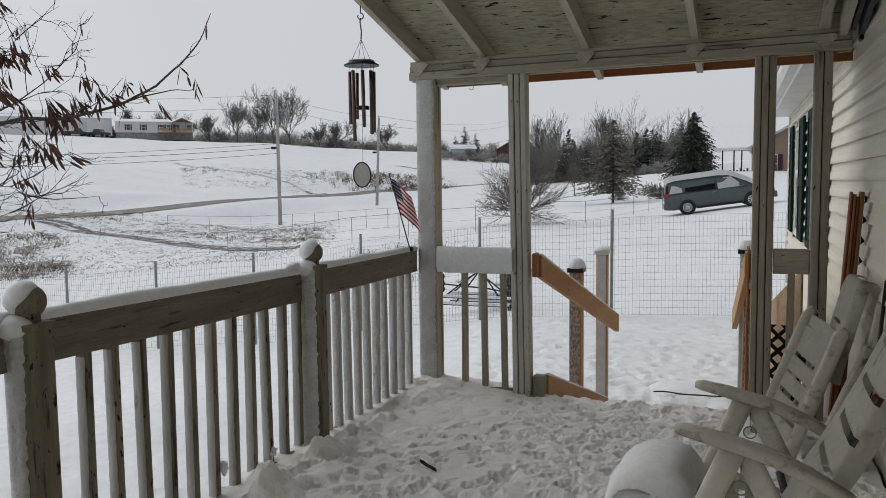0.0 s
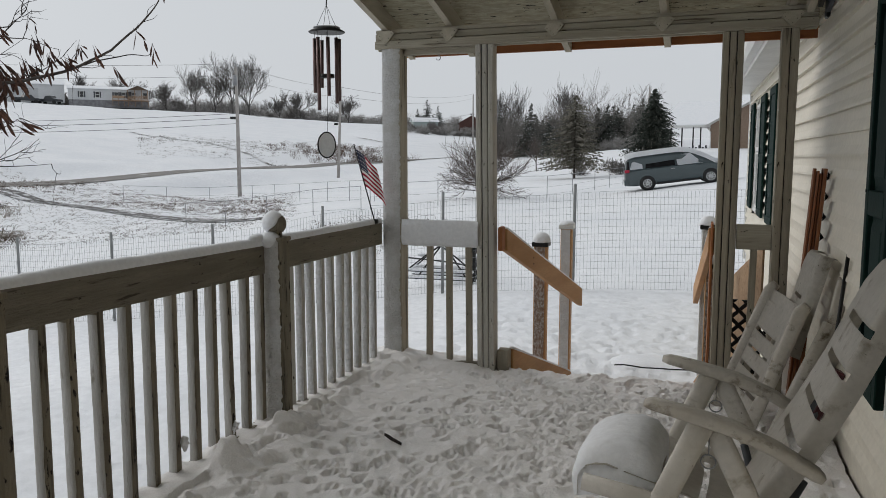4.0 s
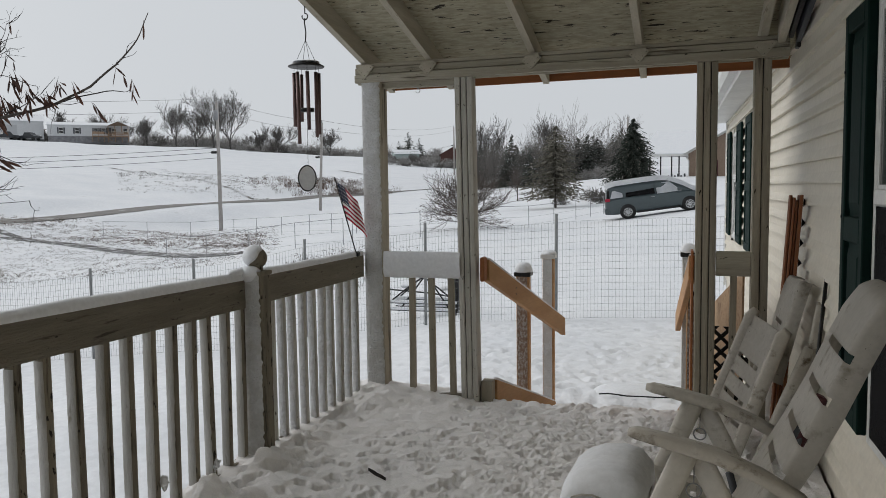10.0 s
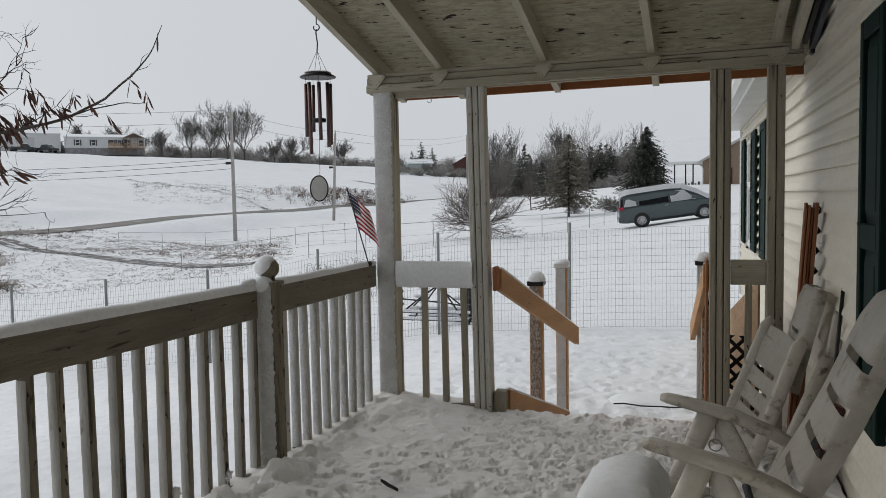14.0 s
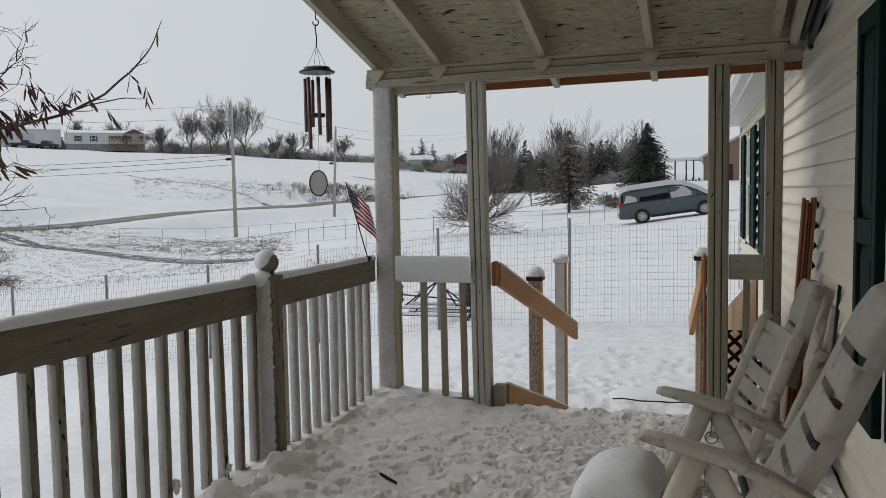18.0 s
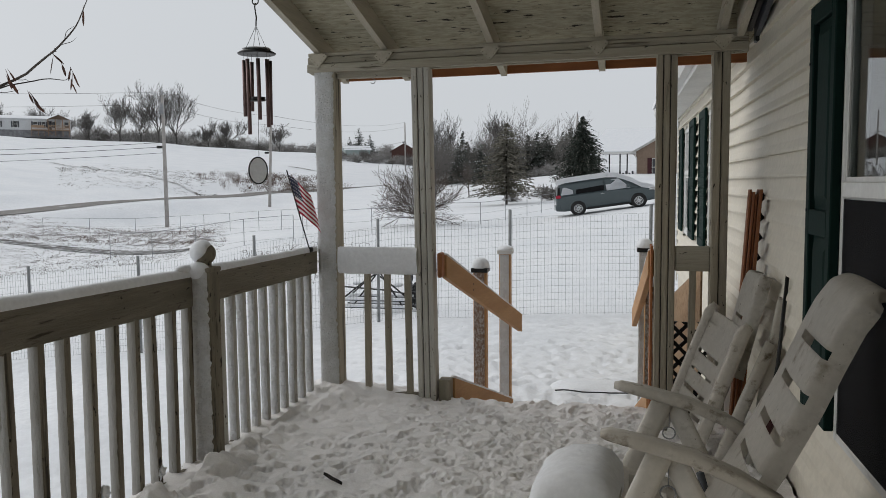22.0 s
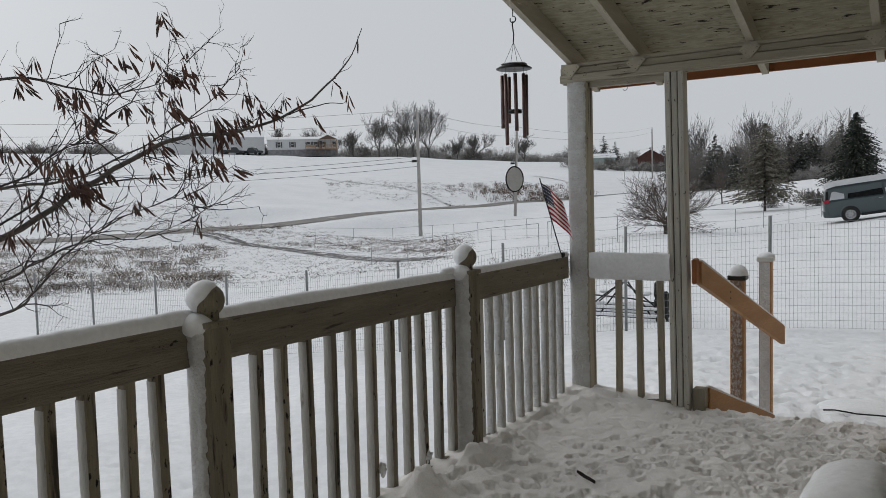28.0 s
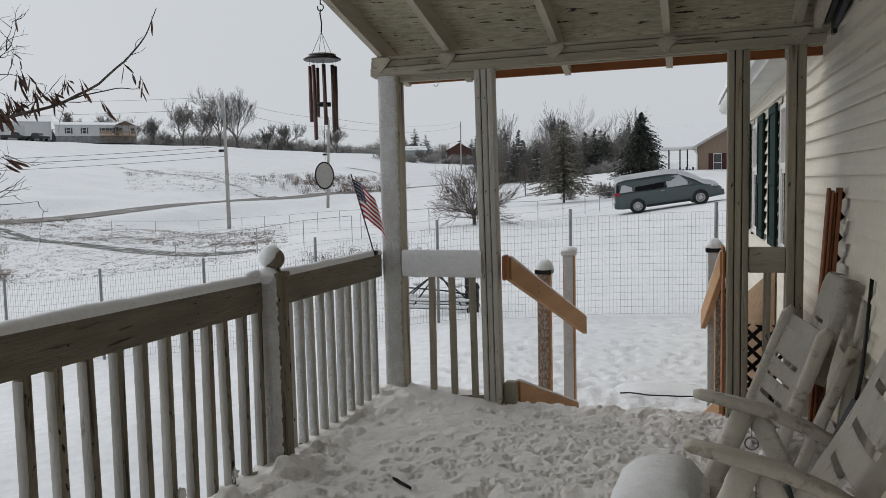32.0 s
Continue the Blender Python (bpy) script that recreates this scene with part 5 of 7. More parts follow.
bm = bmesh.new()
moulded(bm, seat_point, 60, 24, [(0.62, 0.65, 0.45, 0.93), (0.46, 0.49, 0.45, 0.93), (0.3, 0.33, 0.45, 0.93), (0.14, 0.17, 0.2, 0.9)], 0.01)
part("seat_panel", bm, "resin", chair, smooth=True)
bm = bmesh.new()
p = N1.lerp(F1, 0.12) + Vector((-0.012, -0.005, -0.05))
tube(bm, [p, p + Vector((-0.012, 0, 0.004))], 0.02, 14)
part("hub", bm, "resin", chair, smooth=True)
PB = [(1.555, 0.36), (1.575, 0.45), (1.60, 0.55), (1.625, 0.65), (1.65, 0.745), (1.663, 0.782), (1.674, 0.80), (1.688, 0.80), (1.698, 0.79)]
PB_RUN = along(PB, 0, 1, 61)


def rest_point(u, v):
    x, z = PB_RUN[min(60, round(u * 60))]
    w = 0.36
    inset = 0.06 * max(0, (u - 0.78) / 0.22) ** 2.2
    col = v * w
    e = min(col, w - col)
    back = 0.045 * max(0, 1 - e / 0.03) ** 1.6 - 0.008 * math.sin(math.pi * v)
    return Vector((x - 0.03 + 0.95 * back, -0.86 + inset + col * (1 - 2 * inset / w), z - 0.25 * back))


bm = bmesh.new()
moulded(bm, rest_point, 60, 36, [(0.5, 0.54, 0.3, 0.72)], 0.009)
part("back_panel", bm, "resin", chair, smooth=True)
for pts in ([(1.665, -0.93, 0.53), (1.56, -0.93, 0.27), (1.455, -0.93, -0.005)], [(1.72, -0.9, 0.72), (1.66, -0.91, 0.4), (1.60, -0.92, -0.005)], [(1.63, -0.42, 0.55), (1.5, -0.42, 0.25), (1.40, -0.42, -0.005)]):
    bm = bmesh.new()
    sweep(bm, pts, 0.016, 0.026, (0, 1, 0))
    part("leg", bm, "resin_dirty", chair, smooth=True)

# long-handled snow brush between chair and wall
ob = thing("snow_brush", "long black snow brush with dark red head leaning behind chair", "brush")
ob.matrix_world = FOLDED_AT @ Matrix.Translation((-0.025, 0, 0))
bm = bmesh.new()
tube(bm, [(1.735, -0.98, 0.83), (1.70, -1.0, 0.45), (1.66, -1.02, 0.25)], 0.008, 8)
part("handle", bm, "black", ob, smooth=True)
bm = bmesh.new()
box(bm, -0.022, 0.022, -0.035, 0.035, -0.12, 0.12, pose(1.665, -1.05, 0.25, 0, 24, 0), bevel=0.008)
part("head", bm, "maroon", ob, "dark red plastic head")
bm = bmesh.new()
box(bm, -0.05, -0.02, -0.03, 0.03, -0.12, 0.1, pose(1.665, -1.05, 0.24, 0, 24, 0), bevel=0.004)
part("bristles", bm, "grey_dark", ob)
bm = bmesh.new()
tube(bm, [(1.60, -1.1, 0.12), (1.66, -1.05, 0.25)], 0.012, 8)
part("scraper", bm, "grey_dark", ob)

# ---- wind chime ----
CX, CY = -0.645, -0.86
ob = thing("wind_chime", "copper-tube wind chime with a pale oval sail, snow on its disc", "wind chime", at=(0.002, 0, 0.018))
bm = bmesh.new()
tube(bm, [(CX, CY, 2.19), (CX, CY, 2.15)] + [(CX + 0.016 * math.sin(a), CY, 2.137 + 0.016 * math.cos(a)) for a in np.linspace(0, 5.2, 11)], 0.003, 6)
part("hook", bm, "black", ob, smooth=True)
bm = bmesh.new()
tube(bm, [(CX, CY, 2.128), (CX - 0.004, CY, 2.11), (CX + 0.003, CY, 2.06), (CX, CY, 2.02)], 0.0035, 6)
part("cord", bm, "black", ob, smooth=True)
bm = bmesh.new()
for k in range(4):
    a = radians(45 + 90 * k)
    tube(bm, [(CX, CY, 2.02), (CX + 0.055 * math.cos(a), CY + 0.055 * math.sin(a), 1.905)], 0.0011, 4)
part("strings", bm, "black", ob)
bm = bmesh.new()
rings = [(0.0, 1.912), (0.05, 1.911), (0.062, 1.905), (0.092, 1.889), (0.09, 1.884), (0.05, 1.888), (0.0, 1.888)]
rows = [[bm.verts.new((CX + r_ * math.cos(2 * math.pi * k / 28), CY + r_ * math.sin(2 * math.pi * k / 28), zz)) for k in range(28)] for r_, zz in rings]
for a, b in zip(rows, rows[1:]):
    for k in range(28):
        bm.faces.new((a[k], a[(k + 1) % 28], b[(k + 1) % 28], b[k]))
bmesh.ops.remove_doubles(bm, verts=bm.verts, dist=1e-5)
part("disc", bm, "black", ob, smooth=True)
bm = bmesh.new()
lump(bm, (CX, CY, 1.909), 0.07, (1, 1, 0.1), 3, 8, 20, 0.1)
part("snow_cap", bm, "snow", ob, "thin snow on the disc", True)
for k, (a, ln) in enumerate(((200, 0.27), (250, 0.36), (300, 0.29), (345, 0.325), (30, 0.31), (140, 0.24))):
    px, py = CX + 0.062 * math.cos(radians(a)), CY + 0.062 * math.sin(radians(a))
    bm = bmesh.new()
    tube(bm, [(px, py, 1.855), (px + 0.004 * math.sin(k), py, 1.855 - ln)], 0.0095, 14)
    part("tube", bm, "copper", ob, "brownish copper tube", True)
    bm = bmesh.new()
    tube(bm, [(px, py, 1.888), (px, py, 1.85)], 0.0009, 4)
    part("string", bm, "black", ob)
bm = bmesh.new()
tube(bm, [(CX, CY, 1.678), (CX, CY, 1.66)], 0.036, 18)
part("clapper", bm, "black", ob, smooth=True)
bm = bmesh.new()
tube(bm, [(CX, CY, 1.888), (CX, CY, 1.678)], 0.0009, 4)
tube(bm, [(CX, CY, 1.66), (CX - 0.004, CY, 1.385)], 0.0011, 4)
part("string", bm, "black", ob)
sail = [(0.044 * math.cos(a), 0.064 * math.sin(a)) for a in np.linspace(0, 2 * math.pi, 33)[:-1]]
SM = pose(CX - 0.01, CY, 1.322, 0, 0, 32)
bm = bmesh.new()
f = [bm.verts.new(SM @ Vector((u, -0.003, w))) for u, w in sail]
g2 = [bm.verts.new(SM @ Vector((u, 0.003, w))) for u, w in sail]
bm.faces.new(f)
bm.faces.new(g2[::-1])
for k in range(32):
    bm.faces.new((f[k], g2[k], g2[(k + 1) % 32], f[(k + 1) % 32]))
part("sail", bm, "frost_glass", ob, "pale oval sail")
bm = bmesh.new()
tube(bm, [SM @ Vector((u, 0, w)) for u, w in sail + sail[:1]], 0.0045, 6, False)
part("sail_rim", bm, "black", ob, "black rim", True)

# ---- small flag on the rail ----
ob = thing("porch_flag", "small striped flag with a starred blue corner on a leaning stick", "flag", at=(-0.02, 0, -0.014))
FA, FB = Vector((-0.668, -0.15, 0.90)), Vector((-0.795, -0.15, 1.35))
bm = bmesh.new()
tube(bm, [FA, FB, FB + (FB - FA).normalized() * 0.02], 0.004, 8)
part("stick", bm, "black", ob, smooth=True)
bm = bmesh.new()
box(bm, -0.018, 0.018, -0.018, 0.018, 0, 0.03, Matrix.Translation(FA - Vector((0, 0, 0.012))), bevel=0.006)
part("holder", bm, "black", ob)


def flag_point(u, v):
    """u: 0..1 away from the stick, v: 0..1 down the stick; the cloth hangs in folds."""
    p = FB.lerp(FA, 0.02 + 0.50 * v)
    hang = Vector((0.135 * u ** 0.9, 0.016 * math.sin(7 * u + 2.5 * v) * u, -0.09 * u - 0.03 * u * u))
    return p + hang


stripes = 13
for s in range(stripes):
    u_from = 0.4 if s < 7 else 0.0
    bm = bmesh.new()
    rows = []
    for i in range(13):
        u = u_from + (1 - u_from) * i / 12
        rows.append([bm.verts.new(flag_point(u, (s + t) / stripes)) for t in (0, 0.5, 1)])
    for a, b in zip(rows, rows[1:]):
        for k in range(2):
            bm.faces.new((a[k], a[k + 1], b[k + 1], b[k]))
    part("stripe", bm, "flag_red" if s % 2 == 0 else "flag_white", ob, "red stripe" if s % 2 == 0 else "white stripe", True)
bm = bmesh.new()
rows = []
for i in range(9):
    rows.append([bm.verts.new(flag_point(0.4 * i / 8, 7 / 13 * k / 8)) for k in range(9)])
for a, b in zip(rows, rows[1:]):
    for k in range(8):
        bm.faces.new((a[k], a[k + 1], b[k + 1], b[k]))
canton = part("canton", bm, "flag_blue", ob, "dark blue corner", True)
for i in range(5):
    for k in range(6):
        bm = bmesh.new()
        c = flag_point(0.4 * (k + 0.5) / 6, 7 / 13 * (i + 0.5) / 5) + Vector((0, -0.0025, 0))
        vs = [bm.verts.new(c + Vector((rr * math.sin(a), 0, rr * math.cos(a)))) for a, rr in ((math.pi * j / 5, 0.0045 if j % 2 == 0 else 0.0019) for j in range(10))]
        bm.faces.new(vs)
        part("star", bm, "flag_white", canton, "white star")


# ---- yard fences ----
FY = 7.0
fence = thing("wire_fence", "welded wire fence on steel posts across the snowy yard", "fence")
posts_x = [1.78 - 2.0 * k for k in range(-3, 10)]
for x in posts_x:
    x, y = land(x, FY)
    z = gz(x, y)
    bm = bmesh.new()
    tube(bm, [(x, y, z - 0.2), (x + 0.01, y, z + 1.58)], 0.024, 8)
    part("post", bm, "steel_post", fence, smooth=True)


def wires():
    """Wire mesh: uprights every 5 cm, level wires every 10 cm, following the ground."""
    co, fa = [], []

    def wire(p, q, r):
        b = len(co)
        for c in (p, q):
            for u, v in ((r, 0), (-r * 0.5, r * 0.87), (-r * 0.5, -r * 0.87)):
                co.append((c[0] + (u if abs(q[2] - p[2]) > abs(q[0] - p[0]) else 0), c[1] + v, c[2] + (0 if abs(q[2] - p[2]) > abs(q[0] - p[0]) else u)))
        for k in range(3):
            fa.append((b + k, b + (k + 1) % 3, b + 3 + (k + 1) % 3, b + 3 + k))

    x0, x1 = posts_x[-1], posts_x[0]
    n = int((x1 - x0) / 0.0508)
    for i in range(n + 1):
        x = x0 + i * 0.0508
        z = gz(*land(x, FY)) + 0.03
        s = 0.006 * math.sin(x * 9)
        wire((x, FY - 0.03 + s, z), (x + 0.004 * math.sin(x * 5), FY - 0.03 - s, z + 1.42), 0.0021)
    step = 0.4
    m = int((x1 - x0) / step)
    for k in range(15):
        for i in range(m):
            a, b = x0 + i * step, x0 + (i + 1) * step
            sag = 0.012 * math.sin(a * 1.5 + k)
            wire((a, FY - 0.03, gz(*land(a, FY)) + 0.03 + 0.1016 * k + 0.012 * math.sin(a * 1.5)), (b, FY - 0.03, gz(*land(b, FY)) + 0.03 + 0.1016 * k + 0.012 * math.sin(b * 1.5)), 0.0021)
    co = [(*land(x, y), z) for x, y, z in co]
    me = bpy.data.meshes.new("wire_mesh")
    me.from_pydata(co, [], fa)
    me.materials.append(M["galv"])
    ob = new("wire_mesh", me)
    ob.parent = fence
    tagged(ob, kind="stuff")


wires()


def pipe_fence(pts, high, gap, label):
    ob = thing("pipe_fence", label, "fence", "far fences")
    run = []
    for a, b in zip(pts, pts[1:]):
        a, b = Vector(a), Vector(b)
        n = max(1, round((b - a).length / gap))
        run += [a.lerp(b, k / n) for k in range(n)]
    run.append(Vector(pts[-1]))
    run = [Vector(land(p.x, p.y)) for p in run]
    tops = []
    for p in run:
        z = gz(p.x, p.y)
        bm = bmesh.new()
        tube(bm, [(p.x, p.y, z - 0.1), (p.x, p.y, z + high)], 0.015, 6)
        part("post", bm, "galv", ob)
        tops.append((p.x, p.y, z + high))
    for dz, r in ((0, 0.011), (-high * 0.5, 0.005), (-high * 0.85, 0.005)):
        bm = bmesh.new()
        tube(bm, [(x, y, z + dz) for x, y, z in tops], r, 5)
        part("top_rail" if dz == 0 else "wire", bm, "galv", ob)


pipe_fence([(-31, 37), (-23.5, 39.5), (-16, 34), (-10, 28.5)], 1.0, 3.0, "thin grey pipe and wire fence in the low field")
pipe_fence([(-10, 24.5), (-7.5, 25.5), (-3.9, 31), (-2.2, 36.5), (-1.0, 41.5), (4, 47)], 1.0, 3.0, "thin grey pipe and wire fence rising past the parked van")
pipe_fence([(-18, 24), (-14, 23.5), (-10, 23.5)], 1.0, 2.0, "low grey wire pen in the snow beyond the yard")

# ---- old garden cart behind the fence ----
gx, gy = land(-2.45, 8.0)
gg = gz(gx, gy)
ob = thing("garden_trailer", "snow-dusted old garden trailer with dark wheels behind the fence", "trailer", at=(gx, gy, gg))
for z in (0.12, 0.24):
    for y in (-0.22, 0.22):
        bm = bmesh.new()
        box(bm, -0.66, 0.6, y - 0.01, y + 0.01, z - 0.01, z + 0.012, bevel=0.003)
        part("rail", bm, "grey_dark", ob)
        bm = bmesh.new()
        box(bm, -0.62, 0.56, y - 0.02, y + 0.016, z + 0.004, z + 0.05, bevel=0.012)
        part("rail_snow", bm, "snow", ob, "snow along the rail")
for pts in ([(-0.62, -0.2, 0.24), (-0.3, -0.1, 0.5), (-0.08, 0, 0.66)], [(-0.08, 0, 0.66), (0.25, -0.1, 0.46), (0.6, -0.2, 0.22)], [(-0.62, 0.2, 0.24), (-0.25, 0.1, 0.55), (-0.02, 0, 0.7)], [(-0.45, -0.2, 0.1), (-0.08, 0, 0.64)], [(0.0, 0, 0.66), (0.36, 0.1, 0.08)], [(-0.7, -0.1, 0.45), (0.1, -0.1, 0.40), (0.5, -0.1, 0.34)]):
    bm = bmesh.new()
    tube(bm, pts, 0.014, 6)
    part("bar", bm, "black", ob, smooth=True)
for x, z0, z1, r in ((0.5, 0.18, 0.66, 0.055), (0.62, 0.12, 0.5, 0.05), (-0.7, 0.32, 0.6, 0.035)):
    bm = bmesh.new()
    tube(bm, [(x, -0.05 + 0.03 * math.sin(k * 2.0), z0 + (z1 - z0) * k / 8) for k in range(9)], [r * (1 + 0.2 * (k % 2)) for k in range(9)], 10)
    part("roller", bm, "tyre", ob, smooth=True)
for x, z, y in ((0.62, 0.1, -0.26),):
    bm = bmesh.new()
    tube(bm, [(x + 0.08 * math.cos(a), y, z + 0.08 * math.sin(a)) for a in np.linspace(0, 2 * math.pi, 17)], 0.024, 8, False)
    part("wheel", bm, "tyre", ob, smooth=True)
for i, (x, z, r) in enumerate(((-0.05, 0.7, 0.06), (-0.4, 0.5, 0.06), (0.3, 0.48, 0.07), (0.55, 0.68, 0.06), (-0.5, 0.28, 0.09), (0.1, 0.28, 0.11))):
    bm = bmesh.new()
    lump(bm, (x, -0.03, z), r, (1.3, 1, 0.55), i + 70, 6, 10, 0.4)
    part("snow_clump", bm, "snow", ob, "snow clump", True)


# ---- trees ----
def seg_mesh(name, segs, material, sides=3):
    """One mesh of tapering sticks; segs: rows of two ends and two radii."""
    S = np.array(segs, float)
    p, q, r0, r1 = S[:, 0:3], S[:, 3:6], S[:, 6], S[:, 7]
    d = q - p
    d /= np.linalg.norm(d, axis=1, keepdims=True) + 1e-9
    ref = np.where(np.abs(d[:, 2:3]) > 0.9, np.array([[1.0, 0, 0]]), np.array([[0, 0, 1.0]]))
    u = np.cross(d, ref)
    u /= np.linalg.norm(u, axis=1, keepdims=True) + 1e-9
    v = np.cross(d, u)
    co = []
    for k in range(sides):
        a = 2 * math.pi * k / sides
        o = math.cos(a) * u + math.sin(a) * v
        co += [p + o * r0[:, None], q + o * r1[:, None]]
    co = np.stack(co, 1)
    n = len(S)
    base = np.arange(n)[:, None] * (2 * sides)
    fa = np.concatenate([base + np.array([[2 * k, 2 * ((k + 1) % sides), 2 * ((k + 1) % sides) + 1, 2 * k + 1]]) for k in range(sides)])
    me = bpy.data.meshes.new(name)
    me.from_pydata(co.reshape(-1, 3).tolist(), [], fa.tolist())
    me.materials.append(M[material])
    return me


def grow(q, start, way, length, radius, depth, segs, spread=0.6, lift=0.15, kids=(3, 5), jitter=0.18, rmin=0.004):
    """Adds a bending branch and its side branches to segs."""
    p, d = Vector(start), Vector(way).normalized()
    n = 4 if depth > 1 else 3
    r = radius
    for i in range(n):
        d = (d + Vector((q.gauss(0, jitter), q.gauss(0, jitter), q.gauss(0, jitter) + lift * 0.25))).normalized()
        e = p + d * length / n
        r2 = max(radius * (1 - 0.75 * (i + 1) / n), rmin)
        segs.append((*p, *e, r, r2, depth))
        p, r = e, r2
        if depth > 0:
            for _ in range(q.randint(*kids) if i else 1):
                side = Vector((q.gauss(0, 1), q.gauss(0, 1), q.gauss(0.1, 0.6))).normalized()
                grow(q, p, d * (1 - spread) + side * spread + Vector((0, 0, lift)), length * q.uniform(0.45, 0.7), max(r2 * 0.75, rmin), depth - 1, segs, spread, lift, kids, jitter, rmin)


def bare_segs(seed, height, trunk=0.35, depth=3, kids=(2, 3), radius=None, spread=0.55, lift=0.25, rmin=0.004):
    q = random.Random(seed)
    segs = []
    radius = radius or height * 0.018
    base = height * trunk
    segs.append((0, 0, -0.3, 0.02 * height * q.uniform(-1, 1), 0, base, radius * 1.2, radius, 9))
    p = Vector(segs[-1][3:6])
    for k in range(5):
        a = 2 * math.pi * k / 5 + q.uniform(-0.5, 0.5)
        t = q.uniform(0.5, 1.2) if k else 0.05
        grow(q, p - Vector((0, 0, base * 0.15 * k / 5)), (math.cos(a) * t, math.sin(a) * t, 1.0), height * (1 - trunk) * q.uniform(0.62, 0.85), radius * 0.7, depth - 1, segs, spread, lift, kids, 0.18, rmin)
    return segs


def tree_thing(name, segs, at, label, group, material="far_bark", twig="far_bark"):
    ob = thing(name, label, "tree", group, at=at)
    for nm, pick, m in (("trunk", lambda s: s[8] == 9, material), ("crown", lambda s: s[8] != 9, twig)):
        o = new(nm, seg_mesh(nm, [s[:8] for s in segs if pick(s)], m, 5 if nm == "trunk" else 3))
        o.parent = ob
    return ob


# Far bark and twigs mixed paler: distance haze put into the colour.
M["far_bark"] = mat("haze_grey_bark", (0.13, 0.12, 0.113), (0.09, 0.085, 0.08), 0.9, 2, fine=8, bump=0)
M["far_twig"] = mat("haze_pale_twigs", (0.2, 0.187, 0.175), (0.14, 0.13, 0.122), 0.9, 2, fine=8, bump=0)


M["hill_twig"] = mat("bare_hill_twigs", (0.13, 0.122, 0.115), (0.09, 0.085, 0.08), 0.9, 2, fine=8, bump=0)
M["snowy_twig"] = mat("snow_laden_twigs", (0.5, 0.49, 0.48), (0.24, 0.225, 0.21), 0.9, 1.2, fine=6, bump=0, mix=(0.4, 0.6))


def scatter(name, label, items, variants, materials, category="trees"):
    """Many trees joined into one object; items: variant, x, y, z, size, turn."""
    meshes = {}
    co, fa, mi, base = [], [], [], 0
    for v, x, y, z, s, t in items:
        for me, k in variants[v]:
            if me.name not in meshes:
                c = np.empty(len(me.vertices) * 3)
                me.vertices.foreach_get("co", c)
                f = np.empty(len(me.loops), int)
                me.loops.foreach_get("vertex_index", f)
                meshes[me.name] = (c.reshape(-1, 3), f.reshape(-1, 4))
            c, f = meshes[me.name]
            ct, st = math.cos(t) * s, math.sin(t) * s
            co.append(np.stack([c[:, 0] * ct - c[:, 1] * st + x, c[:, 0] * st + c[:, 1] * ct + y, c[:, 2] * s + z], 1))
            fa.append(f + base)
            mi.append(np.full(len(f), k))
            base += len(c)
    me = bpy.data.meshes.new(name)
    me.from_pydata(np.concatenate(co).tolist(), [], np.concatenate(fa).tolist())
    for m in materials:
        me.materials.append(M[m])
    me.polygons.foreach_set("material_index", np.concatenate(mi).astype(np.int32))
    return tagged(new(name, me), label, category, "", "stuff")


def spruce_meshes(seed, height, width, whorls=26, per=11, snow=0.22, bare=0.06, droop=0.25, fine=1.0, needles="needle"):
    """Trunk sticks, needle sprays and snow sprays of a conifer."""
    q = np.random.default_rng(seed)
    trunk = seg_mesh("trunk", [(0, 0, -0.2, 0, 0, height * 0.5, height * 0.016, height * 0.01), (0, 0, height * 0.5, 0.02, 0, height * 0.99, height * 0.01, 0.01)], "bark", 6)
    quads, white = [], []
    for w in range(whorls):
        for b in range(per if w < 0.75 * whorls else max(4, per // 2)):
            t = min(0.995, (w + q.uniform(0, 1.1)) / whorls)
            z = height * (bare + (1 - bare) * t)
            reach = width * 0.5 * (1 - t) ** 0.72 + 0.006 * height
            a = q.uniform(0, 2 * math.pi)
            L = reach * q.uniform(0.5, 1.12) * (1 + 0.18 * math.sin(3 * a + seed + 5 * t))
            n = max(3, int(L / (0.035 * height * fine)) + 2)
            for k in range(n):
                s = (k + q.uniform(0.1, 0.9)) / n
                c = np.array([math.cos(a) * L * s, math.sin(a) * L * s, z - droop * L * s * s + 0.06 * L * s])
                side = np.array([-math.sin(a), math.cos(a), 0])
                out = np.array([math.cos(a), math.sin(a), -0.35 + q.normal(0, 0.25)])
                size = height * q.uniform(0.016, 0.032) * fine
                wv = side * size * q.uniform(0.4, 0.9) + np.array([0, 0, q.normal(0, 0.4) * size])
                lv = out * size * 1.5
                quads.append([c - lv * 0.6, c + wv, c + lv, c - wv])
                if q.random() < snow and s > 0.3:
                    c2 = c + np.array([0, 0, size * 0.3])
                    white.append([c2 - lv * 0.5, c2 + wv * 0.8, c2 + lv * 0.6, c2 - wv * 0.8])
    out = []
    for nm, qs, m in (("crown", quads, needles), ("snow_dusting", white, "frost_grass")):
        if not qs:
            out.append(None)
            continue
        c = np.array(qs).reshape(-1, 3)
        me = bpy.data.meshes.new(nm)
        me.from_pydata(c.tolist(), [], np.arange(len(c)).reshape(-1, 4).tolist())
        me.materials.append(M[m])
        out.append(me)
    return trunk, *out


def spruce(at, seed, height, width, label, **kw):
    ob = thing("spruce_tree", label, "tree", "conifers", at=at)
    for nm, me in zip(("trunk", "crown", "snow_dusting"), spruce_meshes(seed, height, width, **kw)):
        if me is not None:
            o = new(nm, me)
            o.parent = ob
            if nm == "snow_dusting":
                tagged(o, kind="stuff")


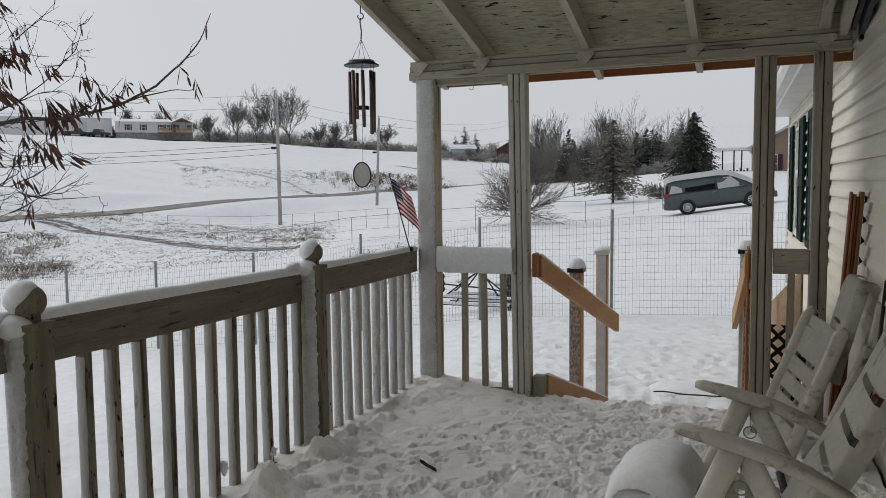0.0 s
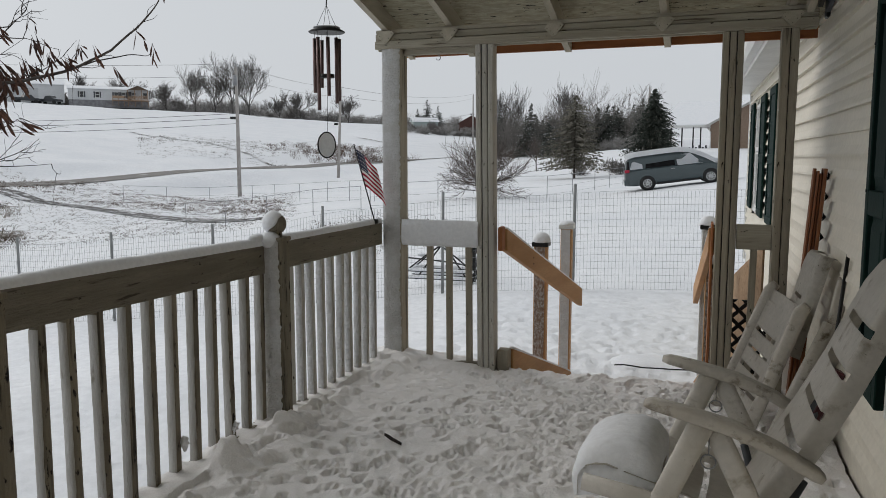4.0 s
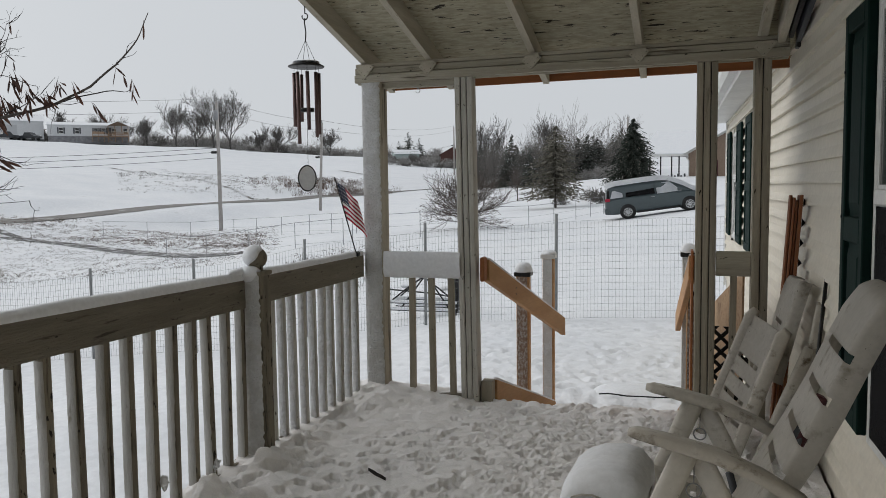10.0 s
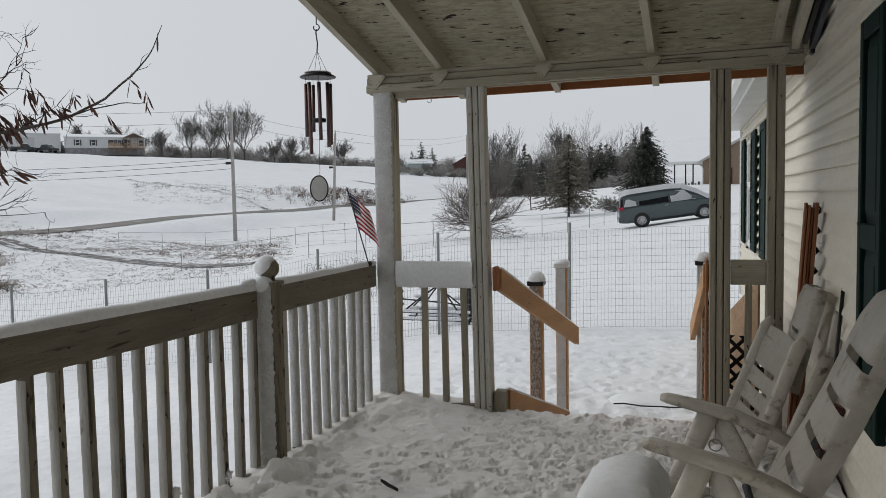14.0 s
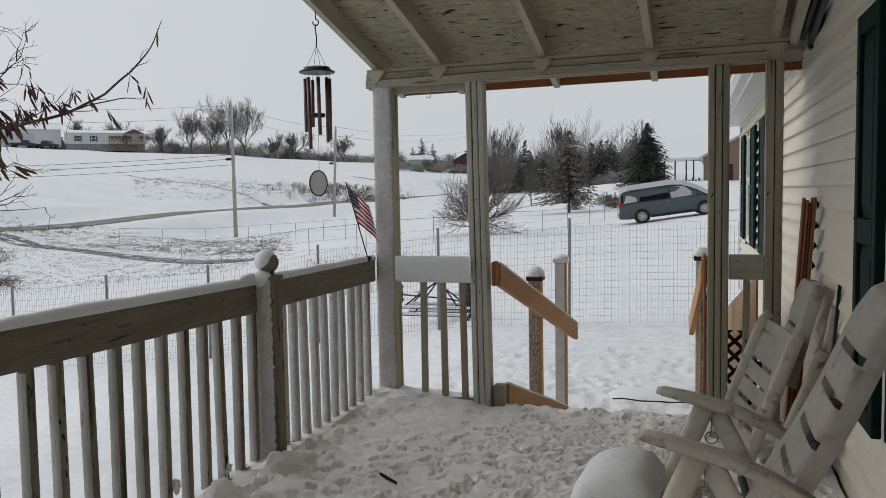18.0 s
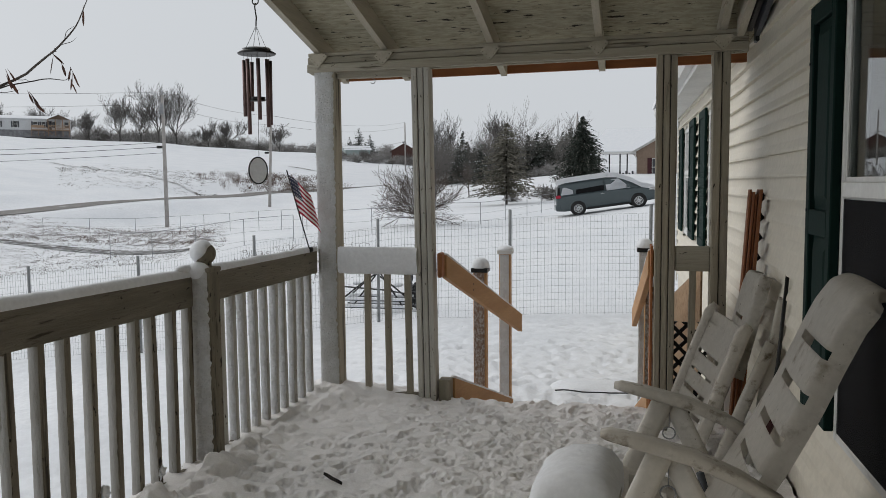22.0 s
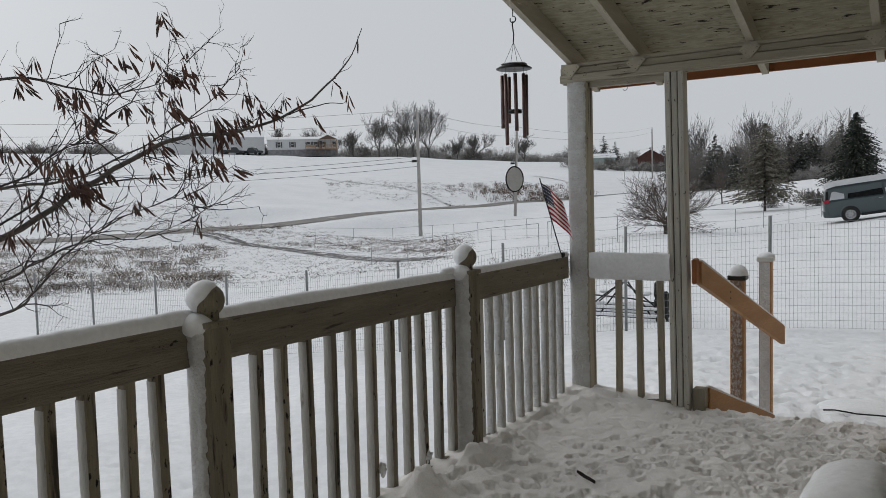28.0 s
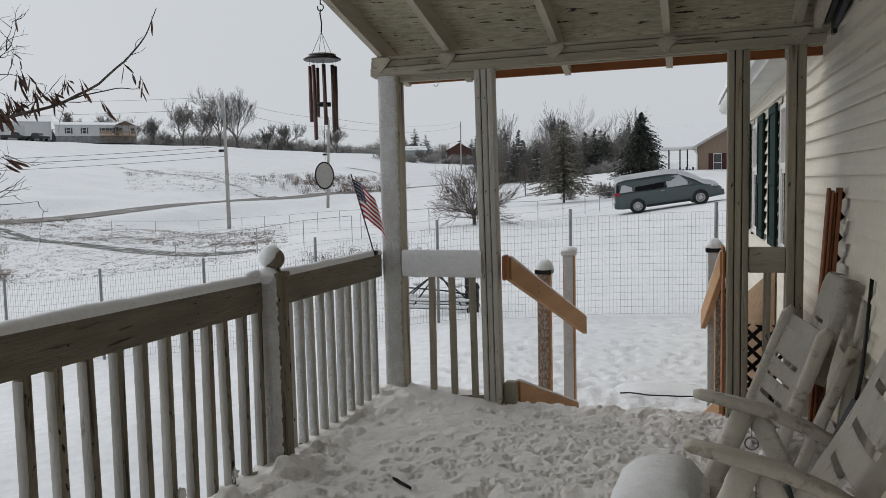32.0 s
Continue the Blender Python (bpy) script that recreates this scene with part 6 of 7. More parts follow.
x, y = land(-4.9, 52.5)
spruce((x, y, gz(x, y)), 3, 5.9, 5.4, "open brownish spruce with snow along its boughs", whorls=26, per=26, snow=0.05, bare=0.12, droop=0.14, fine=0.5)
x, y = land(0.4, 76.0)
spruce((x, y, gz(x, y)), 4, 6.3, 6.0, "dense dark spruce dusted with snow", whorls=40, per=46, snow=0.05, bare=0.01, droop=0.3, fine=0.5, needles="needle_dark")
# bare shrub tree, young tree
q = random.Random(8)
segs = [(0, 0, -0.2, 0, 0, 0.5, 0.1, 0.08, 9)]
for k in range(30):
    a = 2 * math.pi * k / 30
    grow(q, (0, 0, q.uniform(0.3, 0.7)), (math.cos(a) * q.uniform(0.3, 1.2), math.sin(a) * q.uniform(0.3, 1.2), q.uniform(-0.15, 1.2)), q.uniform(1.1, 1.6), 0.028, 2, segs, 0.42, 0.03, (2, 3), 0.12, 0.006)
x, y = land(-6.6, 29.8)
tree_thing("bare_shrub_tree", segs, (x, y, gz(x, y)), "round bare twiggy tree in the snowy yard", "bare trees", "bark", "twig_mid")
x, y = land(-9.6, 65.5)
tree_thing("young_bare_tree", bare_segs(31, 2.8, 0.3, 3, (2, 3)), (x, y, gz(x, y)), "small bare tree beside the road", "bare trees", "bark", "twig_mid")
# large bare trees on the hill
for i, (b, r, h, sd) in enumerate(((32.7, 214, 10.5, 41), (31.4, 216, 9.5, 42), (30.2, 214, 13.0, 43), (29.1, 218, 12.0, 44), (25.8, 216, 7.6, 45), (22.2, 220, 7.0, 46), (36.3, 236, 8.0, 47), (37.6, 238, 8.6, 48), (39.4, 240, 9.4, 54), (34.6, 224, 7.5, 52), (27.0, 218, 6.0, 55), (10.6, 126, 8.6, 50), (6.2, 126, 8.0, 51))):
    x, y = polar(b, r)
    tree_thing("bare_tree", bare_segs(sd, h, 0.3, 4, (1, 3), None, 0.54, 0.32 if r > 150 else 0.6, 0.024 if r > 150 else 0.014), (x, y, gz(x, y) - 0.3), "tall bare tree against the grey sky on the hill", "hill trees", "far_bark", "hill_twig")
# woods and hedgerows far off
V = {}
for i in range(4):
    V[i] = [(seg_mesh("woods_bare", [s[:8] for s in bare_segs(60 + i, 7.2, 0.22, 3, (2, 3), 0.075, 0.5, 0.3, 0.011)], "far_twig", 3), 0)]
for i in range(3):
    tr, cr, sn = spruce_meshes(80 + i, (6.5, 7.5, 6.0)[i], (5.2, 4.2, 5.6)[i], (16, 19, 14)[i], 14, (0.1, 0.08, 0.14)[i], 0.03, 0.15, 0.8)
    V[4 + i] = [(cr, 1), (sn, 2)]
for i in range(2):
    qq = random.Random(90 + i)
    sg = []
    for k in range(9):
        a = 2 * math.pi * k / 9
        grow(qq, (0, 0, 0), (math.cos(a), math.sin(a), qq.uniform(0.5, 1.5)), 1.6, 0.03, 2, sg, 0.5, 0.05, (2, 4), 0.18, 0.02)
    V[7 + i] = [(seg_mesh("brush_clump", [s[:8] for s in sg], "far_twig", 3), 4 if i else 0)]
q = random.Random(77)
items = []
for k in range(140):
    b, r = q.uniform(-0.4, 12.2), q.uniform(112, 142)
    x, y = polar(b, r)
    v = q.choice((0, 1, 2, 3, 4, 5, 6, 5, 4, 6, 5))
    items.append((v, x, y, gz(x, y) - 0.3, q.uniform(0.5, 1.0) * (0.72 if r < 130 else 0.85) * (1.2 if v > 3 else 1), q.uniform(0, 6.3)))
for k in range(90):
    b, r = q.uniform(0.2, 11.5), q.uniform(103, 116)
    x, y = polar(b, r)
    items.append((q.choice((7, 8, 7, 8, 0, 2, 6)), x, y, gz(x, y) - 0.2, q.uniform(0.4, 1.0), q.uniform(0, 6.3)))
for k in range(55):
    b, r = q.uniform(0.2, 9.5), q.uniform(107, 122)
    x, y = polar(b, r)
    items.append((q.choice((4, 5, 6)), x, y, gz(x, y) - 0.3, q.uniform(0.5, 0.85), q.uniform(0, 6.3)))
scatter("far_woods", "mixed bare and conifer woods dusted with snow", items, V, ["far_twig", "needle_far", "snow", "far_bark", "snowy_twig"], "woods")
items = []
for k in range(330):
    b = q.uniform(11, 60)
    r = q.uniform(222, 262)
    x, y = polar(b, r)
    v = q.choice((0, 1, 2, 3, 7, 8, 7, 8, 8)) if b > 17 else q.choice((0, 1, 4, 5, 6, 7, 8))
    s = q.uniform(0.35, 0.85) if v < 4 else (q.uniform(0.55, 0.9) if v < 7 else q.uniform(1.3, 2.2))
    items.append((v, x, y, gz(x, y) - 0.4, s, q.uniform(0, 6.3)))
for k in range(60):
    b, r = q.uniform(9.5, 19), q.uniform(172, 186)
    x, y = polar(b, r)
    v = q.choice((7, 8, 7, 8, 8))
    items.append((v, x, y, gz(x, y) - 0.3, q.uniform(0.5, 1.0), q.uniform(0, 6.3)))
for b, r, s in ((16.5, 205, 1.15), (15.7, 204, 0.95), (17.2, 208, 0.8), (13.2, 196, 0.75), (12.4, 196, 0.8)):
    x, y = polar(b, r)
    items.append((4, x, y, gz(x, y), s, b))
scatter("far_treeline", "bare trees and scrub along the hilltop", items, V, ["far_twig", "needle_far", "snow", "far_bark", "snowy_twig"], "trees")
for b, r, s in ((5.5, 62, 0.35), (2.6, 60, 0.45), (2.0, 61, 0.4), (1.4, 60, 0.5), (3.2, 64, 0.4)):
    x, y = polar(b, r)
    o = scatter("snowy_bush", "low garden bush loaded with snow", [(7, x, y, gz(x, y) - 0.1, s, b), (5, x, y, gz(x, y) - 0.3, s * 0.45, b)], V, ["far_twig", "needle_far", "snow", "far_bark", "snowy_twig"], "bush")
    o["kind"] = "thing"
    del o["kind"]


# ---- dry grass and brush ----
def tufts(name, label, spots, blades, high, material, seed, flat=1.0):
    q = np.random.default_rng(seed)
    segs = []
    for x, y, s in spots:
        z = gz(x, y)
        for _ in range(blades):
            a, l = q.uniform(0, 2 * math.pi), high * s * q.uniform(0.4, 1.0)
            bx, by = x + q.normal(0, 0.25) * s, y + q.normal(0, 0.25) * s
            m = (bx + math.cos(a) * l * 0.25, by + math.sin(a) * l * 0.25, z + l * 0.75 * flat)
            e = (bx + math.cos(a) * l * 0.75, by + math.sin(a) * l * 0.75, z + l * q.uniform(0.5, 0.9) * flat)
            segs += [(bx, by, z - 0.02, *m, 0.012 * s, 0.009 * s), (*m, *e, 0.009 * s, 0.004 * s)]
    return tagged(new(name, seg_mesh(name, segs, material, 3)), label, "grass", "", "stuff")


q = random.Random(12)
spots = []
for k in range(520):
    b, r = q.uniform(44, 63), q.uniform(31, 50)
    spots.append((*polar(b, r), q.uniform(0.5, 1.2)))
tufts("ditch_grass", "long dry grass bent under snow in the ditch", spots[:220], 20, 0.5, "frost_grass", 1, 0.6)
tufts("ditch_brush", "dark dry brush in the ditch", spots[220:], 9, 0.5, "brush", 2, 0.6)
spots = [(*polar(q.gauss(22.2, 2.0), q.uniform(90, 118)), q.uniform(0.4, 1.1)) for k in range(300)]
tufts("bank_brush", "reddish dry brush on the field bank", spots, 14, 1.0, "red_brush", 3)
spots = [(*polar(q.uniform(26, 60), q.uniform(30, 58)), 0.16 + 0.5 * q.random() ** 2) for k in range(7000)]
tufts("field_stubble", "scattered dry stubble poking through snow", spots, 4, 0.34, "brush", 4, 0.4)
spots = [(*polar(q.uniform(26.5, 36.5), q.uniform(82, 116)), 0.3 + 0.7 * q.random() ** 2) for k in range(700)]
tufts("slope_stubble", "thin dry weeds along the hillside track", spots, 6, 0.5, "brush", 5, 0.5)
spots = []
for k in range(2200):
    b = q.uniform(27, 60)
    lo = 36 + (b - 27) * 1.1
    spots.append((*polar(b, q.uniform(lo, lo + 13)), 0.25 + 0.6 * q.random() ** 2))
tufts("verge_weeds", "brown weeds through the snow on the road's bank", spots, 7, 0.4, "red_brush", 7, 0.5)
spots = [(*polar(q.uniform(16, 25), q.uniform(18, 26)), q.uniform(0.25, 0.6)) for k in range(45)]
tufts("yard_weeds", "dry weeds beyond the wire fence", spots, 8, 0.9, "brush", 6)
ribbon("dirt_track", [polar(46, 56), polar(43, 52.5), polar(38, 44.8), polar(32, 37.3), polar(28, 33.5)], 0.65, "mud", "dark muddy wheel track across the snow", "track", 0.03, 1.0)
ribbon("dirt_track", [polar(46, 54.6), polar(43, 51), polar(38, 43.6), polar(32, 36.4), polar(28, 32.8)], 0.45, "mud", "dark muddy wheel track across the snow", "track", 0.03, 1.0)
for b0, r0, b1, r1, nn, w in ((46, 56, 38, 44.8, 150, 0.5), (38, 44.8, 28, 33.5, 170, 0.45), (46, 54.6, 38, 43.6, 120, 0.35), (38, 43.6, 28, 32.8, 140, 0.3), (46, 58.5, 30, 36.5, 160, 1.2)):
    spots = []
    for k in range(nn):
        t = q.random()
        spots.append((*polar(b0 + (b1 - b0) * t, r0 + (r1 - r0) * t + q.gauss(0, w)), 0.2 + 0.4 * q.random() ** 2))
    tufts("track_debris", "dark frozen clods and stubble along the wheel track", spots, 5, 0.3, "brush", nn, 0.4)
ribbon("hill_track", [polar(37, 118), polar(32.5, 100), polar(29, 88), polar(26.3, 82)], 0.5, "mud_light", "worn track down the hillside", "track", 0.05, 2.0)
ribbon("hill_track", [polar(24.5, 90), polar(21.8, 95), polar(19.8, 104), polar(19, 116), polar(19.5, 128), polar(22, 136)], 0.8, "mud_light", "worn track round the field bank", "track", 0.05, 2.0)


# ---- utility poles and wires ----
def utility_pole(x, y, h, label, lean=0.0, arm=0):
    z = gz(x, y)
    ob = thing("utility_pole", label, "pole", "utility poles", at=(x, y, z))
    bm = bmesh.new()
    tube(bm, [(0, 0, -0.5), (lean * h, 0, h)], [0.15, 0.1], 10)
    part("shaft", bm, "pole", ob, smooth=True)
    bm = bmesh.new()
    tube(bm, [(lean * h - 0.05, -0.12, h - 1.3), (lean * h - 0.05, -0.12, h - 0.6)], 0.16, 10)
    if arm:
        part("transformer", bm, "galv", ob, smooth=True)
    else:
        bm.free()
    bm = bmesh.new()
    box(bm, -0.55 + lean * h * 0.6, -0.15 + lean * h * 0.6, -0.06, 0.06, h * 0.6, h * 0.6 + 0.18, bevel=0.02)
    part("cable_box", bm, "black", ob)
    bm = bmesh.new()
    tube(bm, [(lean * h, 0, h), (lean * h, 0, h + 0.25)], 0.05, 8)
    part("insulator", bm, "galv", ob)
    return Vector((x + lean * h, y, z + h))


p1 = utility_pole(*land(-27.55, 45.0), 9.0, "grey wooden utility pole with a transformer in the snowy field", 0.0, 1)
p2 = utility_pole(*land(-27.55, 62.7), 8.0, "slightly leaning grey utility pole beside the road", 0.05)
p3 = utility_pole(*land(-31.5, 134.0), 8.6, "distant brown utility pole beside the road")
p4 = utility_pole(*polar(0.9, 108), 8.0, "distant grey utility pole by the woods", 0.03)
p0 = Vector((*land(-52, 21), p1.z - 0.9))


def cable(a, b, sag, r, label):
    bm = bmesh.new()
    n = 16
    tube(bm, [a.lerp(b, k / n) - Vector((0, 0, 4 * sag * (k / n) * (1 - k / n))) for k in range(n + 1)], r, 4)
    solo("overhead_cable", bm, "black", label, "cable", "overhead cables")


for dz, r in ((0.2, 0.011), (-0.6, 0.011), (-3.2, 0.016), (-3.5, 0.018), (-3.9, 0.016)):
    cable(p0 + Vector((0, 0, dz)), p1 + Vector((0, 0, dz)), 0.5, r, "black overhead cable between utility poles")
for dz, r in ((0.2, 0.011), (-0.6, 0.011), (-3.2, 0.014)):
    cable(p1 + Vector((0, 0, dz)), p2 + Vector((0, 0, dz + (0.9 if dz < -2 else 0))), 0.35, r, "black overhead cable between utility poles")
    cable(p2 + Vector((0, 0, dz + (0.9 if dz < -2 else 0))), p3 + Vector((0, 0, dz)), 0.8, r * 1.3, "black overhead cable between utility poles")


# ---- buildings ----
def facing(bearing, r, lift=0.0, turn=0.0, base=None):
    """A frame at that bearing whose x runs to the right as seen from the porch and whose y runs away from it."""
    x, y = polar(bearing, r)
    return Matrix.Translation((x, y, gz(x, y) + lift if base is None else base + tip(x, y))) @ Matrix.Rotation(radians(bearing + turn + TURN), 4, "Z")


def gable(bm, x0, x1, y0, y1, z, rise, over=0.3, thick=0.12, along_x=True):
    """A pitched roof slab; its ridge runs along x or y."""
    if along_x:
        prof = [(y0 - over, z - rise * over * 2 / (y1 - y0)), ((y0 + y1) / 2, z + rise), (y1 + over, z - rise * over * 2 / (y1 - y0))]
        ends = (x0 - over, x1 + over)
        pt = lambda e, a, b: (e, a, b)
    else:
        prof = [(x0 - over, z - rise * over * 2 / (x1 - x0)), ((x0 + x1) / 2, z + rise), (x1 + over, z - rise * over * 2 / (x1 - x0))]
        ends = (y0 - over, y1 + over)
        pt = lambda e, a, b: (a, e, b)
    v = [[bm.verts.new(pt(e, a, b + dz)) for a, b in prof for dz in (0, thick)] for e in ends]
    a, b = v
    for q in ((0, 2, 3, 1), (2, 4, 5, 3)):
        bm.faces.new([a[k] for k in q])
        bm.faces.new([b[k] for k in q[::-1]])
    for k, l in ((0, 2), (2, 4), (5, 3), (3, 1), (1, 0), (4, 5)):
        bm.faces.new((a[k], a[l], b[l], b[k]))


def gable_wall(bm, x0, x1, y0, y1, z0, z, rise, along_x=True):
    """Four walls with gable ends."""
    v = {}
    for x in (x0, x1):
        for y in (y0, y1):
            for w in (z0, z):
                v[x, y, w] = bm.verts.new((x, y, w))
    for a, b in (((x0, y0), (x1, y0)), ((x1, y0), (x1, y1)), ((x1, y1), (x0, y1)), ((x0, y1), (x0, y0))):
        bm.faces.new((v[(*a, z0)], v[(*b, z0)], v[(*b, z)], v[(*a, z)]))
    if along_x:
        for x in (x0, x1):
            bm.faces.new((v[x, y0, z], v[x, y1, z], bm.verts.new((x, (y0 + y1) / 2, z + rise))))
    else:
        for y in (y0, y1):
            bm.faces.new((v[x0, y, z], v[x1, y, z], bm.verts.new(((x0 + x1) / 2, y, z + rise))))


def far_window(ob, x, z, w, h, y=0.0, shutters=True):
    bm = bmesh.new()
    box(bm, x - w / 2 - 0.08, x + w / 2 + 0.08, y - 0.06, y - 0.01, z - 0.08, z + h + 0.08)
    win = part("window", bm, "white_trim", ob)
    bm = bmesh.new()
    box(bm, x - w / 2, x + w / 2, y - 0.075, y - 0.062, z, z + h)
    part("pane", bm, "glass", win)
    bm = bmesh.new()
    box(bm, x - w / 2, x + w / 2, y - 0.085, y - 0.07, z + h / 2 - 0.03, z + h / 2 + 0.03)
    part("glazing_bar", bm, "white_trim", win)
    if shutters:
        for s in (-1, 1):
            bm = bmesh.new()
            c = x + s * (w / 2 + 0.25)
            box(bm, c - 0.16, c + 0.16, y - 0.06, y - 0.005, z - 0.05, z + h + 0.05)
            part("shutter", bm, "grey_dark", ob, "dark shutter")


# long pale mobile home with a timber porch on the hill
ob = thing("mobile_home", "long white mobile home with a timber porch on the snowy hill", "house")
ob.matrix_world = facing(38.05, 205, 0.7, 0, 19.9)
bm = bmesh.new()
gable_wall(bm, -9.3, 8.5, 0, 7, 0.9, 3.5, 0.8)
part("wall", bm, "metal_wall", ob)
bm = bmesh.new()
box(bm, -9.2, 8.4, 0.05, 6.9, -0.8, 0.9)
part("skirting", bm, "stone_dark", ob, "dark stone skirting")
bm = bmesh.new()
gable(bm, -9.3, 8.5, 0, 7, 3.5, 0.8)
part("roof", bm, "snow", ob, "snow-covered roof")
for x in (-6.4, -3.0, 1.1, 2.8):
    far_window(ob, x, 1.5, 0.8, 1.3)
bm = bmesh.new()
box(bm, 3.6, 4.5, -0.06, -0.01, 0.95, 3.0)
part("door", bm, "grey_dark", ob)
for x in (5.0, 7.6):
    far_window(ob, x, 1.5, 0.9, 1.3, 0, False)
porch = thing("hill_porch", "timber porch with gable roof and steps on the mobile home", "porch")
porch.matrix_world = ob.matrix_world.copy()
bm = bmesh.new()
box(bm, 0.2, 8.3, -2.6, -0.05, 0.75, 0.9)
part("floor", bm, "pale_timber", porch)
bm = bmesh.new()
gable(bm, 3.6, 8.2, -2.6, 0.2, 3.25, 1.1, 0.25, 0.1, False)
part("roof", bm, "snow", porch)
bm = bmesh.new()
v = [bm.verts.new(c) for c in ((3.6, -2.62, 3.25), (8.2, -2.62, 3.25), (5.9, -2.62, 4.3))]
bm.faces.new(v)
bmesh.ops.solidify(bm, geom=bm.faces[:], thickness=0.05)
part("gable_end", bm, "brown_siding", porch)
for x in (3.7, 5.2, 6.7, 8.1):
    bm = bmesh.new()
    box(bm, x - 0.08, x + 0.08, -2.6, -2.44, -0.6, 3.3)
    part("post", bm, "pale_timber", porch)
for z in (1.2, 1.5, 1.8):
    bm = bmesh.new()
    box(bm, 3.7, 8.2, -2.6, -2.55, z, z + 0.08)
    part("rail", bm, "pale_timber", porch)
for k in range(40):
    if k % 2 == 0:
        bm = bmesh.new()
        box(bm, 3.75 + k * 0.11, 3.81 + k * 0.11, -2.58, -2.54, 0.9, 1.85)
        part("baluster", bm, "pale_timber", porch)
for x in (0.3, 1.6, 2.8):
    bm = bmesh.new()
    box(bm, x - 0.06, x + 0.06, -2.6, -2.48, -0.6, 1.9)
    part("post", bm, "pale_timber", porch)
bm = bmesh.new()
box(bm, 0.3, 2.8, -2.6, -2.52, 1.3, 1.85)
part("rail_panel", bm, "pale_timber", porch)
for k in range(5):
    bm = bmesh.new()
    box(bm, 2.9 + 0.32 * k, 3.3 + 0.32 * k, -3.4, -2.6, 0.65 - 0.22 * k, 0.72 - 0.22 * k)
    part("step", bm, "pale_timber", porch)
bm = bmesh.new()
v = [bm.verts.new(c) for c in ((2.9, -3.42, 1.7), (4.6, -3.42, 0.5), (4.6, -3.42, 0.3), (2.9, -3.42, 1.5))]
bm.faces.new(v)
bmesh.ops.solidify(bm, geom=bm.faces[:], thickness=0.06)
part("stair_rail", bm, "pale_timber", porch)

# metal garage building beside it
ob = thing("metal_garage", "pale metal garage building with two doors and a snowy roof", "garage")
ob.matrix_world = facing(43.75, 207, 0.6, 0, 20.5)
bm = bmesh.new()
gable_wall(bm, -14, 10.5, 0, 12, -0.5, 3.7, 1.9)
part("wall", bm, "metal_wall", ob)
bm = bmesh.new()
gable(bm, -14, 10.5, 0, 12, 3.7, 1.9)
part("roof", bm, "snow", ob, "snow-covered roof")
bm = bmesh.new()
box(bm, -4.1, -3.95, -0.04, 0.0, -0.5, 3.7)
part("corner_trim", bm, "grey_dark", ob)
for x in (-1.2, 3.4):
    bm = bmesh.new()
    box(bm, x - 1.6, x + 1.6, -0.05, -0.005, -0.4, 2.7)
    part("garage_door", bm, "door_grey", ob)


def pickup(bearing, r, turn, label):
    ob = thing("pickup_truck", label, "pickup truck", "parked trucks")
    ob.matrix_world = facing(bearing, r, 0.35, turn, 18.75)
    bm = bmesh.new()
    prof = [(-2.7, 0.5), (-2.7, 1.05), (-2.6, 1.1), (-0.7, 1.12), (-0.4, 1.8), (0.9, 1.82), (1.4, 1.15), (2.5, 1.05), (2.7, 0.9), (2.7, 0.5)]
    a = [bm.verts.new((x, -0.95 + (0.12 if z > 1.3 else 0), z)) for x, z in prof]
    b = [bm.verts.new((x, 0.95 - (0.12 if z > 1.3 else 0), z)) for x, z in prof]
    bm.faces.new(a)
    bm.faces.new(b[::-1])
    for k in range(len(prof)):
        bm.faces.new((a[k], b[k], b[(k + 1) % 10], a[(k + 1) % 10]))
    part("body", bm, "dark_paint", ob)
    for x in (-1.7, 1.75):
        for y in (-0.88, 0.88):
            bm = bmesh.new()
            tube(bm, [(x, y - 0.12, 0.4), (x, y + 0.12, 0.4)], 0.4, 14)
            part("wheel", bm, "tyre", ob)
    bm = bmesh.new()
    box(bm, -0.35, 0.95, -0.85, -0.83, 1.25, 1.7)
    part("side_window", bm, "glass", ob)
    bm = bmesh.new()
    box(bm, -0.4, 0.9, -0.8, 0.8, 1.82, 1.92, bevel=0.03)
    part("snow_cap", bm, "snow", ob)
    bm = bmesh.new()
    box(bm, 1.5, 2.5, -0.8, 0.8, 1.1, 1.16, bevel=0.03)
    part("bonnet_snow", bm, "snow", ob)


pickup(43.1, 196, 20, "dark pickup truck dusted with snow beside the garage")
pickup(41.75, 197, -35, "dark pickup truck parked beside the garage")

# small pale shed and red barn beyond the road
ob = thing("pale_shed", "low pale metal shed with a snowy roof", "shed")
ob.matrix_world = facing(16.6, 190, 0.3, 12)
bm = bmesh.new()
gable_wall(bm, -3.0, 3.0, 0, 4, -1.0, 1.7, 0.9)
part("wall", bm, "shed_green", ob)
bm = bmesh.new()
gable(bm, -3.0, 3.0, 0, 4, 1.7, 0.9)
part("roof", bm, "snow", ob)
ob = thing("red_barn", "dull red barn among bare trees", "barn")
ob.matrix_world = facing(13.35, 180, 1.2, 0)
bm = bmesh.new()
gable_wall(bm, -2.6, 3.0, 0, 6, -2.5, 1.6, 1.6, False)
part("wall", bm, "barn_red", ob)
bm = bmesh.new()
gable(bm, -2.6, 3.0, 0, 6, 1.6, 1.6, 0.3, 0.12, False)
part("roof", bm, "barn_red", ob)

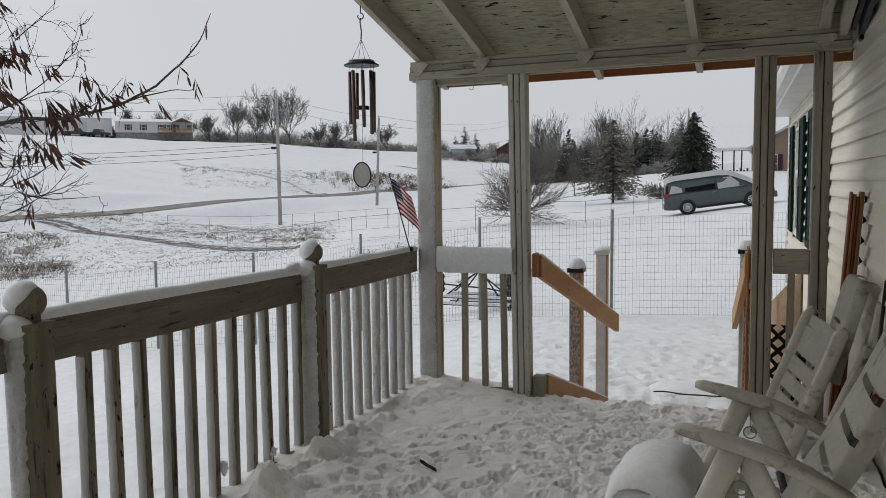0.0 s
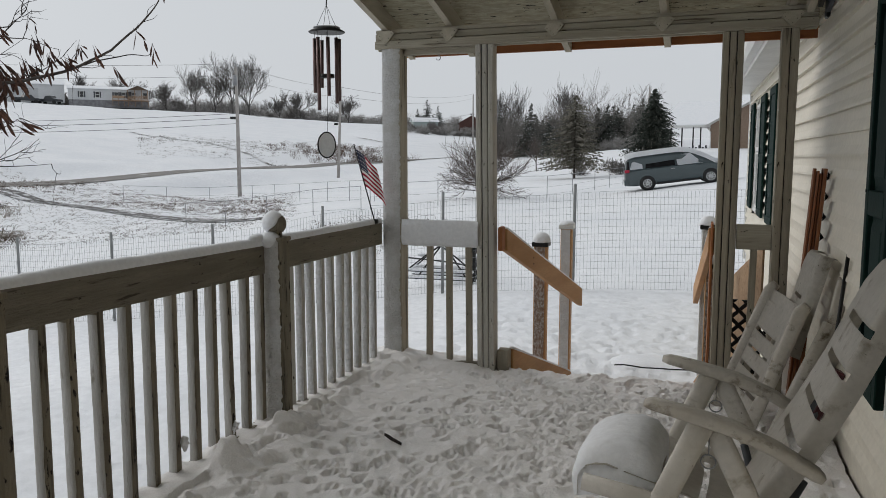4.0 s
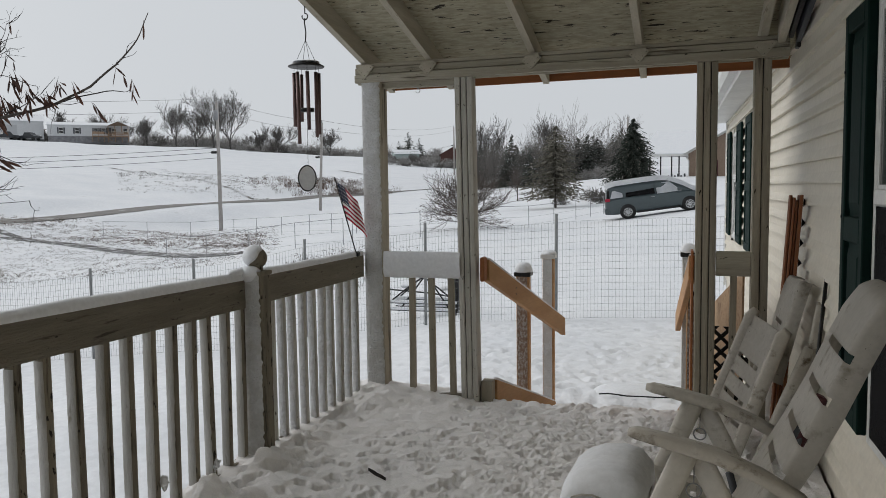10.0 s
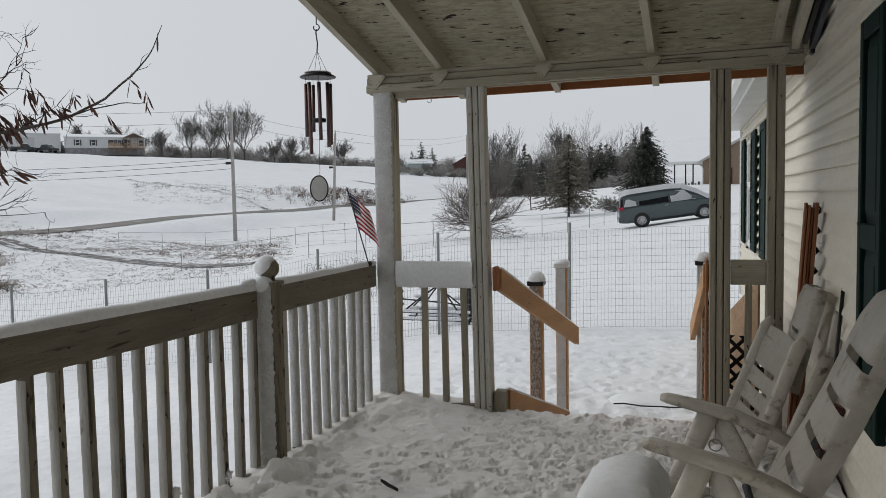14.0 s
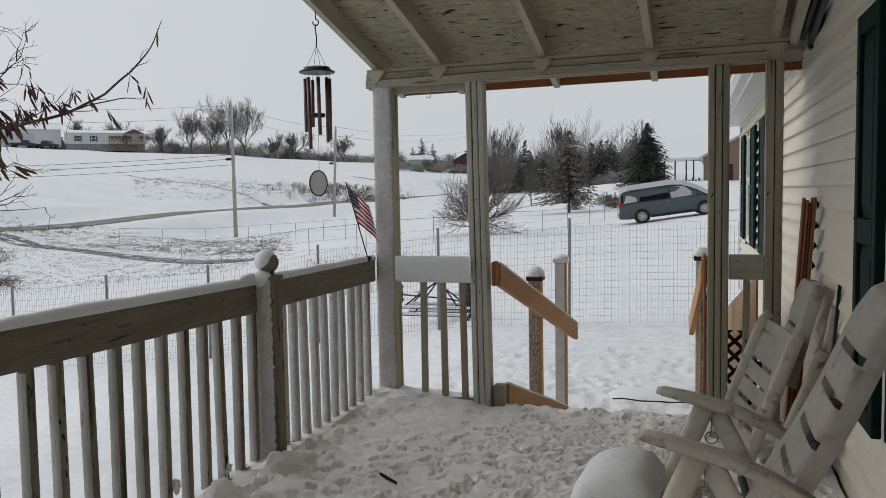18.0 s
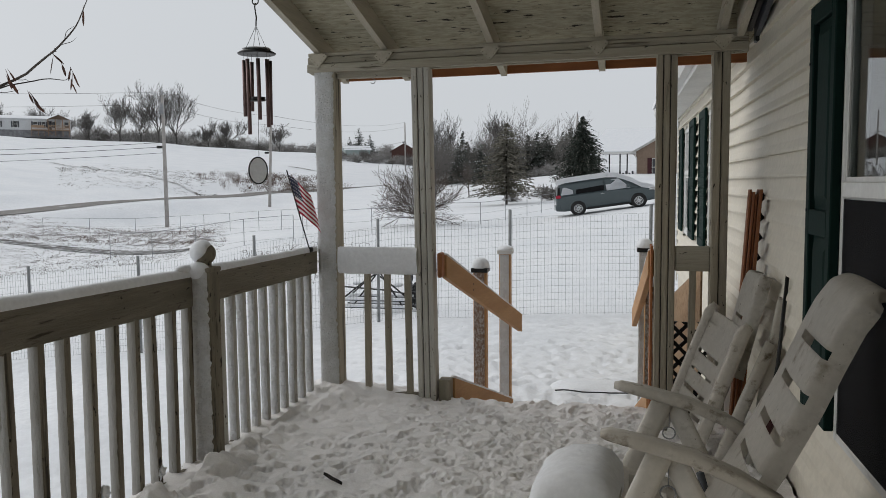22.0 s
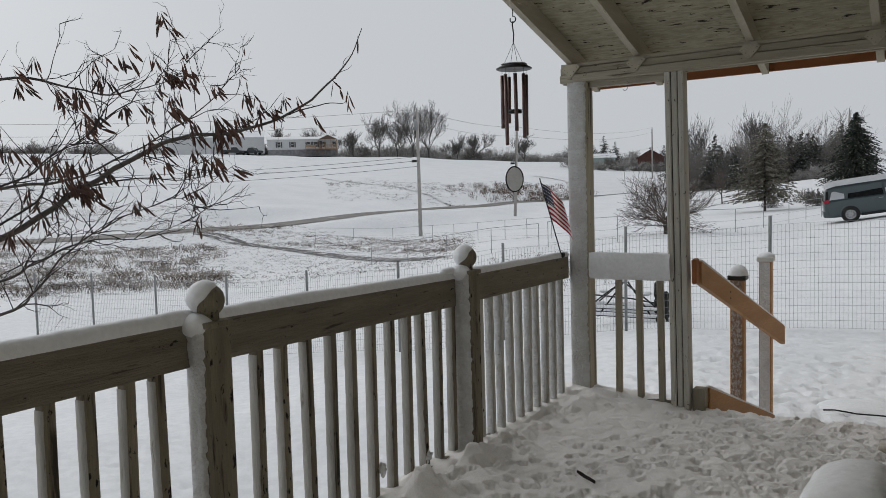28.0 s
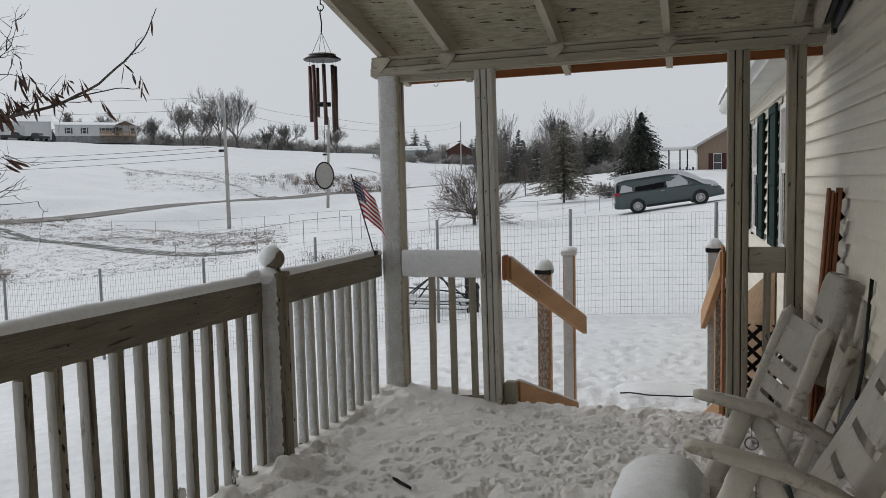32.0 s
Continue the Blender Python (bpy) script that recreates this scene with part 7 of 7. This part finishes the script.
# neighbour's house with a porch, beyond the van
ob = thing("neighbour_house", "tan neighbour house with a dark shuttered window, snowy roof and porch", "house")
x, y = land(6.35, 88.0)
ob.matrix_world = Matrix.Translation((x, y, 4.2 + tip(x, y))) @ Matrix.Rotation(radians(-6 + TURN), 4, "Z")
bm = bmesh.new()
gable_wall(bm, 0, 8.6, 0, 12, -2.5, 2.9, 2.4, False)
part("wall", bm, "brown_siding", ob)
bm = bmesh.new()
gable(bm, 0, 8.6, 0, 12, 2.9, 2.4, 0.5, 0.2, False)
part("roof", bm, "snow", ob, "snow-covered roof")
bm = bmesh.new()
v = [bm.verts.new(c) for c in ((-0.5, -0.55, 2.55), (4.3, -0.55, 5.25), (9.1, -0.55, 2.55), (9.1, -0.55, 2.85), (4.3, -0.55, 5.55), (-0.5, -0.55, 2.85))]
bm.faces.new((v[0], v[1], v[4], v[5]))
bm.faces.new((v[1], v[2], v[3], v[4]))
bmesh.ops.solidify(bm, geom=bm.faces[:], thickness=0.08)
part("barge_board", bm, "white_trim", ob)
far_window(ob, 2.2, 0.1, 0.8, 1.9, 0, False)
for c in (1.5, 2.9):
    bm = bmesh.new()
    box(bm, c - 0.25, c + 0.25, -0.08, -0.01, 0.0, 2.1)
    part("shutter", bm, "maroon", ob, "dark red shutter")
bm = bmesh.new()
tube(bm, [(0.0, -0.3, 2.6), (-0.2, -0.2, 2.4), (0.05, -0.1, 2.1), (0.05, -0.1, -1.0)], 0.06, 8)
part("downpipe", bm, "white_trim", ob)
porch = thing("neighbour_porch", "porch of the neighbour house with dark posts under a snowy roof", "porch")
porch.matrix_world = ob.matrix_world.copy()
bm = bmesh.new()
v = [bm.verts.new(c) for c in ((-5.4, -0.3, 2.7), (0.0, -0.3, 2.7), (0.0, 5.0, 2.7), (-5.4, 5.0, 2.7), (-5.4, -0.3, 2.95), (0, -0.3, 2.95), (3.5, 6.0, 5.9), (-3.9, 6.0, 5.9))]
for q in ((0, 1, 5, 4), (4, 5, 6, 7), (0, 3, 2, 1), (0, 4, 7, 3)):
    bm.faces.new([v[k] for k in q])
part("roof", bm, "snow", porch, "snow-covered roof")
bm = bmesh.new()
box(bm, -5.4, 0, -0.34, -0.28, 2.62, 2.85)
part("fascia", bm, "white_trim", porch)
for x in (-4.2, -3.0, -1.8, -1.0):
    bm = bmesh.new()
    box(bm, x - 0.07, x + 0.07, -0.15, 0.0, -0.6, 2.7)
    part("post", bm, "black", porch)
bm = bmesh.new()
box(bm, -5.2, 0.0, -0.1, 4.8, -1.5, -0.1)
part("floor", bm, "white_trim", porch)
for k in range(6):
    bm = bmesh.new()
    lx = -2.2 + 0.35 * k
    box(bm, lx, lx + 0.2, -0.9, -0.7, 0.0, 0.45 + 0.2 * (k % 2), bevel=0.03)
    part("railing_post", bm, "grey_dark", porch)

# ---- parked van ----
VAN = Matrix.Translation((*land(1.86, 33.55), gz(*land(1.86, 33.55)) + 0.01)) @ Matrix.Rotation(radians(4 + TURN), 4, "Z") @ Matrix.Rotation(radians(-7.4), 4, "Y") @ Matrix.Diagonal((0.93, 0.93, 0.885, 1))
van = thing("parked_van", "blue-grey minivan partly covered with snow on a sloping drive", "van")
van.matrix_world = VAN
# stations along the length: x, bottom, belt, half width
ST = [(-2.56, 0.42, 1.00, 0.80), (-2.5, 0.30, 1.04, 0.90), (-2.2, 0.26, 1.06, 0.97), (-1.0, 0.24, 1.06, 1.0), (0.5, 0.24, 1.05, 1.0), (1.3, 0.25, 1.04, 0.99), (1.9, 0.27, 1.0, 0.96), (2.35, 0.30, 0.86, 0.88), (2.53, 0.38, 0.72, 0.72)]
bm = bmesh.new()
rows = []
for x, lo, hi, hw in ST:
    mid = (lo + hi) / 2
    rows.append([bm.verts.new((x, s * w, z)) for s, pts in ((-1, ((hw * 0.9, lo), (hw, lo + 0.15), (hw * 1.01, mid), (hw * 0.985, hi - 0.08), (hw * 0.93, hi))), (1, ((hw * 0.93, hi), (hw * 0.985, hi - 0.08), (hw * 1.01, mid), (hw, lo + 0.15), (hw * 0.9, lo)))) for w, z in pts])
for a, b in zip(rows, rows[1:]):
    for k in range(10):
        bm.faces.new((a[k], a[(k + 1) % 10], b[(k + 1) % 10], b[k]))
bm.faces.new(rows[0])
bm.faces.new(rows[-1][::-1])
body = part("body", bm, "van_paint", van, smooth=True)
GH = [(-2.5, 1.02, 1.06, 0.86), (-2.42, 1.02, 1.66, 0.80), (-2.25, 1.02, 1.80, 0.78), (-1.2, 1.02, 1.82, 0.79), (0.2, 1.02, 1.80, 0.79), (0.75, 1.02, 1.66, 0.80), (1.25, 1.02, 1.38, 0.84), (1.75, 1.0, 1.05, 0.88)]
bm = bmesh.new()
rows = []
for x, lo, hi, hw in GH:
    base = 0.93
    rows.append([bm.verts.new((x, s * w, z)) for s, pts in ((-1, ((base, lo), (hw + (base - hw) * 0.25, lo + (hi - lo) * 0.75), (hw * 0.9, hi))), (1, ((hw * 0.9, hi), (hw + (base - hw) * 0.25, lo + (hi - lo) * 0.75), (base, lo)))) for w, z in pts])
for a, b in zip(rows, rows[1:]):
    for k in range(6):
        bm.faces.new((a[k], a[(k + 1) % 6], b[(k + 1) % 6], b[k]))
bm.faces.new(rows[0])
bm.faces.new(rows[-1][::-1])
part("cabin", bm, "van_paint", van, smooth=True)


def van_side(x0, x1, xt0, xt1, z0, z1, material, name, label="", out=0.012):
    for s in (-1,):
        bm = bmesh.new()
        w = lambda z: 0.93 - 0.17 * max(0, (z - 1.02)) / 0.8 + out
        v = [bm.verts.new((x, s * w(z), z)) for x, z in ((x0, z0), (x1, z0), (xt1, z1), (xt0, z1))]
        bm.faces.new(v)
        bmesh.ops.solidify(bm, geom=bm.faces[:], thickness=0.012)
        part(name, bm, material, van, label)


van_side(-1.55, -0.10, -1.48, -0.16, 1.10, 1.62, "van_glass", "rear_side_window")
van_side(-2.3, -1.68, -2.16, -1.68, 1.12, 1.5, "snow", "snowy_window", "quarter window covered with snow")
van_side(-0.02, 1.15, -0.06, 0.62, 1.07, 1.62, "snow", "snowy_window", "front window covered with snow")
van_side(-2.46, -2.34, -2.40, -2.30, 1.1, 1.55, "black", "pillar")
van_side(-0.12, -0.03, -0.16, -0.08, 1.05, 1.66, "van_paint", "pillar", out=0.02)
for x in (-1.52, 1.46):
    for s in (-1, 1):
        bm = bmesh.new()
        ring = [(x + 0.335 * math.cos(a), s * 0.90, 0.335 + 0.335 * math.sin(a) * 0.985) for a in np.linspace(0, 2 * math.pi, 25)]
        tube(bm, [(x + 0.262 * math.cos(a), s * 0.955, 0.335 + 0.262 * math.sin(a)) for a in np.linspace(0, 2 * math.pi, 25)], 0.078, 10, False)
        wheel = part("wheel", bm, "tyre", van, smooth=True)
        bm = bmesh.new()
        tube(bm, [(x + 0.205 * math.cos(a), s * 1.0, 0.335 + 0.205 * math.sin(a)) for a in np.linspace(0, 2 * math.pi, 25)], 0.022, 6, False)
        tube(bm, [(x, s * 0.97, 0.335), (x, s * 1.012, 0.335)], [0.06, 0.05], 12)
        for k in range(10):
            a = 2 * math.pi * k / 10 + 0.3
            tube(bm, [(x + 0.03 * math.cos(a), s * 1.005, 0.335 + 0.03 * math.sin(a)), (x + 0.2 * math.cos(a), s * 0.998, 0.335 + 0.2 * math.sin(a))], [0.024, 0.02], 6)
        part("rim", bm, "rim_dark", wheel, "silver alloy rim")
    bm = bmesh.new()
    tube(bm, [(x + 0.4 * math.cos(a), -0.985, 0.36 + 0.4 * math.sin(a)) for a in np.linspace(-0.15, math.pi + 0.15, 17)], 0.035, 6)
    part("wheel_arch", bm, "van_paint", van, smooth=True)
    # Solid black disc painted as the shade inside the wheel arch.
    bm = bmesh.new()
    tube(bm, [(x, -0.9, 0.36), (x, -1.012, 0.36)], [0.4, 0.4], 24)
    part("wheel_well", bm, "black", van, smooth=True)
for nm, q, m in (("tail_lamp", (-2.56, -2.32, -0.955, -0.80, 0.98, 1.14), "flag_red"), ("head_lamp", (2.02, 2.36, -0.955, -0.82, 0.80, 0.93), "rim"), ("mirror", (0.95, 1.13, -1.12, -0.95, 1.10, 1.26), "van_paint"),
                 ("rear_bumper", (-2.62, -2.4, -0.93, 0.93, 0.32, 0.62), "van_paint"), ("sill", (-1.1, 1.0, -1.005, -0.95, 0.22, 0.32), "black"), ("door_handle", (-0.35, -0.15, -1.035, -1.0, 0.93, 0.965), "rim"),
                 ("roof_rail", (-2.0, 0.1, -0.74, -0.70, 1.80, 1.87), "rim"), ("front_bumper", (2.3, 2.62, -0.8, 0.8, 0.3, 0.6), "van_paint")):
    bm = bmesh.new()
    box(bm, *q, bevel=0.025)
    part(nm, bm, m, van)
bm = bmesh.new()
rows = []
for x, z in ((-2.46, 1.70), (-2.36, 1.82), (-2.0, 1.89), (-1.2, 1.90), (0.0, 1.90), (0.5, 1.83), (0.8, 1.70), (1.25, 1.45), (1.7, 1.13), (2.0, 1.05), (2.3, 0.92)):
    rows.append([bm.verts.new((x, w, z + 0.13 - d)) for w, d in ((-0.87 - 0.1 * (x > 1.2), 0.27), (-0.74 - 0.08 * (x > 1.2), 0.015), (0, 0), (0.72, 0.015), (0.80, 0.09))])
for a, b in zip(rows, rows[1:]):
    for k in range(4):
        bm.faces.new((a[k], a[k + 1], b[k + 1], b[k]))
bmesh.ops.solidify(bm, geom=bm.faces[:], thickness=0.05)
part("snow_cover", bm, "snow", van, "snow over roof, windscreen and bonnet", True)

# ---- pod-bearing tree beside the porch ----
tree = thing("pod_tree", "bare tree hung with dry brown seed pods", "tree", at=(0, 0, 0))
bm = bmesh.new()
tx, ty = land(-7.5, -1.95)
tube(bm, [(tx, ty, gz(tx, ty) - 0.2), (tx + 0.05, ty, -0.4), (tx + 0.45, ty + 0.2, 0.7), (tx + 0.45, ty + 0.2, 1.9), (tx + 0.6, ty + 0.4, 4.0)], [0.15, 0.12, 0.1, 0.08, 0.04], 10)
part("trunk", bm, "bark", tree, smooth=True)
BOUGHS = [
    ([(-4.05, -2.8, 0.8), (-3.0, -2.75, 0.92), (-2.38, -2.48, 1.10), (-2.22, -2.17, 1.32), (-2.07, -1.90, 1.51), (-2.0, -1.75, 1.57), (-1.86, -1.54, 1.60), (-1.67, -1.33, 1.71), (-1.53, -1.17, 1.88), (-1.475, -1.07, 2.02), (-1.46, -0.99, 2.17)], 0.028),
    ([(-1.72, -1.36, 1.69), (-1.49, -1.30, 1.73), (-1.42, -1.24, 1.735), (-1.42, -1.2, 1.80)], 0.006),
    ([(-4.05, -2.8, 1.6), (-2.72, -2.28, 1.84), (-2.60, -2.01, 1.85), (-2.52, -1.81, 1.82), (-2.44, -1.63, 1.86), (-2.36, -1.47, 1.93), (-2.34, -1.38, 2.04)], 0.013),
    ([(-4.05, -2.85, 0.5), (-2.84, -2.27, 0.87), (-2.77, -2.07, 0.96), (-2.67, -1.85, 1.07), (-2.52, -1.58, 1.08), (-2.37, -1.34, 1.19)], 0.014),
    ([(-4.1, -2.85, 0.3), (-2.58, -2.43, 0.73), (-2.53, -2.24, 0.84), (-2.48, -2.09, 1.02), (-2.39, -1.89, 1.16), (-2.23, -1.63, 1.28), (-2.19, -1.52, 1.21)], 0.014),
    ([(-4.05, -2.8, 1.1), (-2.99, -2.14, 1.34), (-2.86, -1.85, 1.38), (-2.73, -1.59, 1.5), (-2.5, -1.26, 1.74), (-2.4, -1.08, 1.93), (-2.36, -0.98, 2.05)], 0.016),
    ([(-2.24, -2.18, 1.31), (-2.15, -1.91, 1.37), (-2.03, -1.7, 1.37), (-1.94, -1.55, 1.43)], 0.008)]
FAR = Vector((0.926, -4.548, 1.109))
BOUGHS_NEAR = [
    ([(-4.75, -2.0, 1.2), (-4.2, -1.23, 1.47), (-4.08, -1.05, 1.64), (-3.95, -0.87, 1.76), (-3.83, -0.72, 1.94)], 0.010),
    ([(-4.7, -1.9, 0.8), (-4.17, -1.18, 1.28), (-4.09, -1.06, 1.46), (-4.02, -0.96, 1.7), (-3.88, -0.78, 1.86)], 0.010)]
BOUGHS = [([tuple(FAR + (Vector(p) - FAR) * 1.6) for p in pts], r * 0.95) for pts, r in BOUGHS] + BOUGHS_NEAR


def aloft(p):
    x, y = land(p[0], p[1])
    return Vector((x, y, p[2] + tip(x, y)))


BOUGHS = [([tuple(aloft(p)) for p in pts], r) for pts, r in BOUGHS]
q = random.Random(5)
twigs, tips = [], []


def smooth_path(pts, n=5):
    P = [Vector(p) for p in pts]
    out = []
    for a, b, c, d in zip([P[0]] + P[:-2], P[:-1], P[1:], P[2:] + [P[-1]]):
        for k in range(n):
            t = k / n
            out.append(0.5 * (2 * b + (c - a) * t + (2 * a - 5 * b + 4 * c - d) * t * t + (3 * b - a - 3 * c + d) * t ** 3))
    return out + [P[-1]]


def twig(p, d, length, r, depth):
    p, d = Vector(p), Vector(d).normalized()
    n = 5
    for i in range(n):
        d = (d + Vector((q.gauss(0, 0.2), q.gauss(0, 0.2), q.gauss(0.03, 0.2)))).normalized()
        e = p + d * length / n
        twigs.append((*p, *e, r * (1 - 0.7 * i / n), r * (1 - 0.7 * (i + 1) / n)))
        p = e
        if depth and q.random() < 0.42:
            twig(p, d + Vector((q.gauss(0, 0.7), q.gauss(0, 0.7), q.gauss(0.1, 0.6))), length * q.uniform(0.35, 0.65), r * 0.65, depth - 1)
    tips.append(p)


for i, (pts, r) in enumerate(BOUGHS):
    path = smooth_path(pts)
    n = len(path)
    path = [p + Vector((0, 0, 0.02 * noise.noise(p * 5 + Vector((i, 0, 0))))) for p in path]
    bm = bmesh.new()
    tube(bm, path, [max(0.0022, r * (1 - 0.9 * k / (n - 1))) for k in range(n)], 6)
    part("limb", bm, "bark" if r > 0.01 else "twig", tree, smooth=True)
    reach = 1.0 if i not in (0, 1) else 0.62
    for k in range(3, n - 1):
        share = k / n
        if i in (1, 6) or (i == 0 and share > 0.86):
            continue
        for _ in range(1 if (i == 0 and share > 0.62) else 2):
            if q.random() < (0.75 if (i == 0 and share > 0.62) else 0.42) * (1.0 if path[k].x < -4.05 else 0.7):
                d = (path[min(k + 1, n - 1)] - path[k - 1]).normalized()
                short = 0.14 if (i == 0 and share > 0.62) else 0.5
                twig(path[k], d * 0.7 + Vector((q.gauss(0, 0.5), q.gauss(0, 0.5), q.gauss(0.25, 0.6))), short * q.uniform(0.5, 1.2), 0.0052 if short > 0.2 else 0.0032, (2 if path[k].x < -4.05 else 1) if short > 0.2 else 0)
tw = new("fine_twig_growth", seg_mesh("fine_twig_growth", twigs, "twig", 4))
tw.parent = tree
tagged(tw, "fine dark twigs", kind="stuff")
def pod_cluster(count, spread):
    """Slim flat seed pods hanging from one stalk."""
    bm = bmesh.new()
    for k in range(count):
        L, w, bend = q.uniform(0.11, 0.18), q.uniform(0.008, 0.014), q.uniform(-0.02, 0.02)
        vs = len(bm.verts)
        tube(bm, [(0, 0, 0), (0.15 * bend, 0, -0.25 * L), (0.6 * bend, 0, -0.5 * L), (bend, 0, -0.82 * L), (0.9 * bend, 0, -L)], [0.0014, 0.003, w, w * 0.85, 0.002], 6)
        bm.verts.ensure_lookup_table()
        off = Vector((q.gauss(0, 0.02), q.gauss(0, 0.02), -abs(q.gauss(0, 0.04))))
        m = Matrix.Translation(off) @ Euler((radians(max(-25, min(25, q.gauss(0, spread)))), radians(max(-38, min(10, q.gauss(-14, spread)))), radians(q.uniform(-50, 50)))).to_matrix().to_4x4() @ Matrix.Diagonal((1, 0.4, 1, 1))
        for v in bm.verts[vs:]:
            v.co = m @ v.co
    return finish("seed_spray", bm, "pod", True)


single = [pod_cluster(1, 8) for _ in range(4)]
bunches = [pod_cluster(n_, 13) for n_ in (3, 4, 5, 6, 7, 9, 11, 8)]
grown = [p for p in tips if p.x > -5.6 and p.z > 1.25]
main = smooth_path(BOUGHS[0][0], 12)
along_main = [p + Vector((q.gauss(0, 0.05), q.gauss(0, 0.1), q.gauss(0.09, 0.06))) for p in main[int(len(main) * 0.22):int(len(main) * 0.72)] for _ in (0, 1)]
spots = [(p, bunches) for p in q.sample(grown, min(len(grown), 62))] + [(p, bunches) for p in q.sample(along_main, min(30, len(along_main)))]
spots += [(p, single) for p in q.sample(grown, min(len(grown), 16))]
spots += [(aloft(FAR + (Vector(p) - FAR) * 1.6), bunches[:3]) for p in ((-1.42, -1.2, 1.8), (-1.93, -1.54, 1.43), (-2.18, -1.5, 1.21), (-2.37, -1.34, 1.18))]
spots += [(aloft(FAR + (Vector((-1.49, -0.97, 2.16)) - FAR) * 1.6), single)]
for s, kinds in spots:
    me = q.choice(kinds)
    o = new("seed_spray" if len(me.polygons) > 40 else "pod", me)
    o.parent = tree
    o.matrix_basis = Matrix.Translation(s) @ Euler((radians(max(-18, min(18, q.gauss(0, 9)))), radians(max(-30, min(8, q.gauss(-12, 10)))), radians(q.uniform(-60, 60)))).to_matrix().to_4x4() @ Matrix.Scale(q.uniform(0.75, 1.15), 4)

# ---- closing the porch behind the camera ----
# Unseen wall added here to keep light out of the porch.
bm = bmesh.new()
box(bm, -0.9, 1.8, -6.6, -6.5, -0.6, 2.5)
solo("wall_rear", bm, "siding", "unseen plain siding wall added to darken the porch", "wall", "", "structure")

bm = bmesh.new()
gable_wall(bm, 1.97, 8.2, -6.4, 6.0, -0.7, 2.6, 1.5, False)
bm.faces.ensure_lookup_table()
bmesh.ops.delete(bm, geom=[f for f in bm.faces if all(abs(v.co.x - 1.97) < 1e-4 for v in f.verts)], context="FACES")
solo("wall_far_side", bm, "siding", "plain far walls of the house", "wall", "", "structure")
bm = bmesh.new()
gable(bm, 1.97, 8.2, -6.4, 6.0, 2.63, 1.5, 0.02, 0.15, False)
solo("house_roof", bm, "snow", "snow-covered roof of the house", "roof", "", "structure")

# half-buried board edge in the yard with snow over it
bm = bmesh.new()
tube(bm, [(0.535 + 0.08 * k, 2.42 + 0.02 * math.sin(k * 1.1), gz(0.9, 2.4) + 0.025 + 0.004 * math.sin(k * 1.7)) for k in range(9)], 0.007, 6)
solo("buried_mat", bm, "black", "dark edge of a mat half buried in snow", "mat")
bm = bmesh.new()
lump(bm, (0.88, 2.72, gz(0.95, 2.7) - 0.02), 0.3, (1.35, 1.0, 0.2), 91, 10, 22, 0.25)
solo("snow_mound", bm, "snow", "low mound of snow in the yard", "snow", smooth=True)
